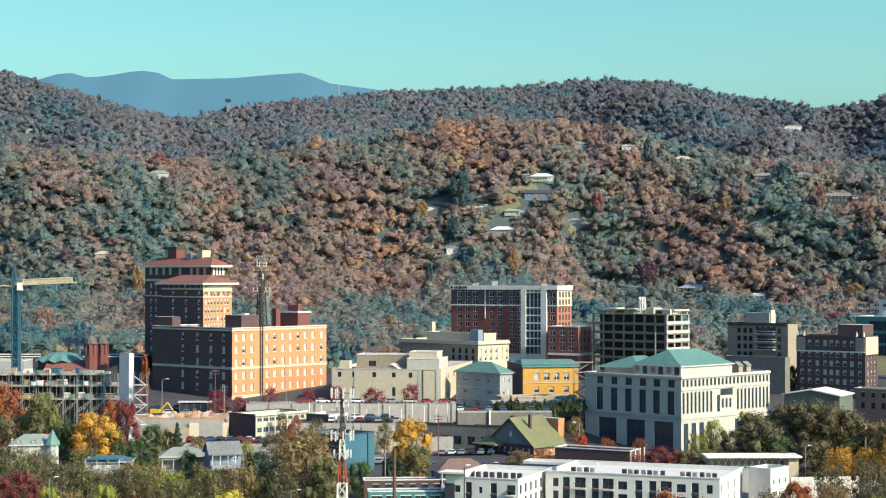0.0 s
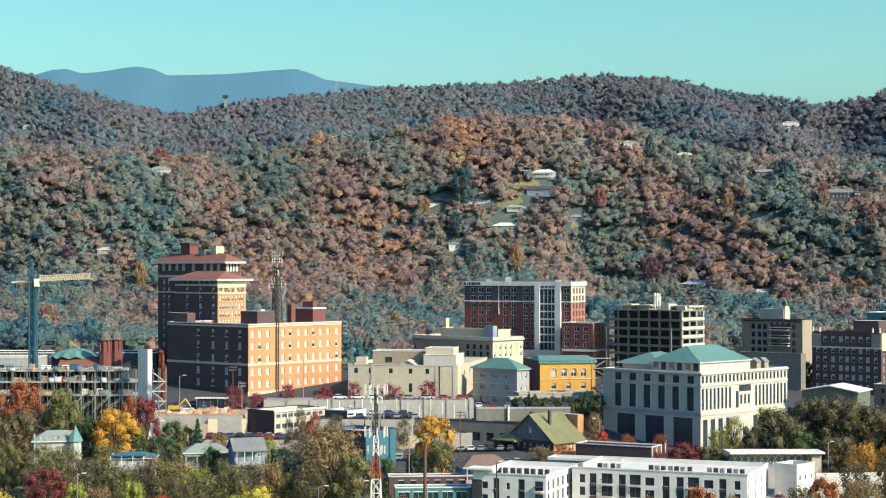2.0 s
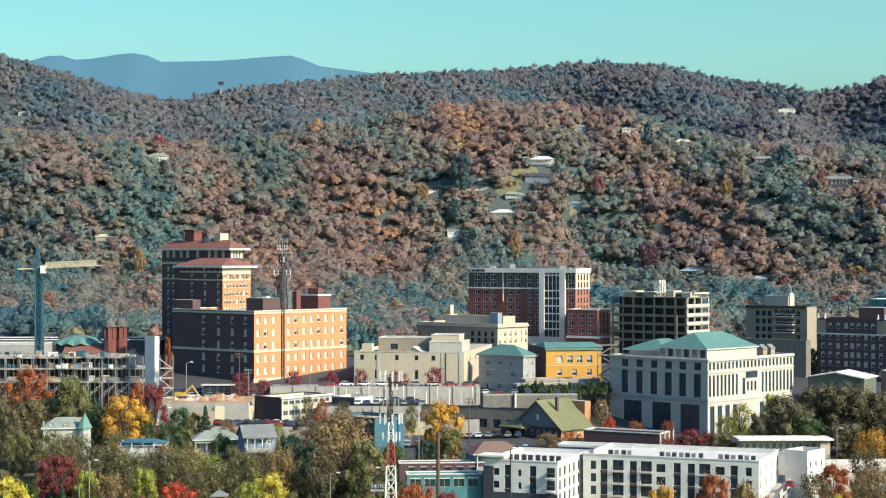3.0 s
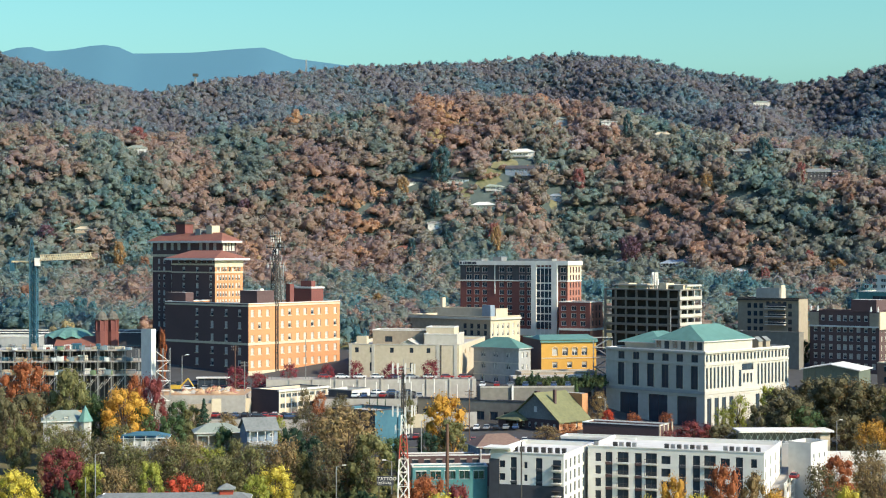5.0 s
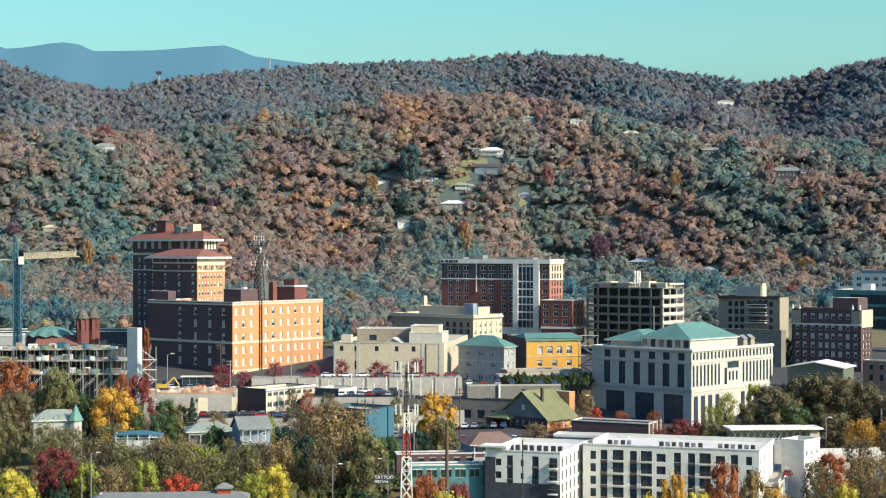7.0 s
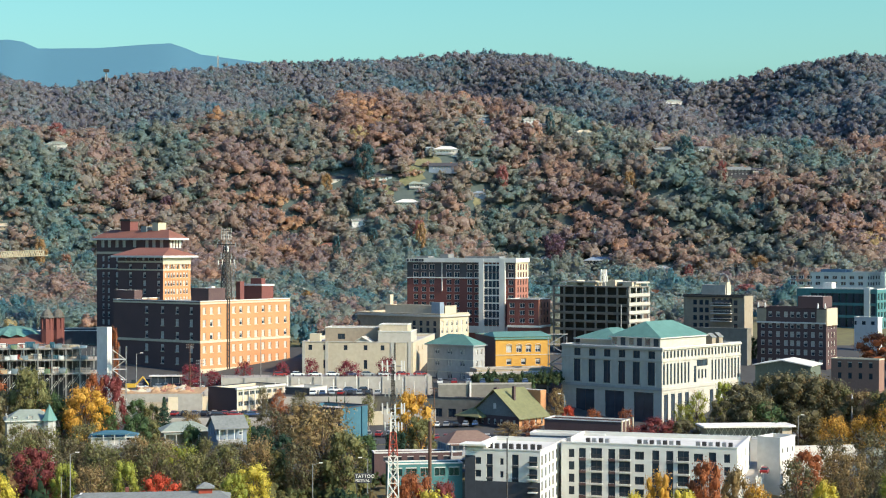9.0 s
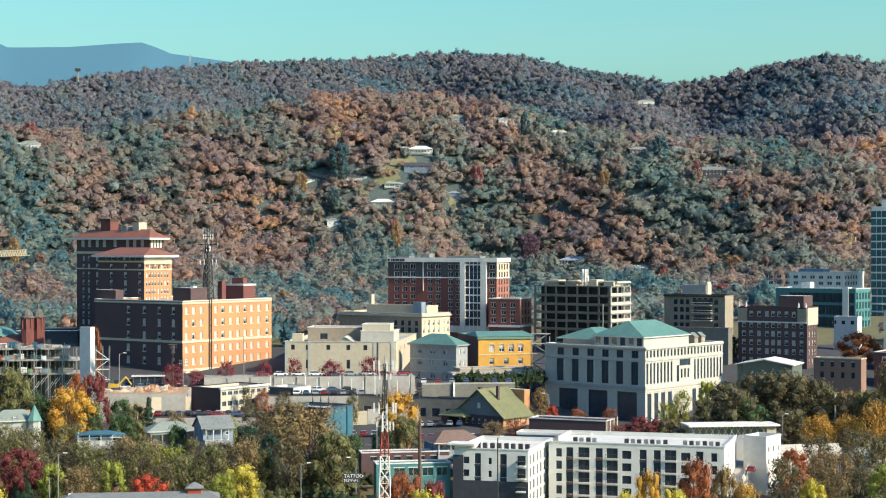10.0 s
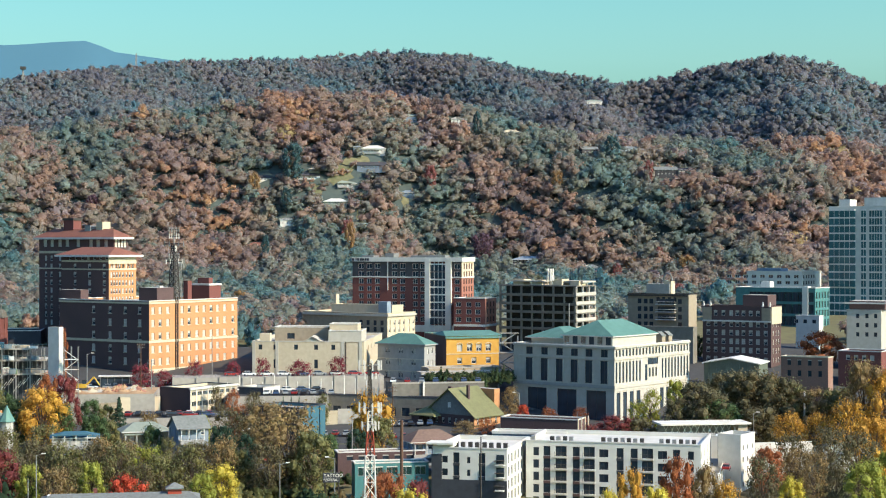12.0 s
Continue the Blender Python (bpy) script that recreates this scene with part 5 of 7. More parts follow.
block(sh, 10.24, 8.48, 22, 31.61, OFFWHITE, [("R", spread(1.5, 5, 2), [29.54], 1.0, 1.2, "dark")], left=CHAR, cap=CONC, roof=FLATROOF)
bl = thing("blue_shop", "long blue painted shop with flat roof", "building", corner_pose(-18.88, 468, 55))
# left wall in dark slate colour stands for the blue wall in shade
block(bl, 13.2, 14.92, 14, 30.64, BLUEWALL, [], cap=CHAR, left=GREYCLAD_OR_SHADE)
ledge(bl, "R", 10.04, 10.57, 14, 16.64, BLUESTEEL, 0.3, name="pilaster")
ga = thing("grey_garage", "long grey garage with flat roof", "building", corner_pose(25.8, 521, 66))
GAL = 37.68
block(ga, 3, GAL, 16, 28.35, CONC_DARK_OR_SHADED, [("L", spread(3, GAL - 3, 8), [22.54], 2.6, 2.6, "dark")], cap=CHAR)
dk = thing("concrete_deck", "concrete parking deck wall above the church", "retaining wall", corner_pose(10.74, 528, 4))
solid(dk, "wall", 0, 28.97, 0, 14, 18, 32.23, CONC_DARK_OR_SHADED, "dark mottled concrete wall", ASPHALT)
solid(dk, "rail", 0, 28.97, -0.1, 0.15, 32.23, 32.75, CONC)
solid(dk, "sign_post", 9.57, 10.1, -0.8, -0.3, 20, 32.92, WHITESTEEL)
PAVE_TOP = mat("street_paving", (0.36, 0.33, 0.28), (0.24, 0.22, 0.19), 0.9, 0.5, 0.06, 0.2)
rw = thing("retaining_wall", "pale concrete retaining wall below the street", "retaining wall", corner_pose(-56.95, 546, 3))
RWL = 66.77
solid(rw, "wall", 0, RWL, 0, 12, 24, 33.28, CONC, "pale concrete wall", PAVE_TOP)
for i in range(40):
    solid(rw, "rail_post", i * RWL / 40, i * RWL / 40 + 0.12, 0.1, 0.22, 33.28, 34.38, STEEL)
for i in range(10):
    solid(rw, "pier", i * RWL / 9.2, i * RWL / 9.2 + 0.4, -0.3, -0.005, 24, 33.63, CONC)
rf = thing("shed_roof", "open timber shed frame beside the construction yard", "shed", corner_pose(-70.42, 525, 14))
for i in range(9):
    g = Geo()
    g.tube((i * 1.3, 0, 22), (i * 1.3 + 2.2, 0, 29.5), 0.12, 0.12, DARKSTEEL, 4)
    part("rafter", g, rf)
solid(rf, "wall", -1, 11, -1, -0.6, 20, 29.2, CREAM, "cream block wall")
solid(rf, "wall", -8, -1.1, -1.4, -1.0, 20, 27.82, TANW)
br = thing("dark_brick_store", "dark brick store with pale flat roof", "building", corner_pose(59.42, 478, 62))
block(br, 7.51, 22.99, 14, 25.62, BRICK_DARK_OR_SHADED, [], cap=OFFWHITE, roof=WHITEROOF)
for i in range(4):
    ledge(br, "R", i * 3.2, i * 3.2 + 0.6, 14, 12.09, CREAM, 0.25, name="pier")
cp = thing("station_canopy", "white flat canopy on zigzag steel struts", "canopy", corner_pose(77.3, 455, 3))
CPL = 25.1
solid(cp, "roof", 0, CPL, -3, 6, 26.65, 27.1, WHITESTEEL, "thin white canopy roof")
for i in range(13):
    for k in (0, 1):
        g = Geo()
        x = 1 + i * (CPL - 4) / 12
        g.tube((x + (0 if k else 1.6), -1, 23.81), (x + (1.6 if k else 0), -1, 26.65), 0.12, 0.12, WHITESTEEL, 4)
        part("strut", g, cp)
solid(cp, "back_wall", 1, CPL - 3, 4, 4.3, 14, 26.65, GREYW)
solid(cp, "end_wall", CPL - 3.4, CPL - 0.8, -2, 4, 14, 26.65, CREAM)
sw = thing("white_wall", "long white screen wall beside the apartments", "wall", corner_pose(95.62, 430, 8))
solid(sw, "wall", 0, 17.45, 0, 0.5, 14, 24.37, WHITE)
ts = thing("teal_shop", "teal shopfront with white flat roof", "building", corner_pose(-7.08, 400, 6))
block(ts, 17.46, 5, 10, 24.1, TEALWALL, [("R", spread(2, 15.5, 5), [21.21], 2.6, 2.2, "teal")], cap=OFFWHITE, roof=WHITEROOF)
ts2 = thing("brown_shop", "dark brown shop with white roof edge", "building", corner_pose(-10.04, 425, 6))
block(ts2, 21.93, 5, 12, 23.7, BRICK_DARK_OR_SHADED, [("R", spread(3, 18, 6), [21.75], 1.6, 1.3, "dark")], cap=OFFWHITE, roof=FLATROOF)
fr = thing("red_brick_store", "red brick store with grey roof and square cupola", "building", corner_pose(-74.91, 372, 4))
FRL = 32.76
block(fr, FRL, 7, 8, 20.4, BRICK_RED, [], roof=None)
g = Geo()
g.hip(0, FRL, 0, 7, 20.5, 1.1, SHINGLE, 0.6, 0.85, 0.25, OFFWHITE)
part("roof", g, fr, "long grey shingle roof")
solid(fr, "cupola", 26.42, 29.35, 2, 4.5, 18, 22.47, REDSTEEL, "red painted cupola")
g = Geo()
g.hip(26.42, 29.35, 2, 4.5, 22.47, 1.1, SHINGLE, 0.5, 0.1, 0.2)
part("cupola_roof", g, fr)
solid(fr, "vent", 10.63, 11.36, 4, 5, 19, 22.47, BRICK_RED)
solid(fr, "skylight", 0.97, 5.07, 3, 5, 19, 21.38, WHITESTEEL)
# sign board whose first word can be read
sb = thing("sign_board", "dark sign board with white letters on two posts", "sign", pose(-14.89, 388, 0))
solid(sb, "board", 0, 3.82, 0, 0.3, 21.55, 23.72, CHAR)
for x in (0.4, 3.4):
    solid(sb, "post", x, x + 0.2, 0.1, 0.25, 12, 21.55, DARKSTEEL)
for word, z, size in (("TATTOO", 22.76, 1.05), ("FESTIVAL", 21.87, 0.8)):
    cu = bpy.data.curves.new("lettering", "FONT")
    cu.body, cu.size, cu.extrude = word, size, 0.02
    cu.materials.append(WHITESTEEL)
    ob = new("lettering", cu)
    ob.parent = sb
    ob.matrix_basis = Matrix.Translation((0.15, -0.05, z)) @ Matrix.Rotation(math.pi / 2, 4, "X")

# ---- church with the green roof ----
ch = thing("brick_church", "brick church with steep olive green roof", "church", corner_pose(33.52, 506, 45))
KU2, KL2 = 12.79, 18.75
block(ch, KU2, KL2, 13, 24.38, BRICK, [("L", spread(2, KL2 - 2, 7), [21.73], 1.0, 1.6, "sash"), ("R", spread(2, KU2 - 2, 4), [21.56], 1.0, 2.0, "sash")], left=BRICK_DARK_OR_SHADED, roof=None)
yc, ze = KL2 / 2, 24.38
g = Geo()
g.gable(0, KU2, 0, KL2, ze, 7.43, GREENROOF, SHINGLE, 0.9, 0.3)
part("roof", g, ch, "steep olive green gabled roof")
g = Geo()
g.box(-0.12, 0.02, yc - 0.5, yc + 0.5, ze + 2, ze + 3.6, OFFWHITE)
part("window", g, ch)
g = Geo()
g.hip(-3, 6, KL2 * 0.7, KL2 + 3, 23.89, 2.6, GREENROOF, 0.6, 0.2, 0.3)
part("side_roof", g, ch)
solid(ch, "side_aisle", -3, 6, KL2 + 0.01, KL2 + 3, 13, 23.55, BRICK_DARK_OR_SHADED)
solid(ch, "chimney", KU2 * 0.3, KU2 * 0.3 + 0.8, yc * 0.55, yc * 0.55 + 0.8, ze, 33.01, BRICK_DARK_OR_SHADED, "slim dark chimney")
solid(ch, "chimney", 1, 2.2, yc + 0.2, yc + 1.4, ze + 4, 32.52, BRICK_DARK_OR_SHADED)
solid(ch, "tower", KU2 + 1, 16.46, 3, 11, 14, 31.35, BRICK, "lit brick chimney tower", FLATROOF)

# ---- left: construction yard, dome, twin-towered basilica ----
cd = thing("construction_frame", "steel construction frame with raw decks", "building site", corner_pose(-140.16, 525, 4))
CDL = 46.72
for z in (36.43, 40.56, 44.01):
    solid(cd, "deck", 0, CDL * (1 if z < 42 else 0.9), 0, 12, z - 0.5, z, CONC)
    g = Geo()
    for i in range(40):
        g.box(i * CDL / 40, i * CDL / 40 + 0.06, -0.05, 0.05, z, z + 1.1, STEEL)
    g.box(0, CDL, -0.06, 0.06, z + 1.05, z + 1.15, BLUESTEEL)
    part("guard_rail", g, cd)
for i in range(12):
    solid(cd, "column", i * CDL / 11.2, i * CDL / 11.2 + 0.45, 0.2, 0.65, 20, 44.01, STEEL)
# added dark backing, makes the space below the decks look shaded
solid(cd, "back_wall", 0, CDL, 12, 12.4, 20, 43.66, CHAR, "added dark wall for the shade beneath the decks")
for i in range(34):
    g = Geo()
    x = i * CDL / 34
    g.tube((x, -0.6, 22), (x, -0.6, 42.97 + (i % 4) * 0.9), 0.07, 0.07, STEEL, 4)
    g.tube((x, -0.6, 31 + i % 3), (x + 2.2, -0.6, 34 + i % 3), 0.06, 0.06, WHITESTEEL, 4)
    part("scaffold_pole", g, cd)
rnd = random.Random(8)
for i in range(60):
    x, z = rnd.uniform(2, CDL - 4), rnd.choice((36.43, 40.56, 44.01))
    solid(cd, "stacked_material", x, x + rnd.uniform(0.6, 3), 1, 1 + rnd.uniform(1, 3), z, z + rnd.uniform(0.6, 1.8), rnd.choice((CREAM, REDSTEEL, WHITESTEEL, BLUESTEEL, TANW, STEEL)))
NETS = [mat("pale_site_sheet", (0.55, 0.56, 0.53), (0.42, 0.44, 0.42), 0.7, 1.0, 0.2, 0.0), mat("teal_site_net", (0.16, 0.20, 0.21), (0.11, 0.15, 0.16), 0.8, 1.0, 0.2, 0.0),
        mat("green_site_net", (0.15, 0.21, 0.12), (0.11, 0.16, 0.09), 0.8, 1.0, 0.2, 0.0), mat("raw_timber", (0.42, 0.30, 0.17), (0.30, 0.21, 0.12), 0.9, 1.5, 0.3, 0.0)]
net_rng = random.Random(21)
for i in range(26):
    x, z = net_rng.uniform(1, CDL - 4), net_rng.choice((36.43, 40.56, 44.01))
    w, h = net_rng.uniform(0.9, 2.6), net_rng.uniform(0.7, 1.6)
    g = Geo()
    sag = net_rng.uniform(0.1, 0.35)
    for k in range(4):
        a, b = x + w * k / 4, x + w * (k + 1) / 4
        da, db = sag * math.sin(math.pi * k / 4), sag * math.sin(math.pi * (k + 1) / 4)
        g.face([(a, -0.75 - da, z - 0.1), (b, -0.75 - db, z - 0.1), (b, -0.68 - db * 0.3, z + h - db), (a, -0.68 - da * 0.3, z + h - da)], NETS[i % 4])
    part("site_sheet", g, cd)
ec = thing("concrete_core", "raw pale concrete lift core", "building site", corner_pose(-88.86, 520, 58))
solid(ec, "shaft", 0, 2.03, 0, 4.07, 20, 50.61, OFFWHITE, "pale concrete shaft", CONC)
sc = thing("scaffold_stair", "steel scaffold stair beside the concrete core", "scaffold", pose(-85.12, 518, 0))
for x in (-2, 0, 2):
    for y in (0, 2):
        g = Geo()
        g.tube((x, y, 22), (x, y, 44.93), 0.1, 0.1, STEEL, 4)
        part("upright", g, sc)
for i in range(5):
    z = 29 + i * 3
    solid(sc, "platform", -2, 2, 0, 2, z, z + 0.15, WHITESTEEL)
    g = Geo()
    g.tube((-2 if i % 2 else 2, 0, z), (2 if i % 2 else -2, 0, z + 3), 0.1, 0.1, WHITESTEEL, 4)
    part("flight", g, sc)
gb = thing("grey_block", "grey rendered block with loading bays", "building", corner_pose(-159.45, 590, 3))
block(gb, 18.76, 14, 30, 44.43, GREYW, [("R", [3, 6], [40.17], 1.6, 1.8, "dark")], cap=OFFWHITE)
ll = thing("long_hall", "long dark hall with white roof edge", "building", corner_pose(-177.16, 640, 2))
block(ll, 67.23, 20, 34, 43.51, CHAR, [], cap=WHITESTEEL, roof=FLATROOF)
dm = thing("arena_roof", "shallow green arena roof with scalloped edge", "arena", pose(-138.05, 632, 0))
g = Geo()
R, n = 9.53, 24
zb, zt = 42.25, 45.98
ring = [[(R * f * math.cos(2 * math.pi * i / n), R * f * math.sin(2 * math.pi * i / n), zt - (zt - zb) * f ** 2.2 * (1 - 0.25 * (i % 2) * f)) for i in range(n)] for f in (0.02, 0.35, 0.65, 0.85, 1.0)]
for r0, r1 in zip(ring, ring[1:]):
    for i in range(n):
        g.face([r0[i], r1[i], r1[(i + 1) % n], r0[(i + 1) % n]], COPPER)
part("roof", g, dm, "pale green metal dome")
g = Geo()
g.tube((0, 0, 34), (0, 0, zb + 0.6), R * 0.9, R * 0.9, BRICK_DARK_OR_SHADED, 20)
part("drum", g, dm)
DOMETILE = mat("weathered_dome_tile", (0.13, 0.13, 0.11), (0.09, 0.075, 0.06), 0.8, 2.0, 0.3, 0.2)
ba = thing("basilica", "red brick basilica with two domed bell towers", "church", pose(-123.62, 622, 0))
for x, y in ((-1.12, 0), (1.84, 5)):
    g = Geo()
    r = 1.9
    g.tube((x, y, 30), (x, y, 44.81), r * 1.25, r * 1.2, BRICK_RED, 8)
    part("tower", g, ba, "octagonal red brick bell tower")
    g = Geo()
    g.tube((x, y, 44.81), (x, y, 48.89), r * 1.1, r * 1.05, BRICK_RED, 8)
    part("belfry", g, ba)
    for k in range(8):
        a = k * math.pi / 4
        g = Geo()
        g.tube((x + r * 1.1 * math.cos(a), y + r * 1.1 * math.sin(a), 45.22), (x + r * 1.1 * math.cos(a), y + r * 1.1 * math.sin(a), 49.3), 0.3, 0.3, BRICK_RED, 5)
        part("belfry_column", g, ba)
    g = Geo()
    zz = 49.7
    prof = [(r * 1.35, zz - 0.5), (r * 1.35, zz), (r * 1.1, zz + 0.1), (r * 1.0, zz + 1.0), (r * 0.7, zz + 1.9), (r * 0.3, zz + 2.5), (0.25, zz + 2.6), (0.25, zz + 4.0), (0.05, zz + 4.6)]
    for (ra, za), (rb, zb2) in zip(prof, prof[1:]):
        for k in range(10):
            a, b = k * math.pi / 5, (k + 1) * math.pi / 5
            g.face([(x + ra * math.cos(a), y + ra * math.sin(a), za), (x + ra * math.cos(b), y + ra * math.sin(b), za), (x + rb * math.cos(b), y + rb * math.sin(b), zb2), (x + rb * math.cos(a), y + rb * math.sin(a), zb2)], DOMETILE)
    part("dome", g, ba, "tiled dome with lantern")
nave = Geo()
nave.box(-17.34, -2.45, -2, 10, 32, 39.91, BRICK)
part("nave", nave, ba, "red brick nave")
nave = Geo()
nave.gable(-17.34, -2.45, -2, 10, 39.91, 3, TILE, BRICK)
part("nave_roof", nave, ba, "red tiled nave roof")

# ---- tower crane ----
cr = thing("tower_crane", "tower crane with blue mast and cream jib", "crane", pose(-130.49, 545, 0))
lattice(cr, "mast", 0, 0, 28, 71.07, 1.5, 1.5, (BLUESTEEL,), 2.4, 0.24)
solid(cr, "mast_ladder", -0.35, 0.35, -0.35, 0.35, 28, 71.07, BLUESTEEL, "blue ladder shaft")
lattice(cr, "cathead", -0.6, 0, 71.07, 78.22, 1.2, 0.3, (BLUESTEEL,), 2, 0.14)
JX, JD = 20.38, 0.35
zj, ze = 71.07, 71.96
ang = -0.5


def jib_point(d, dy, dz):
    return (d, -d * 0.25 + dy, zj + (ze - zj) * d / JX + dz)


g = Geo()
for dy in (-0.8, 0.8):
    g.tube(jib_point(-7, dy, 0), jib_point(JX, dy, 0), 0.16, 0.16, CREAMSTEEL, 5)
g.tube(jib_point(2, 0, 1.7), jib_point(JX - 1, 0, 1.7), 0.16, 0.16, CREAMSTEEL, 5)
part("jib_chord", g, cr, "cream jib")
g = Geo()
for i in range(22):
    a, b = 2 + i * (JX - 3) / 22, 2 + (i + 1) * (JX - 3) / 22
    for dy in (-0.8, 0.8):
        g.tube(jib_point(a, dy, 0), jib_point((a + b) / 2, 0, 1.7), 0.1, 0.1, CREAMSTEEL, 4)
        g.tube(jib_point((a + b) / 2, 0, 1.7), jib_point(b, dy, 0), 0.1, 0.1, CREAMSTEEL, 4)
part("jib_lacing", g, cr)
solid(cr, "counterweight", -7.86, -6.43, 0.6, 2.6, 67.85, 72.14, BLUESTEEL, "blue counterweight")
solid(cr, "machine_deck", -7.15, 0, 0.4, 2.2, zj - 0.5, zj, CREAMSTEEL)
solid(cr, "cab", 0.6, 2.2, -1.6, -0.2, zj - 1.6, zj + 0.9, WHITESTEEL, "white cab")
for p, q in (((-0.6, 0, 78.04), jib_point(JX * 0.42, 0, 3.8)), ((-0.6, 0, 78.04), (-6.43, 1.4, zj + 0.4)), (jib_point(JX * 0.42, 0, 3.8), jib_point(JX * 0.42, 0, 1.7)), (jib_point(JX * 0.42, 0, 3.8), jib_point(JX * 0.39, 0, 1.7))):
    g = Geo()
    g.tube(p, q, 0.09, 0.09, STEEL, 4)
    part("tie", g, cr)

# ---- lattice phone mast, poles and street lamps ----
lm = thing("phone_mast", "red and white lattice phone mast with antenna racks", "radio mast", pose(-7.38, 336, 0))
LB = 24.31
lattice(lm, "mast", 0, 0, LB - 8, 28.72, 1.9, 1.45, (WHITESTEEL,), 3, 0.13)
lattice(lm, "mast", 0, 0, 28.72, 34.01, 1.45, 1.2, (WHITESTEEL,), 2.7, 0.14)
lattice(lm, "mast", 0, 0, 34.01, 38.63, 1.2, 0.8, (REDSTEEL,), 1.6, 0.13)
lattice(lm, "mast", 0, 0, 38.63, 42.49, 0.8, 0.6, (WHITESTEEL,), 1.6, 0.12)
lattice(lm, "mast", 0, 0, 42.49, 51.86, 0.6, 0.35, (DARKSTEEL,), 1.6, 0.1)
for y, r, n, h in ((653, 2.2, 9, 1.9), (672, 1.2, 5, 1.2), (700, 1.5, 6, 1.6), (728, 2.2, 9, 2.0), (760, 1.7, 7, 1.6)):
    antenna_ring(lm, 0, 0, 75 - (y - 440) * 336 / 3049, r, n, h, OFFWHITE if n % 2 else STEEL, 0.27)
g = Geo()
g.tube((0, 0, 51.31), (0, 0, 53.4), 0.06, 0.04, STEEL, 5)
part("lightning_rod", g, lm)
solid(lm, "cable_run", -0.15, 0.15, -0.4, -0.2, LB, 50.76, DARKSTEEL)


def pole(name, label, category, x, y, top, r, m, arm=0.0, cross=False):
    p = thing(name, label, category, pose(x, y, 0))
    g = Geo()
    g.tube((0, 0, ground_z(x, y) - 0.3), (0, 0, top), r, r * 0.8, m, 8)
    part("post", g, p)
    if arm:
        g = Geo()
        g.tube((0, 0, top - 0.2), (arm, 0, top + 0.3), 0.06, 0.05, STEEL, 5)
        part("bracket", g, p)
        g = Geo()
        g.box(arm - 0.1 if arm > 0 else arm - 0.8, arm + 0.8 if arm > 0 else arm + 0.1, -0.2, 0.2, top + 0.2, top + 0.4, WHITESTEEL)
        part("lamp_head", g, p)
    if cross:
        for k in (0.6, 1.5):
            g = Geo()
            g.box(-1.2, 1.2, -0.08, 0.08, top - k, top - k + 0.16, m)
            for i in (-1.1, -0.5, 0.5, 1.1):
                g.tube((i, 0, top - k + 0.16), (i, 0, top - k + 0.5), 0.07, 0.05, STEEL, 5)
            part("crossarm", g, p)
    return p


pole("utility_pole", "tall thick brown wooden utility pole", "pole", 1.08, 365, 37.77, 0.42, POLEWOOD)
pole("lamp_mast", "tall dark lamp mast with round head", "street lamp", 16.19, 350, 35.74, 0.16, DARKSTEEL, 0.5)
pole("utility_pole", "brown utility pole with crossarms", "pole", 60.26, 352, 28.82, 0.2, POLEWOOD)
pole("utility_pole", "grey utility pole with crossarms", "pole", -77.78, 385, 28.91, 0.14, STEEL, 1.2)
pole("utility_pole", "slim utility pole in the hollow", "pole", -78.89, 380, 24.4, 0.13, STEEL)
pole("street_lamp", "grey steel street lamp", "street lamp", -24.49, 395, 24.99, 0.13, STEEL, 1.5)
pole("street_lamp", "grey steel street lamp", "street lamp", -11.88, 398, 25.79, 0.13, STEEL, -1.4)
pole("utility_pole", "utility pole before the church", "pole", 6.78, 470, 36.46, 0.16, POLEWOOD, 0, True)
pole("utility_pole", "utility pole by the blue shop", "pole", -5.77, 440, 30.99, 0.15, STEEL)
pole("street_lamp", "street lamp before the brick block", "street lamp", -82.71, 540, 41.35, 0.14, STEEL, 1.3)
pole("utility_pole", "utility pole before the brick block", "pole", -66.67, 545, 44.26, 0.16, POLEWOOD, 0, True)
pole("utility_pole", "utility pole before the brick block", "pole", -63.05, 540, 39.58, 0.15, STEEL, 0, True)
pole("utility_pole", "utility pole before the brick block", "pole", -44.74, 550, 46.14, 0.13, STEEL)
pole("street_lamp", "street lamp behind the church", "street lamp", 46.87, 505, 31.11, 0.14, STEEL, -1.2)
pole("flag_pole", "tall grey pole on the parking structure", "pole", 76.82, 590, 54.68, 0.22, STEEL)
pole("utility_pole", "utility pole by the white house", "pole", -101.59, 440, 31.71, 0.14, STEEL)
pole("utility_pole", "utility pole on the lawn", "pole", -111.21, 445, 30.92, 0.14, POLEWOOD)
pole("street_lamp", "tall white steeple-like lamp post", "street lamp", 122.48, 470, 33.98, 0.3, WHITESTEEL)
pole("street_lamp", "small lamp beside the big trees", "street lamp", 103.57, 455, 29.49, 0.14, STEEL, 0.8)


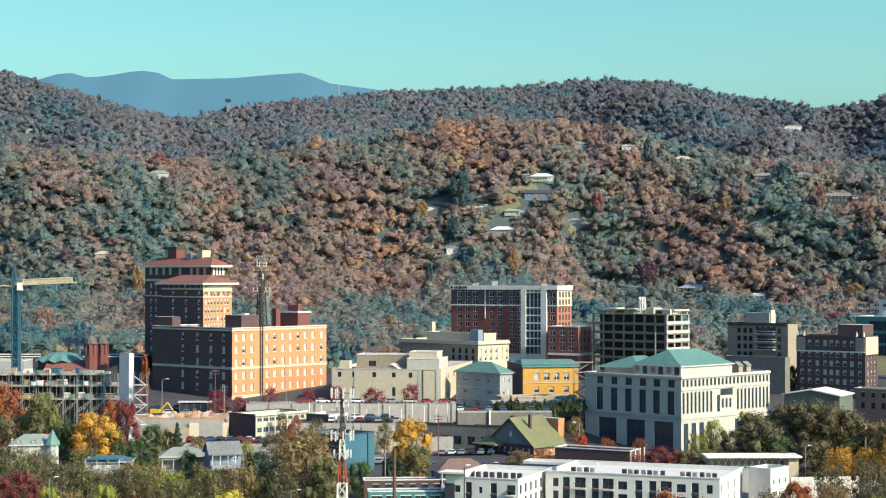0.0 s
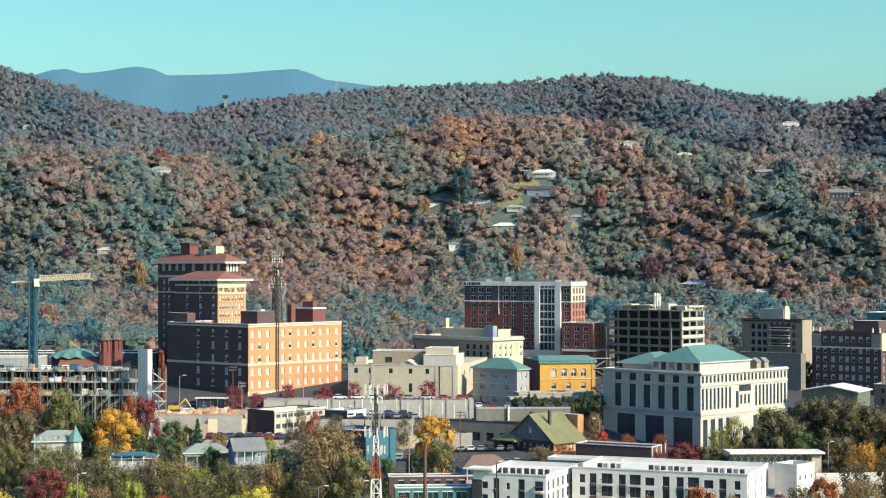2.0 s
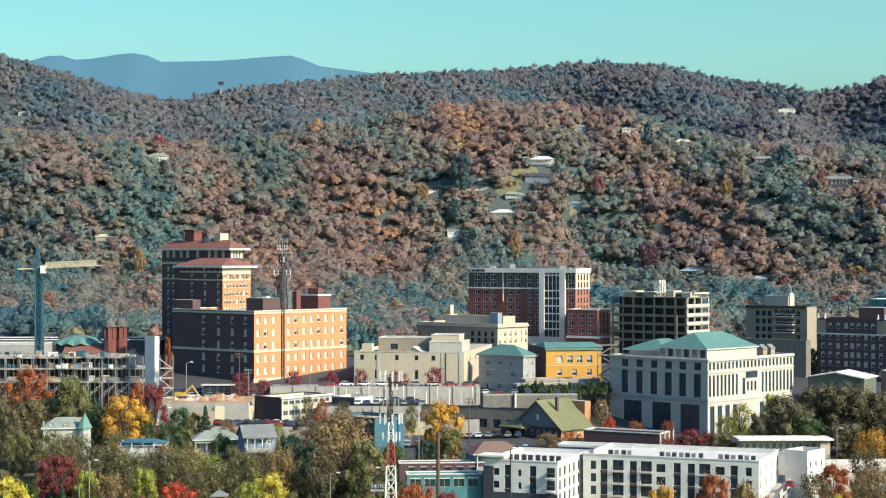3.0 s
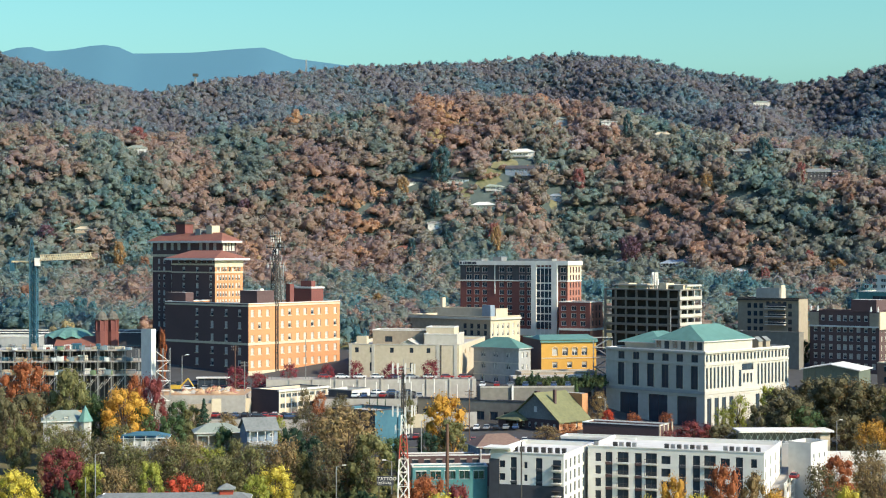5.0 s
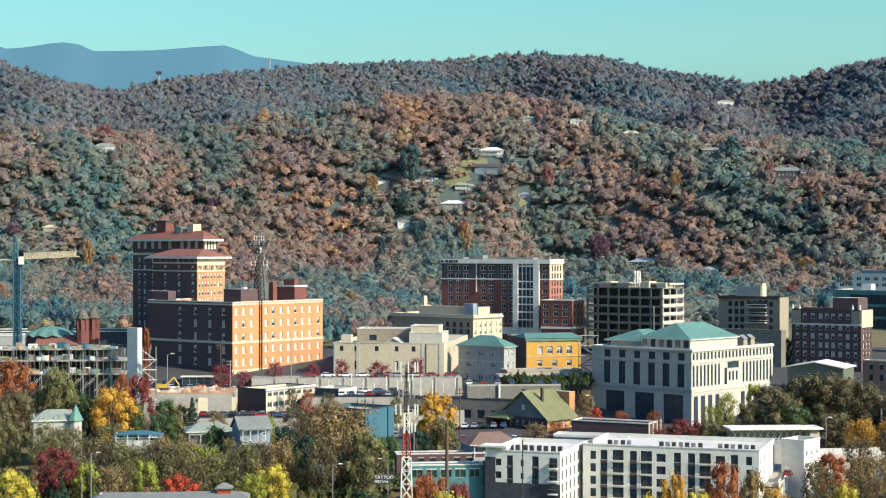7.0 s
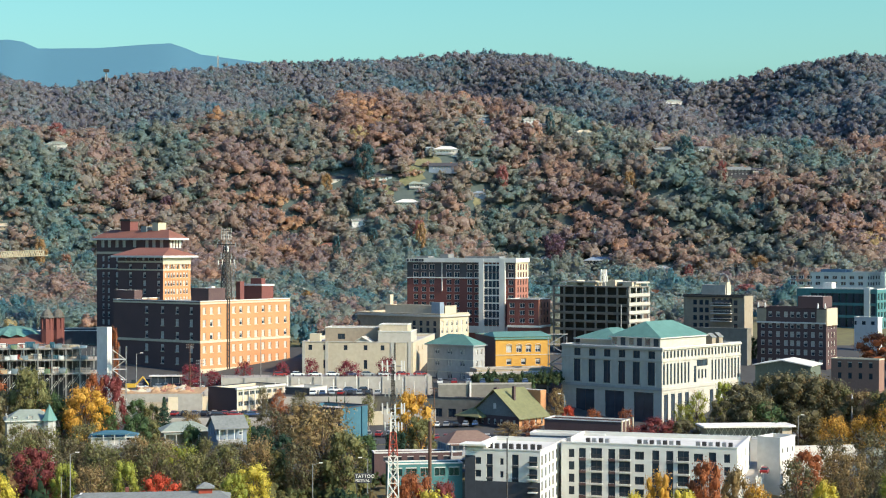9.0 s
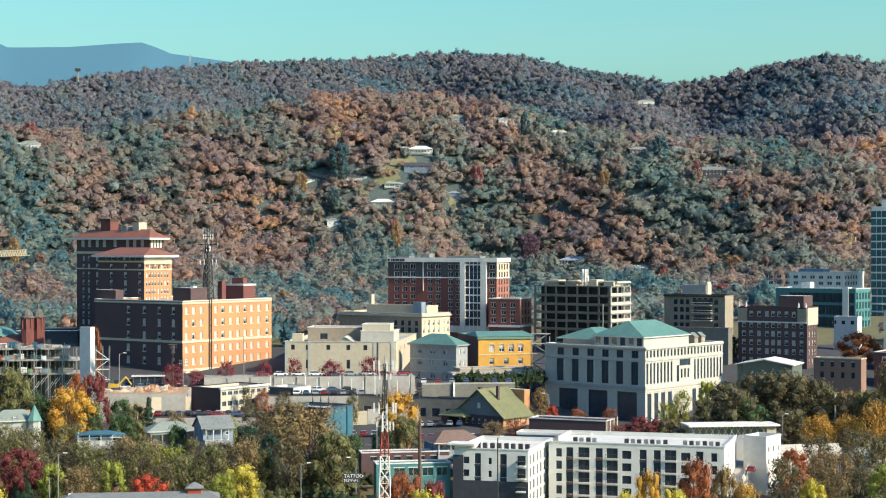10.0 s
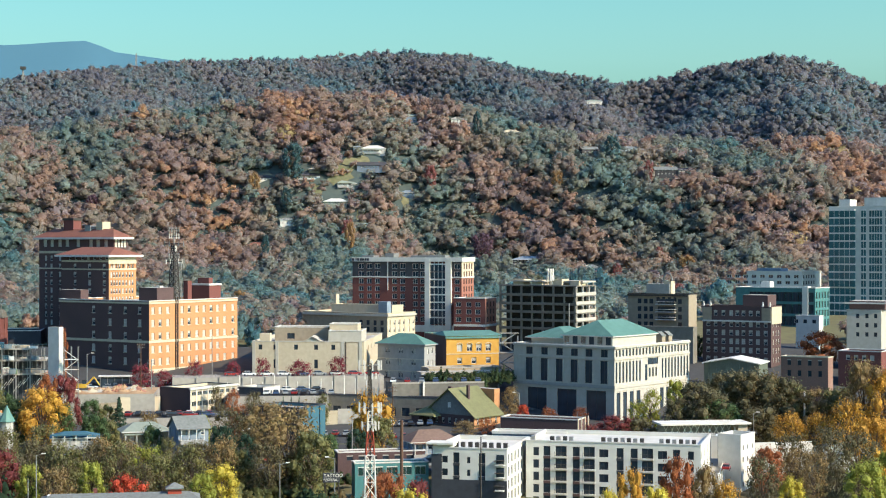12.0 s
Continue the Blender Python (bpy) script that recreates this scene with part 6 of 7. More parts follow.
# ---- houses ----
def house(label, x, y, turn, w, d, z0, h, rise, wall_m, roof_m, kind="hip", porch=0.0, chimney=None, name="house"):
    """A small house, w along its front, with windows, roof, and perhaps a porch and a chimney."""
    o = thing(name, label, "house", pose(x, y, 0, 0, 0, turn))
    zt = z0 + h
    rows = [z0 + 1.0] if h < 4.2 else [z0 + 1.0, z0 + 3.9]
    block(o, w, d, z0 - 3, zt, wall_m, [("R", spread(w * 0.18, w * 0.82, max(2, int(w / 3))), rows, 1.1, 1.6, "sash"), ("L", spread(d * 0.25, d * 0.75, 2), rows, 1.0, 1.6, "sash")], roof=None)
    g = Geo()
    if kind == "hip":
        g.hip(0, w, 0, d, zt, rise, roof_m, 0.6, 0.4, 0.25, OFFWHITE)
    else:
        g.gable(0, w, 0, d, zt, rise, roof_m, wall_m, 0.5)
    part("roof", g, o)
    if porch:
        solid(o, "porch_roof", 0, w * 0.8, -porch, 0, z0 + 2.6, z0 + 2.85, roof_m)
        for i in range(4):
            solid(o, "porch_post", 0.2 + i * w * 0.25, 0.38 + i * w * 0.25, -porch + 0.1, -porch + 0.28, z0 - 1, z0 + 2.6, OFFWHITE)
        solid(o, "porch_floor", 0, w * 0.8, -porch, 0, z0 - 1, z0, GREYW)
    if chimney:
        solid(o, "chimney", w * 0.75, w * 0.75 + 1.1, d * 0.45, d * 0.45 + 1.1, zt, zt + chimney, BRICK, "brick chimney")
    return o


house("white clapboard house with pale green hipped roof", -103.62, 445, 14, 11.68, 9, 25.96, 4.3, 2.4, CREAMHOUSE, PALEROOF, "hip", 0, 2.2)
tw = thing("turret", "small white turret with green pointed roof", "house", pose(-93.24, 447, 0))
g = Geo()
g.tube((0, 0, 18), (0, 0, 30.14), 1.6, 1.6, CREAMHOUSE, 8)
part("wall", g, tw)
g = Geo()
g.tube((0, 0, 30.14), (0, 0, 34.24), 2.1, 0.05, COPPER, 8)
part("roof", g, tw, "green pointed roof")
house("pale green hipped roof house", -63.35, 440, 12, 11.26, 8, 24.49, 3.4, 2.0, TANW, PALEROOF, "hip", 1.6)
house("blue-grey gabled bungalow with white trim", -49.31, 432, 20, 7.79, 8, 26.54, 2.8, 2.6, BLUEHOUSE, SHINGLE, "gable", 1.8)
house("bungalow with faded blue tin roof", -79.31, 425, 6, 10.87, 7, 26.21, 2.0, 1.2, CREAMHOUSE, BLUEWALL, "hip", 1.4)
house("brown hipped roof bungalow", 8.56, 428, 16, 12.63, 9, 22.78, 3.0, 2.6, BLUEHOUSE, mat("brown_shingle", (0.20, 0.13, 0.10), (0.14, 0.09, 0.07), 0.9, 1.5, 0.2, 0.3), "hip", 1.6)
house("sage hall with small gabled front", 107.58, 500, 10, 11.48, 8, 18, 7, 2.2, PALEROOF, COPPER, "gable")
house("pale house among the gold trees", 115.1, 430, 12, 13, 9, 17, 4.5, 2.2, CREAMHOUSE, PALEROOF, "hip")
house("low olive roofed shed by the road", 81.35, 352, 10, 24, 9, 12, 2.8, 1.0, TANW, SHINGLE, "gable")
# houses on the hill
LOOKS = (
    ("white villa high on the wooded hill", WHITE, SHINGLE, "hip"),
    ("low white house beside the hilltop villa", WHITE, FLATROOF, "hip"),
    ("pale blue gabled villa high on the hill", BLUEHOUSE, PALEROOF, "gable"),
    ("long white house in a clearing on the hill", WHITE, WHITEROOF, "hip"),
    ("pale blue annex in the hillside clearing", BLUEHOUSE, BLUEHOUSE, "hip"),
    ("dark blue-roofed house below the clearing", BLUEHOUSE, GREYCLAD_OR_SHADE, "gable"),
    ("dark roofed house with white gable by the hillside road", WHITE, GREYCLAD_OR_SHADE, "gable"),
    ("dark roofed house with white gable on the hill", WHITE, GREYCLAD_OR_SHADE, "gable"),
    ("small house with tan roof on the hill", TANW, CREAM, "hip"),
    ("pale terrace house below the clearing", CREAMHOUSE, PALEROOF, "hip"),
    ("pale long house with white flat roof on the hillside", PALEROOF, WHITEROOF, "hip"),
    ("white house low on the hillside", WHITE, SHINGLE, "hip"),
    ("orange roofed house on the hillside", TANW, TILE, "hip"),
    ("low tan roofed house near the hilltop", TANW, CREAM, "hip"),
    ("dark brown house among trees on the hill", GREYCLAD_OR_SHADE, SHINGLE, "gable"),
    ("grey roofed white house among trees on the hill", WHITE, SHINGLE, "hip"),
    ("cream house behind the grey roofed one", CREAM, TANW, "hip"),
    ("dark shingle house with white gable on the hill", GREYCLAD_OR_SHADE, SHINGLE, "gable"),
    ("dark shingle house with white bay on the hill", WHITE, GREYCLAD_OR_SHADE, "gable"),
    ("small white gabled house with blue roof", WHITE, BLUEHOUSE, "gable"),
    ("cream villa with white porch posts on the hill", WHITE, PALEROOF, "hip"),
    ("dark house in the shade of the hill", GREYCLAD_OR_SHADE, SHINGLE, "hip"),
    ("dark roofed house among rust trees", GREYCLAD_OR_SHADE, SHINGLE, "gable"),
    ("low tan roofed house at the hill foot", TANW, CREAM, "hip"),
    ("long low house with blue-grey roof at the hill foot", GREYCLAD_OR_SHADE, BLUEHOUSE, "hip"),
    ("cream flat house at the hill foot", CREAM, FLATROOF, "hip"),
    ("small white shelter at the hill foot", WHITE, WHITEROOF, "hip"),
    ("low cream roofed house in the valley", CREAMHOUSE, CREAM, "hip"),
    ("small white gabled house on the slope", WHITE, PALEROOF, "gable"),
    ("blue-grey house in a dark ravine", BLUEHOUSE, BLUEHOUSE, "hip"),
    ("pale villa on the far wooded ridge", WHITE, PALEROOF, "hip"),
    ("white gabled house far along the hill", WHITE, SHINGLE, "gable"),
    ("pale flat house at the ridge end", WHITE, WHITEROOF, "hip"),
)
for k, ((x, y, w, h), (lab, wm, rm_, roof_kind)) in enumerate(zip(HILL_HOUSES, LOOKS)):
    deep = min(10.0, w * 0.8)
    house(lab, x - w / 2, y, (k * 37) % 26 - 13, w, deep, ground_z(x, y) + 1.0, h, min(2.6, w * 0.16), wm, rm_, roof_kind, porch=1.8 if k % 3 == 0 else 0.0, chimney=3.2 if k % 4 == 1 else None, name="hill_house")


# radio masts on the far ridge
for lab, x, y, z0, z1 in (("slim radio mast on the far ridge", -242.2, 2875, 370, 390.4), ("squat lookout mast on the far ridge", -397.8, 2677, 330, 346.7)):
    o = thing("ridge_mast", lab, "radio mast", pose(x, y, 0))
    lattice(o, "mast", 0, 0, z0 - 20, z1, 2.0, 1.2, (STEEL,), 5, 0.4)
    if "squat" in lab:
        solid(o, "platform", -4, 4, -4, 4, z1 - 4, z1, DARKSTEEL)


# ---- cars ----
def car(paint, lab):
    o = thing("parked_car", lab, "car", Matrix.Identity(4), "parked cars")
    g = Geo()
    prof = [(-2.2, 0.35), (2.2, 0.35), (2.25, 0.75), (1.2, 0.92), (-2.1, 0.98), (-2.25, 0.8)]
    for y in (-0.88, 0.88):
        g.face([(x, y, z) for x, z in (prof if y < 0 else prof[::-1])], paint)
    for a, b in zip(prof, prof[1:] + prof[:1]):
        g.face([(a[0], -0.88, a[1]), (a[0], 0.88, a[1]), (b[0], 0.88, b[1]), (b[0], -0.88, b[1])], paint)
    part("body", g, o)
    g = Geo()
    lo, hi = [(-2.0, 0.97), (1.15, 0.92)], [(-1.5, 1.45), (0.35, 1.45)]
    for y, t in ((-0.84, -0.68), (0.84, 0.68)):
        g.face([(lo[0][0], y, lo[0][1]), (lo[1][0], y, lo[1][1]), (hi[1][0], t, hi[1][1]), (hi[0][0], t, hi[0][1])], GLASS)
    for i in (0, 1):
        g.face([(lo[i][0], -0.84, lo[i][1]), (lo[i][0], 0.84, lo[i][1]), (hi[i][0], 0.68, hi[i][1]), (hi[i][0], -0.68, hi[i][1])], GLASS)
    part("cabin_glass", g, o, "dark glass")
    g = Geo()
    g.box(-1.5, 0.35, -0.68, 0.68, 1.45, 1.5, paint)
    part("roof", g, o)
    for x in (-1.4, 1.4):
        for y in (-0.85, 0.85):
            g = Geo()
            g.tube((x, y - 0.1, 0.33), (x, y + 0.1, 0.33), 0.33, 0.33, CHAR, 10)
            part("wheel", g, o)
    return o


PAINTS = [("white parked car", mat("white_car_paint", (0.75, 0.75, 0.73), None, 0.3, 1, 0.3, 0)), ("silver parked car", mat("silver_car_paint", (0.42, 0.43, 0.44), None, 0.3, 1, 0.3, 0, 0.4)),
          ("black parked car", mat("black_car_paint", (0.03, 0.03, 0.035), None, 0.25, 1, 0.3, 0)), ("dark red parked car", mat("red_car_paint", (0.30, 0.03, 0.03), None, 0.3, 1, 0.3, 0)), ("blue parked car", mat("blue_car_paint", (0.05, 0.09, 0.18), None, 0.3, 1, 0.3, 0))]
MODELS = []
rnd = random.Random(12)


def park(x, y, turn, k, lift=0.0):
    m = pose(x, y, ground_z(x, y) + 0.08 + lift, 0, 0, turn)
    while len(MODELS) <= k:
        MODELS.append(None)
    if MODELS[k] is None:
        MODELS[k] = car(PAINTS[k][1], PAINTS[k][0] + " on the asphalt")
        MODELS[k].matrix_basis = m
    else:
        copy_thing(MODELS[k], m)


def lot(name, label, x0, x1, y0, y1, m=None):
    xs, ys = np.linspace(x0, x1, max(3, int((x1 - x0) / 6))), np.linspace(y0, y1, max(3, int((y1 - y0) / 3)))
    sheet(name, xs, ys, lambda a, b: hills(a, b) + 0.1, m or ASPHALT, label, "road")


lot("road_town", "grey asphalt streets and lots of the town", -170, 190, 476, 640)
lot("pavement_church", "asphalt lot beside the church", -30, 60, 440, 474)
lot("road_lane", "narrow asphalt lane past the bungalows", -62, -30, 425, 474)
DIRT = mat("sandy_soil", (0.46, 0.30, 0.17), (0.28, 0.17, 0.09), 0.95, 0.8, 0.1, 0.4)
PAVE = mat("pale_pavement", (0.40, 0.37, 0.32), (0.28, 0.26, 0.22), 0.9, 0.5, 0.06, 0.2)
def terrace(name, label, x0, x1, y0, y1, top, m):
    """A level terrace held by a concrete wall."""
    g = Geo()
    g.box(x0, x1, y0, y1, 14, top, CONC)
    g.box(x0 + 0.3, x1 - 0.3, y0 + 0.3, y1 - 0.3, top, top + 0.05, m)
    tagged(new(name, g.mesh(name)), label, "terrace", "", "structure")


terrace("pavement_yard", "sandy building yard held by a wall", -89.84, -61.06, 524.5, 548.5, 30.2, DIRT)
terrace("pavement_deck", "asphalt parking deck below the street wall", -39.3, -8.95, 522, 545.4, 29.4, ASPHALT)
terrace("pavement_lot", "asphalt parking terrace before the low office", -68.91, -37.47, 499, 519, 25.4, ASPHALT)
lot("pavement_street", "pale street pavement before the brick block", -88.89, 12.12, 549, 558, PAVE)
lot("pavement_office", "pale forecourt of the low office", -36.73, -10.5, 500, 516, PAVE)
heap_rng = random.Random(3)
yard = thing("soil_heap", "heaps of orange soil and broken concrete", "soil heap", Matrix.Identity(4))
for i in range(70):
    hx1, hy1 = heap_rng.uniform(-86.33, -64.75), heap_rng.uniform(528, 545)
    g = Geo()
    zg, hr, hh = 30.3, heap_rng.uniform(0.7, 2.6), heap_rng.uniform(0.4, 1.5)
    rings = [[(hx1 + hr * q * math.cos(a * 0.7) * heap_rng.uniform(0.8, 1.15), hy1 + hr * q * math.sin(a * 0.7) * heap_rng.uniform(0.8, 1.15), zg + hh * (1 - q) * heap_rng.uniform(0.55, 1.25)) for a in range(9)] for q in (1.0, 0.6, 0.15)]
    for r0, r1 in zip(rings, rings[1:]):
        for a in range(9):
            g.face([r0[a], r0[(a + 1) % 9], r1[(a + 1) % 9], r1[a]], (DIRT, DIRT, CONC, BRICK_LIT_ROSE, CREAM)[i % 5])
    part("mound", g, yard)
dg = thing("excavator", "yellow excavator in the building yard", "excavator", pose(-83.68, 536, 30.3))
EXC = mat("machine_yellow", (0.55, 0.36, 0.05), None, 0.5, 1, 0.3, 0.1)
for y in (-1.1, 0.6):
    solid(dg, "track", -2, 2, y, y + 0.5, 0, 0.9, CHAR)
solid(dg, "body", -1.8, 1.2, -1.2, 1.2, 1.0, 2.2, EXC, "yellow body")
solid(dg, "cab", 0, 1.2, -1.1, 0, 2.2, 3.3, GLASS)
g = Geo()
g.tube((1.2, 0.5, 1.8), (3.4, 0.5, 4.2), 0.3, 0.25, EXC, 6)
g.tube((3.4, 0.5, 4.2), (5.2, 0.5, 1.6), 0.25, 0.2, EXC, 6)
part("boom", g, dg)
for i in range(9):
    park(-67.31 + i * 2.9, 505, 84 + (i % 3) * 4, rnd.randrange(5), 25.45 - ground_z(0, 505))
for i in range(5):
    park(-54.28 + i * 4.8, 501.5, 3, rnd.randrange(5), 25.45 - ground_z(0, 501.5))
for i in range(8):
    park(-27.53 + i * 2.8, 526.5, 84 + (i % 3) * 4, rnd.randrange(5), 29.45 - ground_z(0, 526.5))
for i in range(6):
    park(-35.11 + i * 4.7, 538, 3, rnd.randrange(5), 29.45 - ground_z(0, 538))
for i in range(9):
    park(-38.74 + i * 5.6, 552, 3, rnd.randrange(5), 33.28 - ground_z(0, 552))
for i in range(7):
    park(11.52 + i * 4.4, 533, 86, rnd.randrange(5), 32.23 - ground_z(0, 533))
for i in range(8):
    park(-36.73 + i * 3.2, 503, 80, rnd.randrange(5), 0.4)
for i in range(8):
    park(2.25 + i * 2.9, 486, 86 + (i % 3) * 3, rnd.randrange(5))
for i in range(7):
    park(-42.85 + i * 3.1, 448 + i, 40, rnd.randrange(5))
for i in range(9):
    park(-22.42 + i * 4.8, 540 - (i % 2) * 2, 5, rnd.randrange(5), 0.3)
for i in range(6):
    park(10.9 + i * 5.4, 543, 4, rnd.randrange(5), 1.0)
for i in range(5):
    park(-83.25 + i * 6.0, 556, 3, rnd.randrange(5))
for i in range(6):
    park(-54.86 + i * 5.0, 431, 8, rnd.randrange(5))
park(82.49, 405, 70, 3, 6.5)
for i in range(6):
    park(6.5 + i * 2.9, 511 + i * 0.3, 84, (1, 0, 1, 2, 1, 4)[i], 0.3)
for i in range(5):
    park(-14.0 + i * 3.0, 492, 82 + (i % 2) * 5, (0, 1, 3, 1, 2)[i], 0.3)
for i in range(7):
    park(-96.0 + i * 7.3, 562 - (i % 2) * 3, 4, (i * 2) % 5, 0.3)
ks = thing("street_kiosk", "dark low shelter with glass front beside the brick block", "shelter", pose(-80.5, 558, 0))
kz = ground_z(-80.5, 558)
solid(ks, "back_wall", 0, 9.5, 2.6, 2.9, kz - 0.3, kz + 3.4, CHAR)
solid(ks, "roof", -0.5, 10, -0.4, 3.2, kz + 3.4, kz + 3.75, OFFWHITE, "thin pale roof")
for i in range(5):
    solid(ks, "post", i * 2.3, i * 2.3 + 0.16, 0, 0.16, kz - 0.3, kz + 3.4, STEEL)
solid(ks, "glazing", 0.2, 9.2, 0.05, 0.1, kz + 0.4, kz + 2.8, GLASS)

for i in range(14):
    pole("lamp_post", "short white post along the parking lots", "post", -39.53 + i * 3.6, 536 + (i * 7) % 5, 32.5 + (i * 5) % 3, 0.16, WHITESTEEL)
lw = thing("low_wall", "low tan concrete wall between the parking lots", "wall", corner_pose(-24.32, 515, 4))
solid(lw, "wall", 0, 18, 0, 0.4, 18, 25.4, CREAM)
solid(lw, "wall", 18.2, 34, 1, 1.4, 18, 25.8, CONC)

# ---- trees ----
LEAF = {}
for nm, a, b in (("rust", (0.439, 0.146, 0.052), (0.234, 0.080, 0.036)), ("maroon", (0.264, 0.061, 0.055), (0.139, 0.038, 0.038)), ("gold", (0.620, 0.380, 0.052), (0.439, 0.220, 0.044)),
                 ("yellow", (0.620, 0.527, 0.073), (0.410, 0.322, 0.052)), ("olive", (0.220, 0.205, 0.073), (0.125, 0.125, 0.052)), ("brown", (0.360, 0.252, 0.108), (0.204, 0.144, 0.066)),
                 ("green", (0.095, 0.146, 0.052), (0.052, 0.088, 0.036)), ("pine", (0.044, 0.088, 0.052), (0.026, 0.053, 0.032)), ("crimson", (0.324, 0.054, 0.072), (0.180, 0.036, 0.048)), ("scarlet", (0.614, 0.102, 0.044), (0.366, 0.059, 0.032)), ("lime", (0.352, 0.366, 0.059), (0.205, 0.220, 0.044)), ("umber", (0.180, 0.150, 0.072), (0.102, 0.094, 0.048))):
    LEAF[nm] = mat(nm + "_leaves", a, b, 0.75, 1.3, 0.35, 0, 0, 0.35)
    let_light_through(LEAF[nm], 0.35)
# leaves for the far slope, paled and blued to carry the haze
for nm, a, b in (("hazed_gold", (0.46, 0.30, 0.13), (0.34, 0.22, 0.12)), ("hazed_red", (0.40, 0.16, 0.14), (0.28, 0.12, 0.12)), ("hazed_rust", (0.38, 0.21, 0.13), (0.27, 0.16, 0.12)),
                 ("hazed_plum", (0.21, 0.12, 0.15), (0.16, 0.10, 0.13)), ("hazed_pine", (0.075, 0.15, 0.155), (0.055, 0.11, 0.12)), ("hazed_olive", (0.21, 0.22, 0.14), (0.15, 0.17, 0.12))):
    LEAF[nm] = mat(nm + "_leaves", a, b, 0.75, 1.3, 0.35, 0, 0, 0.25)
    let_light_through(LEAF[nm], 0.5)
SHAPES, TREE_MESH = {}, {}


def tree_shape(kind, seed):
    """Numbers of one tree 1 m high: limbs and leaf quads."""
    r = random.Random(seed)
    limbs, leaves, cores = [], [], []
    if kind == "conifer":
        limbs.append(((0, 0, 0), (0, 0, 0.97), 0.022, 0.004))
        for i in range(1500):
            h = 0.08 + 0.9 * r.random() ** 1.25
            rad = (1 - h) * 0.42 * (0.75 + 0.25 * math.cos(h * 60)) * r.uniform(0.4, 1.0)
            a = r.uniform(0, 6.283)
            leaves.append((Vector((rad * math.cos(a), rad * math.sin(a), h - rad * 0.25)), Vector((math.cos(a), math.sin(a), 0.6)), r.uniform(0.018, 0.034)))
        return limbs, leaves, cores
    fork = 0.14 if kind != "sparse" else 0.2
    limbs.append(((0, 0, 0), (0, 0, fork), 0.022, 0.017))
    limbs.append(((0, 0, fork), (r.uniform(-0.03, 0.03), r.uniform(-0.03, 0.03), 0.82), 0.02, 0.004))
    clumps = []
    count = {"round": 22, "broad": 26, "sparse": 20, "tall": 20}[kind]
    for i in range(count):
        a = i * 2.4 + r.uniform(-0.4, 0.4)
        h = 0.16 + 0.74 * ((i + 0.5) / count)
        q = (h - 0.1) / 0.9
        wide = {"round": 0.40, "broad": 0.46, "sparse": 0.38, "tall": 0.34}[kind] * math.sqrt(max(0.03, 1 - (2 * q - 0.85) ** 2 * 0.85))
        rad = wide * r.uniform(0.45, 0.88)
        clumps.append((Vector((rad * math.cos(a), rad * math.sin(a), h)), r.uniform(0.09, 0.17)))
        zf = fork + (h - fork) * r.uniform(0.2, 0.45)
        limbs.append(((0, 0, zf), tuple(clumps[-1][0]), 0.010, 0.003))
    clumps.append((Vector((0, 0, 0.86)), 0.14))
    per = {"round": 135, "broad": 135, "sparse": 115, "tall": 135}[kind]
    for c, s in clumps:
        cores.append((c, s * (0.62 if kind != "sparse" else 0.35)))
        for i in range(per):
            d = Vector((r.gauss(0, 1), r.gauss(0, 1), r.gauss(0, 0.8))).normalized()
            leaves.append((c + d * s * r.uniform(0.55, 1.12), (d + Vector((0, 0, 0.35))).normalized(), r.uniform(0.012, 0.024)))
        if kind == "sparse":
            for i in range(8):
                d = Vector((r.gauss(0, 1), r.gauss(0, 1), r.gauss(0.6, 0.6))).normalized()
                limbs.append((tuple(c), tuple(c + d * s * 1.2), 0.003, 0.001))
    return limbs, leaves, cores


def tree_meshes(kind, colour, seed):
    key = (kind, colour, seed)
    if key in TREE_MESH:
        return TREE_MESH[key]
    if (kind, seed) not in SHAPES:
        SHAPES[kind, seed] = tree_shape(kind, seed)
    limbs, leaves, cores = SHAPES[kind, seed]
    t, c = Geo(), Geo()
    for p, q, r0, r1 in limbs:
        t.tube(p, q, r0, r1, BARK, 5)
    r = random.Random(seed + 7)
    for p, nrm, s in leaves:
        nn = (nrm + Vector((r.gauss(0, 0.45), r.gauss(0, 0.45), r.gauss(0, 0.45)))).normalized()
        a = nn.orthogonal().normalized()
        a = Matrix.Rotation(r.uniform(0, 6.28), 3, nn) @ a
        b = nn.cross(a)
        c.face([p + a * s, p + b * s * 0.9, p - (a + b) * s * 0.62 + nn * s * 0.3], LEAF[colour])
    ball, ball_faces = ico(1)
    for p, s in cores:
        turned = ball @ np.array(Euler((r.uniform(0, 6), r.uniform(0, 6), 0)).to_matrix())
        knots = [p + Vector(q) * s * r.uniform(0.75, 1.15) for q in turned]
        for q in ball_faces:
            c.face([knots[i] for i in q], LEAF[colour])
    TREE_MESH[key] = (t.mesh("trunk"), c.mesh("crown"))
    return TREE_MESH[key]


TREE_WIDTH = {"round": 0.9, "broad": 1.05, "sparse": 0.9, "tall": 0.76, "conifer": 0.72}
COUNT = [0]


def tree(colour, kind, x, y, top, width, label, name="tree"):
    """One tree on the ground at x, y, up to height top, its crown that wide."""
    COUNT[0] += 1
    z = ground_z(x, y)
    h = max(1.5, top - z)
    trunk, crown = tree_meshes(kind, colour, COUNT[0] % 3)
    s = width / TREE_WIDTH[kind]
    o = thing(name, label, "tree", Matrix.LocRotScale((x, y, z - 0.2), Euler((0, 0, COUNT[0] * 1.7)), (s, s, h)))
    part("trunk", trunk, o)
    part("crown", crown, o)
    return o


tree("rust", "broad", -123.23, 505, 42.87, 17.39, "broad rust-red tree before the building site")
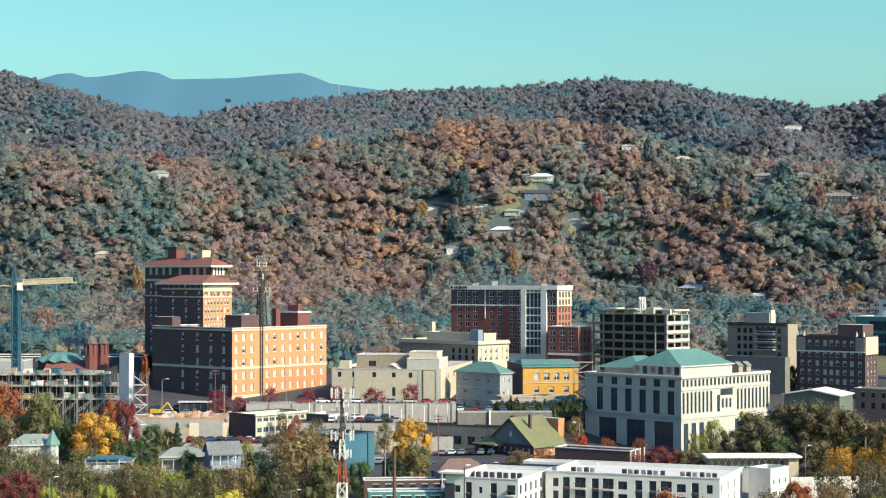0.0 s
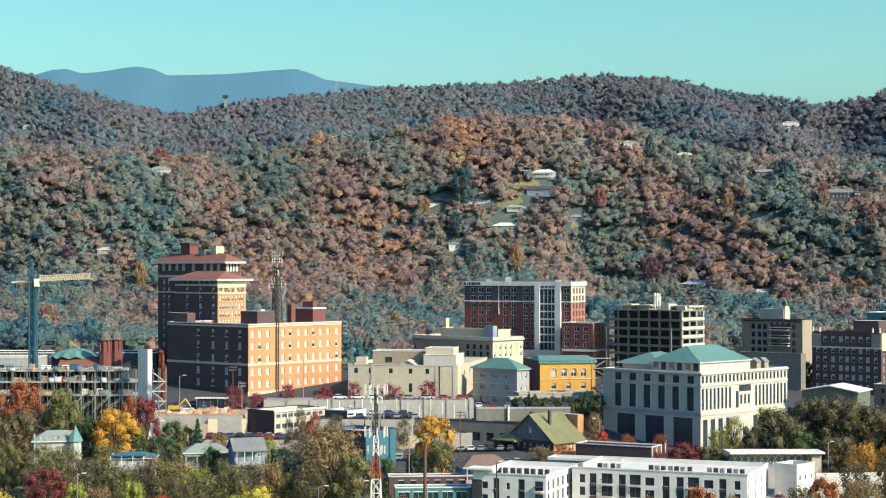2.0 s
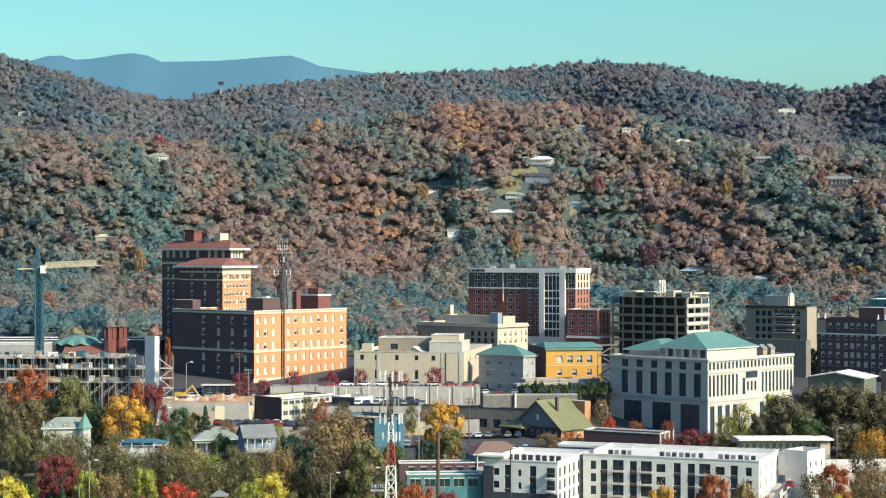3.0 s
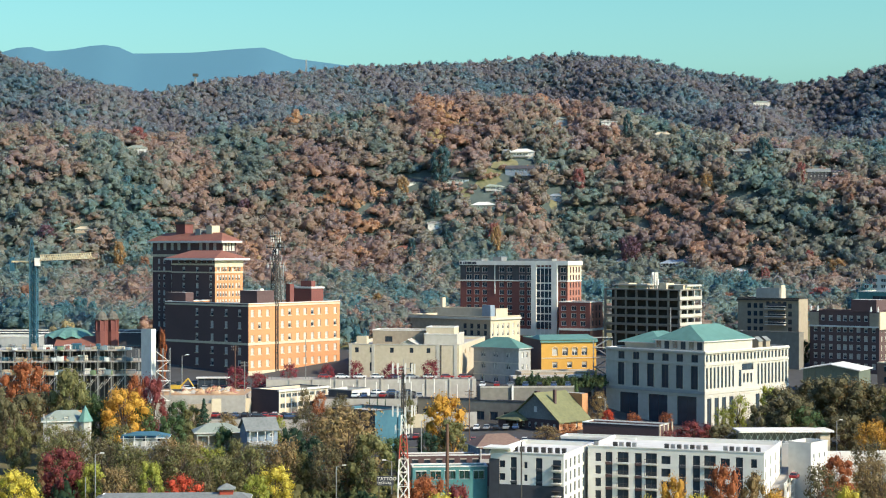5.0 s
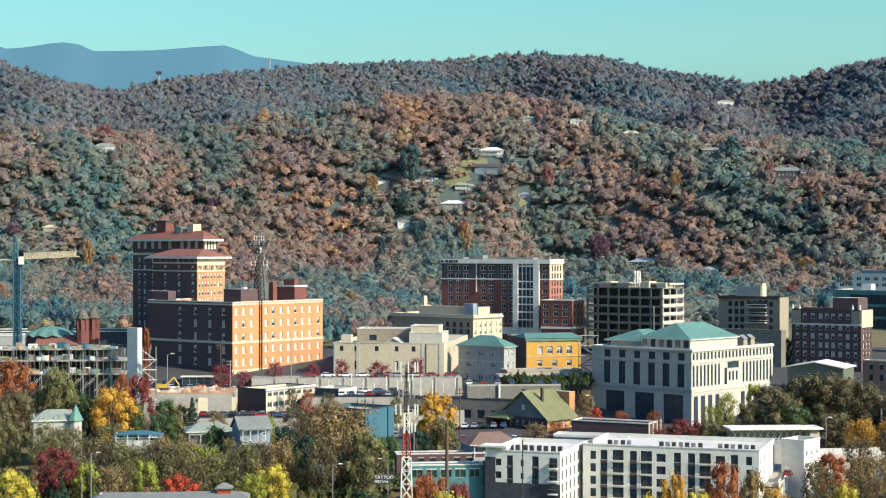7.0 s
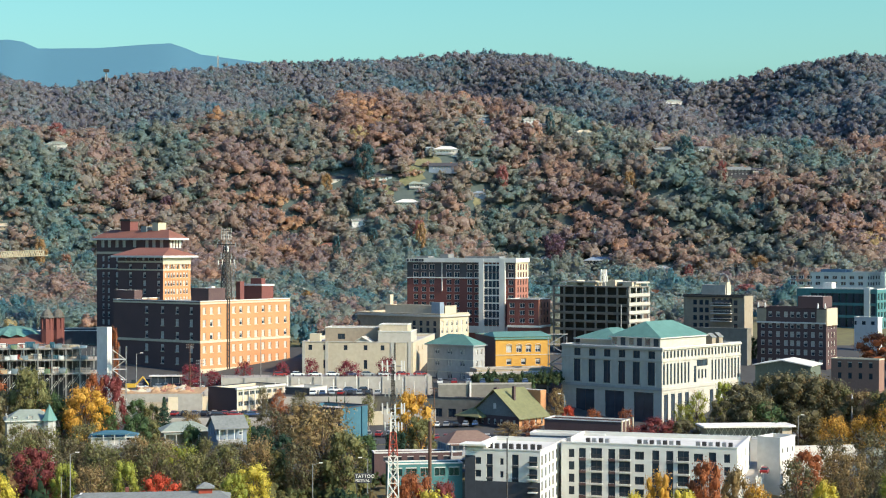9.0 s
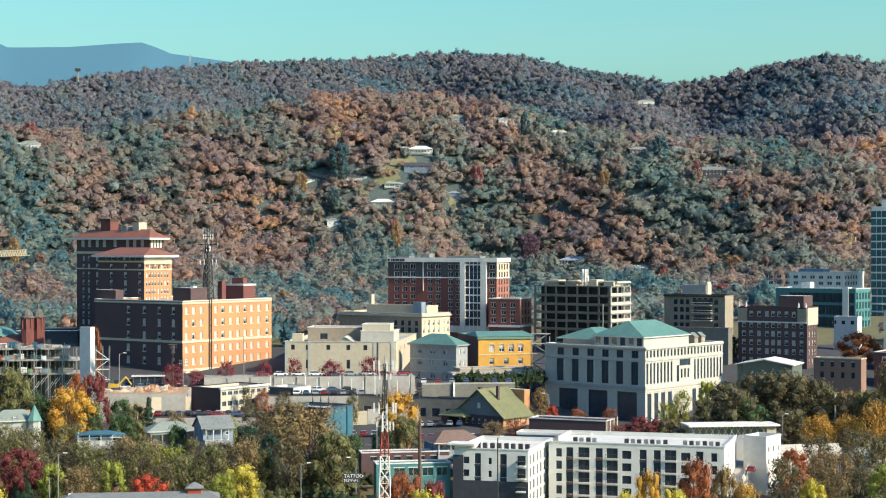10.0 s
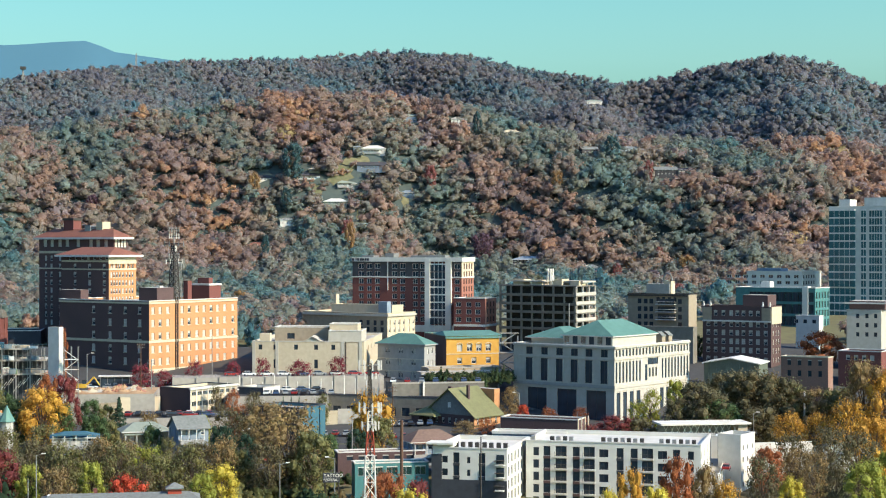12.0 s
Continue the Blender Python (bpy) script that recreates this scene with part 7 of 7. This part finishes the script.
tree("olive", "round", -103.44, 475, 42.6, 13.24, "dense olive-brown tree beside the white house")
tree("umber", "round", -112.7, 465, 36.87, 13.73, "dark umber tree on the lawn edge")
tree("umber", "broad", -115.8, 455, 36.2, 10.45, "dark umber tree on the lawn edge")
tree("rust", "broad", -132.87, 480, 40.37, 15.74, "rust-red tree at the town edge")
tree("olive", "round", -131.94, 450, 36.63, 13.28, "olive tree at the town edge")
tree("gold", "broad", -87.34, 468, 37.7, 17.65, "bright golden maple by the building yard")
tree("green", "tall", -94.28, 472, 34.75, 9.29, "dark green tree by the golden maple")
tree("maroon", "round", -82.93, 490, 39.32, 9.32, "maroon tree below the concrete core")
tree("rust", "round", -89.7, 500, 39.25, 8.53, "orange-brown tree below the concrete core")
tree("green", "round", -77.4, 500, 31.38, 8.86, "dark green tree by the block wall")
tree("olive", "round", -72.41, 495, 30.19, 7.14, "olive tree by the block wall")
tree("pine", "conifer", -68.9, 492, 32.4, 9.04, "dense dark green conifer by the block wall")
tree("green", "round", -72.23, 455, 31.43, 9.55, "dark green tree by the blue roofed bungalow")
tree("rust", "tall", -92.2, 560, 49.29, 3.31, "tall rust tree beside the brick block")
tree("maroon", "round", -87.98, 398, 29.57, 12.79, "round maroon maple on the lawn")
tree("yellow", "round", -92.24, 372, 27.66, 11.71, "yellow-green tree at the road")
tree("olive", "broad", -106.57, 385, 29.54, 13.89, "olive tree at the road")
tree("olive", "sparse", -91.25, 432, 30.79, 10.2, "thin olive tree before the white house")
tree("umber", "sparse", -82.21, 415, 29.81, 10.89, "half-bare tree in the hollow")
tree("olive", "sparse", -73.32, 405, 28.51, 11.42, "thin olive tree in the hollow")
tree("lime", "round", -80.84, 395, 26.42, 7.77, "lime-green shrub tree in the hollow")
tree("brown", "sparse", -74.06, 390, 26.39, 8.95, "half-bare brown tree in the hollow")
tree("lime", "round", -66.34, 392, 27.17, 7.46, "yellow-green tree in the hollow")
tree("scarlet", "broad", -58.34, 385, 24.74, 10.61, "scarlet shrub tree by the brick store")
tree("brown", "sparse", -60.87, 418, 29.07, 12.34, "half-bare brown tree by the bungalow")
tree("olive", "sparse", -51.29, 402, 27.54, 11.6, "thin olive tree in the hollow")
tree("umber", "sparse", -55.72, 396, 26.3, 9.09, "half-bare tree in the hollow")
tree("umber", "sparse", -46.26, 410, 27.94, 10.76, "half-bare tree in the hollow")
tree("yellow", "round", -37.67, 388, 26.39, 10.43, "bright yellow tree in the hollow")
tree("lime", "round", -41.44, 384, 25.25, 7.56, "yellow-green shrub tree in the hollow")
tree("olive", "round", -35.67, 412, 27.71, 9.46, "olive tree beside the lane")
tree("lime", "sparse", -44.36, 460, 30.49, 6.94, "thin pale tree by the low office")
tree("pine", "round", -33.18, 436, 28.1, 9.15, "dense dark evergreen beside the big brown tree")
tree("green", "round", -34.3, 420, 25.41, 8.27, "dark green tree beside the big brown tree")
tree("brown", "sparse", -22.84, 412, 37.71, 22.3, "large bronze-brown half-bare tree")
tree("olive", "broad", -17.09, 404, 32.6, 14.58, "bronze-olive tree beside the large one")
tree("umber", "sparse", -27.03, 404, 29.95, 10.6, "half-bare tree under the large one")
tree("umber", "sparse", -30.54, 480, 32.18, 11.02, "brown half-bare tree behind the blue shop")
tree("rust", "sparse", -35.41, 482, 31.37, 7.9, "rust-brown half-bare tree by the low office")
tree("gold", "tall", 0.15, 455, 37.39, 11.64, "tall green-gold tree beside the phone mast")
tree("olive", "round", 2.35, 448, 30.92, 9.7, "olive-gold tree beside the phone mast")
tree("pine", "round", -4.24, 446, 28.19, 8.19, "dark evergreen behind the phone mast")
tree("green", "round", -12.12, 440, 27.38, 8.66, "dark green tree behind the phone mast")
tree("rust", "broad", -2.77, 352, 29.4, 9.7, "orange-brown shrub tree before the teal shop")
tree("maroon", "round", 3.58, 352, 27.67, 8.08, "maroon shrub tree before the teal shop")
tree("yellow", "round", 0.67, 340, 27.27, 8.92, "yellow shrub tree at the foot of the pole")
tree("brown", "sparse", 29.09, 490, 24.86, 9.96, "brown half-bare shrub before the church")
tree("rust", "sparse", 35.66, 492, 25.3, 8.07, "rust half-bare shrub before the church")
tree("green", "conifer", 40.31, 532, 35.22, 5.93, "green conical tree by the parking deck")
tree("brown", "sparse", 46.22, 520, 32.36, 7.5, "half-bare tree by the street lamp")
tree("scarlet", "round", 47.23, 500, 28.76, 4.92, "small red tree before the courthouse")
tree("rust", "sparse", 54.55, 498, 27.96, 6.21, "small rust tree before the courthouse")
tree("rust", "sparse", 63.86, 498, 27.96, 5.88, "small rust tree before the courthouse")
tree("lime", "sparse", 83.93, 494, 33.52, 8.75, "bright yellow-green tree at the courthouse corner")
tree("lime", "sparse", 79.39, 492, 30.14, 6.45, "yellow-green tree at the courthouse corner")
tree("lime", "round", 97.89, 520, 34.07, 7.5, "yellow-green tree along the courthouse")
tree("maroon", "round", 66.82, 462, 29.24, 12.73, "maroon tree before the courthouse")
tree("umber", "round", 73.64, 462, 28.33, 11.21, "dark reddish tree before the courthouse")
tree("maroon", "sparse", 60.5, 460, 27.02, 8.15, "maroon half-bare tree behind the brick store")
tree("umber", "round", 94.22, 478, 37.37, 15.68, "large dark brown-green oak at the plaza")
tree("umber", "round", 86.85, 472, 32.89, 9.91, "dark oak at the plaza")
tree("umber", "broad", 105.36, 486, 39.3, 19.13, "large dark brown oak by the plaza")
tree("brown", "broad", 114.29, 480, 39.11, 17.32, "large bronze-brown oak by the plaza")
tree("green", "round", 97.2, 466, 32.82, 13.76, "dark green tree under the oaks")
tree("umber", "round", 106.98, 462, 31.06, 13.64, "dark tree under the oaks")
tree("olive", "round", 121.41, 474, 36.13, 12.44, "olive tree beside the oaks")
tree("green", "tall", 125.16, 600, 43.51, 5.12, "slim green tree beside the dark brick hotel")
tree("rust", "round", 92.45, 405, 26.92, 10.1, "red-brown tree beside the white wall")
tree("brown", "sparse", 100.49, 408, 26.02, 10.71, "brown tree beside the white wall")
tree("gold", "round", 46.64, 346, 29.84, 7.04, "golden shrub tree before the apartments")
tree("yellow", "round", 50.85, 340, 27.05, 7.81, "yellow shrub tree before the apartments")
tree("rust", "round", 56.94, 350, 32.07, 8.95, "rust-orange tree before the apartments")
tree("brown", "round", 63.97, 354, 29.49, 7.66, "bronze tree before the apartments")
tree("gold", "sparse", 67.84, 350, 26.79, 8.04, "golden thin tree before the apartments")
tree("yellow", "round", 40.57, 338, 27.11, 6.65, "yellow shrub tree before the apartments")
tree("gold", "sparse", 111.58, 450, 30.72, 10.33, "golden half-bare tree by the oaks")
tree("crimson", "sparse", -66.8, 552, 37.71, 9.41, "small crimson tree along the street")
tree("crimson", "sparse", -59.35, 550, 36.04, 7.94, "small crimson tree along the street")
tree("crimson", "sparse", -50.51, 556, 38.53, 6.56, "small crimson tree along the street")
tree("crimson", "sparse", -38.48, 556, 38.16, 7.29, "small crimson tree along the street")
tree("crimson", "sparse", -28.66, 553, 39.45, 6.53, "small crimson tree before the cream hall")
tree("crimson", "sparse", -17.05, 553, 38.73, 9.79, "small crimson tree before the cream hall")
tree("crimson", "sparse", -4.9, 553, 39.81, 8.34, "small crimson tree before the cream hall")
tree("brown", "broad", 134.45, 455, 44.84, 17.91, "large orange-brown tree past the oaks")
tree("gold", "broad", 138.96, 450, 43.11, 14.76, "large orange-gold tree past the oaks")
tree("gold", "sparse", 122.8, 435, 35.61, 12.84, "golden tree in the hollow")
tree("gold", "sparse", 115.36, 440, 31.54, 10.1, "golden half-bare tree by the screen wall")
tree("umber", "sparse", 112.57, 418, 30.29, 12.34, "half-bare brown tree by the screen wall")
tree("gold", "sparse", 110.79, 440, 30.1, 8.66, "golden shrub tree by the oaks")
tree("umber", "sparse", 103.06, 420, 28.7, 11.02, "half-bare tree by the screen wall")
tree("gold", "broad", 124.94, 420, 32.83, 15.15, "golden tree at the town edge")
tree("umber", "sparse", 113.51, 400, 30.9, 13.12, "half-bare tree at the town edge")
tree("lime", "broad", 103.09, 365, 28.77, 13.17, "yellow-green tree at the road")
tree("brown", "sparse", 99.8, 392, 27.92, 9, "half-bare brown tree at the road")
tree("umber", "sparse", 101.18, 380, 25.62, 7.48, "half-bare tree at the road")
tree("lime", "broad", 111.44, 372, 30.32, 12.2, "yellow-green tree at the road")
tree("rust", "round", 165.41, 585, 45.44, 17.27, "orange tree behind the low hall")
tree("brown", "round", 180.2, 640, 40.14, 12.59, "brown tree behind the low hall")
tree("rust", "round", 203.77, 650, 41.72, 14.92, "orange tree behind the beige office")
tree("umber", "sparse", 81.75, 372, 29.1, 9.76, "half-bare tree at the apartments end")
tree("yellow", "round", 85.06, 362, 25.59, 7.12, "yellow shrub by the shed")

tree("olive", "sparse", -99.5, 434, 31.5, 9.4, "thin olive tree before the white house")
tree("brown", "sparse", -95.6, 437, 29.8, 7.6, "half-bare brown tree before the white house")
tree("umber", "round", -109.11, 478, 35.81, 10.97, "dark umber tree by the lawn")
tree("green", "round", -100.12, 480, 36.59, 9.45, "dark green tree by the lawn")
tree("umber", "broad", -123.94, 470, 38.62, 13.87, "dark umber tree by the lawn")
tree("olive", "round", -108.81, 440, 30.99, 8.66, "olive tree by the lawn")
tree("brown", "sparse", -67.46, 425, 29.28, 9.76, "half-bare brown tree among the bungalows")
tree("olive", "sparse", -82.8, 436, 31.39, 11.44, "thin olive tree among the bungalows")
tree("umber", "sparse", -92.55, 425, 30.4, 11.15, "half-bare tree among the bungalows")
tree("olive", "sparse", -50.86, 426, 28.61, 6.99, "thin olive tree among the bungalows")
tree("umber", "sparse", -43.25, 420, 28.44, 9.64, "half-bare tree among the bungalows")
tree("green", "round", -82.32, 470, 32.61, 9.25, "dark green tree by the golden maple")
tree("brown", "sparse", -59.19, 470, 30.61, 7.71, "half-bare brown tree by the block wall")

for col, kd, px, d, py, w in (("olive", "sparse", 225, 410, 776, 84), ("umber", "sparse", 275, 412, 780, 80), ("olive", "sparse", 320, 408, 778, 90), ("lime", "sparse", 375, 412, 784, 76), ("olive", "sparse", 445, 405, 782, 84), ("brown", "sparse", 500, 408, 772, 80), ("olive", "sparse", 100, 420, 764, 84), ("green", "round", 395, 440, 752, 50), ("olive", "round", 330, 462, 742, 56), ("pine", "round", 515, 440, 752, 54), ("umber", "sparse", 540, 470, 722, 80), ("brown", "broad", 600, 455, 712, 110)):
    tree(col, kd, (px - 784) * d / 3049, d, 75 - (py - 440) * d / 3049, w * d / 3049, "thin autumn tree filling the hollow by the bungalows")
# single trees that stand out on the slope and in the valley
for col, kd, x, y, top, wide in (
    ("hazed_gold", "tall", 35.3, 1310, 94.2, 8.6),
    ("hazed_red", "round", 34.2, 1334, 95.8, 11.4),
    ("hazed_red", "round", 227.1, 1240, 62.5, 9.0),
    ("hazed_gold", "round", 239.2, 1252, 66.9, 11.6),
    ("hazed_gold", "round", -45.4, 1100, 47.2, 13.8),
    ("hazed_rust", "round", -53.7, 1122, 45.2, 9.6),
    ("hazed_gold", "tall", -246.5, 1284, 82.3, 10.2),
    ("hazed_rust", "round", -227.1, 1282, 69.7, 11.0),
    ("hazed_red", "round", 240.0, 1116, 50.8, 19.1),
    ("hazed_rust", "round", 223.6, 1108, 48.4, 14.6),
    ("hazed_rust", "round", 181.3, 1124, 47.0, 12.6),
    ("hazed_red", "round", 261.5, 1254, 74.7, 9.1),
    ("hazed_rust", "tall", 299.1, 1286, 117.1, 7.6),
    ("hazed_gold", "round", 274.9, 1222, 68.7, 16.1),
    ("hazed_olive", "round", 160.3, 1194, 55.1, 19.7),
    ("hazed_gold", "round", -170.3, 774, 48.0, 7.7),
    ("hazed_rust", "round", -267.7, 1092, 53.2, 16.6),
    ("hazed_plum", "round", 138.7, 1324, 85.6, 20.9),
    ("hazed_plum", "round", -308.5, 1314, 94.2, 16.5),
    ("hazed_plum", "round", -163.7, 1372, 115.4, 13.6),
    ("hazed_pine", "tall", -12.2, 1370, 122.1, 11.7),
    ("hazed_pine", "tall", -1.0, 1328, 90.0, 9.6),
    ("hazed_pine", "tall", -29.0, 1306, 83.3, 7.7),
    ("hazed_pine", "tall", -7.8, 1394, 159.7, 22.0),
    ("hazed_pine", "tall", 248.9, 1366, 164.7, 14.4),
    ("hazed_pine", "tall", 148.1, 1436, 188.2, 10.4),
    ("hazed_red", "round", 270.8, 1330, 142.7, 9.6),
    ("hazed_red", "round", 104.0, 1384, 140.8, 11.9),
    ("hazed_gold", "round", -37.5, 1388, 134.2, 12.8),
    ("hazed_red", "round", -263.7, 1456, 179.3, 17.3),
    ("hazed_gold", "round", 201.5, 1350, 134.8, 11.6),
):
    tree(col, kd, x, y, top, wide, {"hazed_pine": "tall dark green conifer on the wooded hill", "hazed_plum": "broad maroon tree on the wooded hill"}.get(col, "bright autumn tree among the hillside woods"))

tree("umber", "broad", 110.29, 480, 40.35, 20.47, "large dark brown oak by the plaza")
tree("umber", "round", 118.07, 476, 38.61, 17.17, "dark brown oak by the brick shop")
tree("brown", "broad", 124.32, 470, 35.68, 15.41, "bronze tree before the brick shop")
tree("olive", "round", 130.86, 468, 35.85, 13.81, "olive tree before the brick shop")
tree("umber", "round", 94.51, 468, 35.85, 16.88, "dark brown oak by the plaza")
tree("rust", "broad", -4.75, 345, 29.97, 11.32, "orange shrub tree before the teal shop")

for px, d, py, w, col in ((598, 516, 694, 40, "umber"), (560, 514, 690, 36, "rust"), (650, 515, 704, 14, "pine"), (664, 515, 702, 14, "pine"), (678, 515, 705, 14, "pine"), (720, 514, 700, 34, "olive"), (536, 522, 684, 30, "umber")):
    tree(col, "conifer" if col == "pine" else "sparse", (px - 784) * d / 3049, d, 75 - (py - 440) * d / 3049, w * d / 3049, "small dark tree beside the parking deck")

# undergrowth in the hollow, hedge on the parking deck, trees between the far buildings
ru = np.random.default_rng(9)
BUSH = [crown_shape(40 + s, 6, 70, 0.14) for s in range(4)]
ux, uy = ru.uniform(-110, 150, 900), ru.uniform(330, 425, 900)
free = ~((ux < -9) & (ux > -18) & (uy < 390)) & ~((ux > 5) & (ux < 95) & (uy > 372)) & ~((ux < 10) & (ux > -12) & (uy > 392)) & ~((ux < -38) & (ux > -82) & (uy < 396) & (uy > 366)) & ~((ux > 78) & (ux < 130) & (uy < 368))
ux, uy = ux[free], uy[free]
woods("undergrowth", "olive and brown scrub filling the hollow", ux, uy, ru.uniform(0.9, 2.4, len(ux)), np.clip(ru.normal(0.35, 0.14, len(ux)), 0.1, 0.95), BUSH, SCRUB, 11, 0.5)
vx, vy = ru.uniform(-104, 6, 230), ru.uniform(384, 436, 230)
free = ~((vx < -38) & (vx > -82) & (vy < 396)) & ~((vx > -16) & (vy > 392) & (vy < 412)) & (vy < 424 + 4 * np.sin(vx / 5))
vx, vy = vx[free], vy[free]
woods("scrub_trees", "thin olive and brown scrub trees among the bungalows", vx, vy, ru.uniform(2.0, 3.6, len(vx)), np.clip(ru.normal(0.30, 0.16, len(vx)), 0.02, 0.95), BUSH, SCRUB, 14, 0.9)
hx_, hy_ = ru.uniform(22.67, 49.24, 130), ru.uniform(537, 541, 130)
woods("hedge", "dense green hedge along the parking deck", hx_, hy_, ru.uniform(1.2, 1.8, 130), ru.uniform(0.02, 0.2, 130), BUSH, SCRUB, 12, 0.8, 1.0, 7.2)
wx, wy = ru.uniform(-150, 210, 160), ru.uniform(640, 700, 160)
free = ~((wx > 5) & (wx < 70)) & ~((wx < -60) & (wx > -125) & (wy < 685)) & ~((wx > 90) & (wy < 665)) & ~((wx > 140))
wx, wy = wx[free], wy[free]
wx, wy = np.append(wx, ru.uniform(196, 250, 26)), np.append(wy, ru.uniform(632, 668, 26))
woods("trees_behind_town", "brown and gold trees behind the town blocks", wx, wy, ru.uniform(3.5, 6.0, len(wx)), np.clip(ru.normal(0.5, 0.22, len(wx)), 0, 1), NEAR_SHAPES, HAZED_WOODS, 13, 0.8)
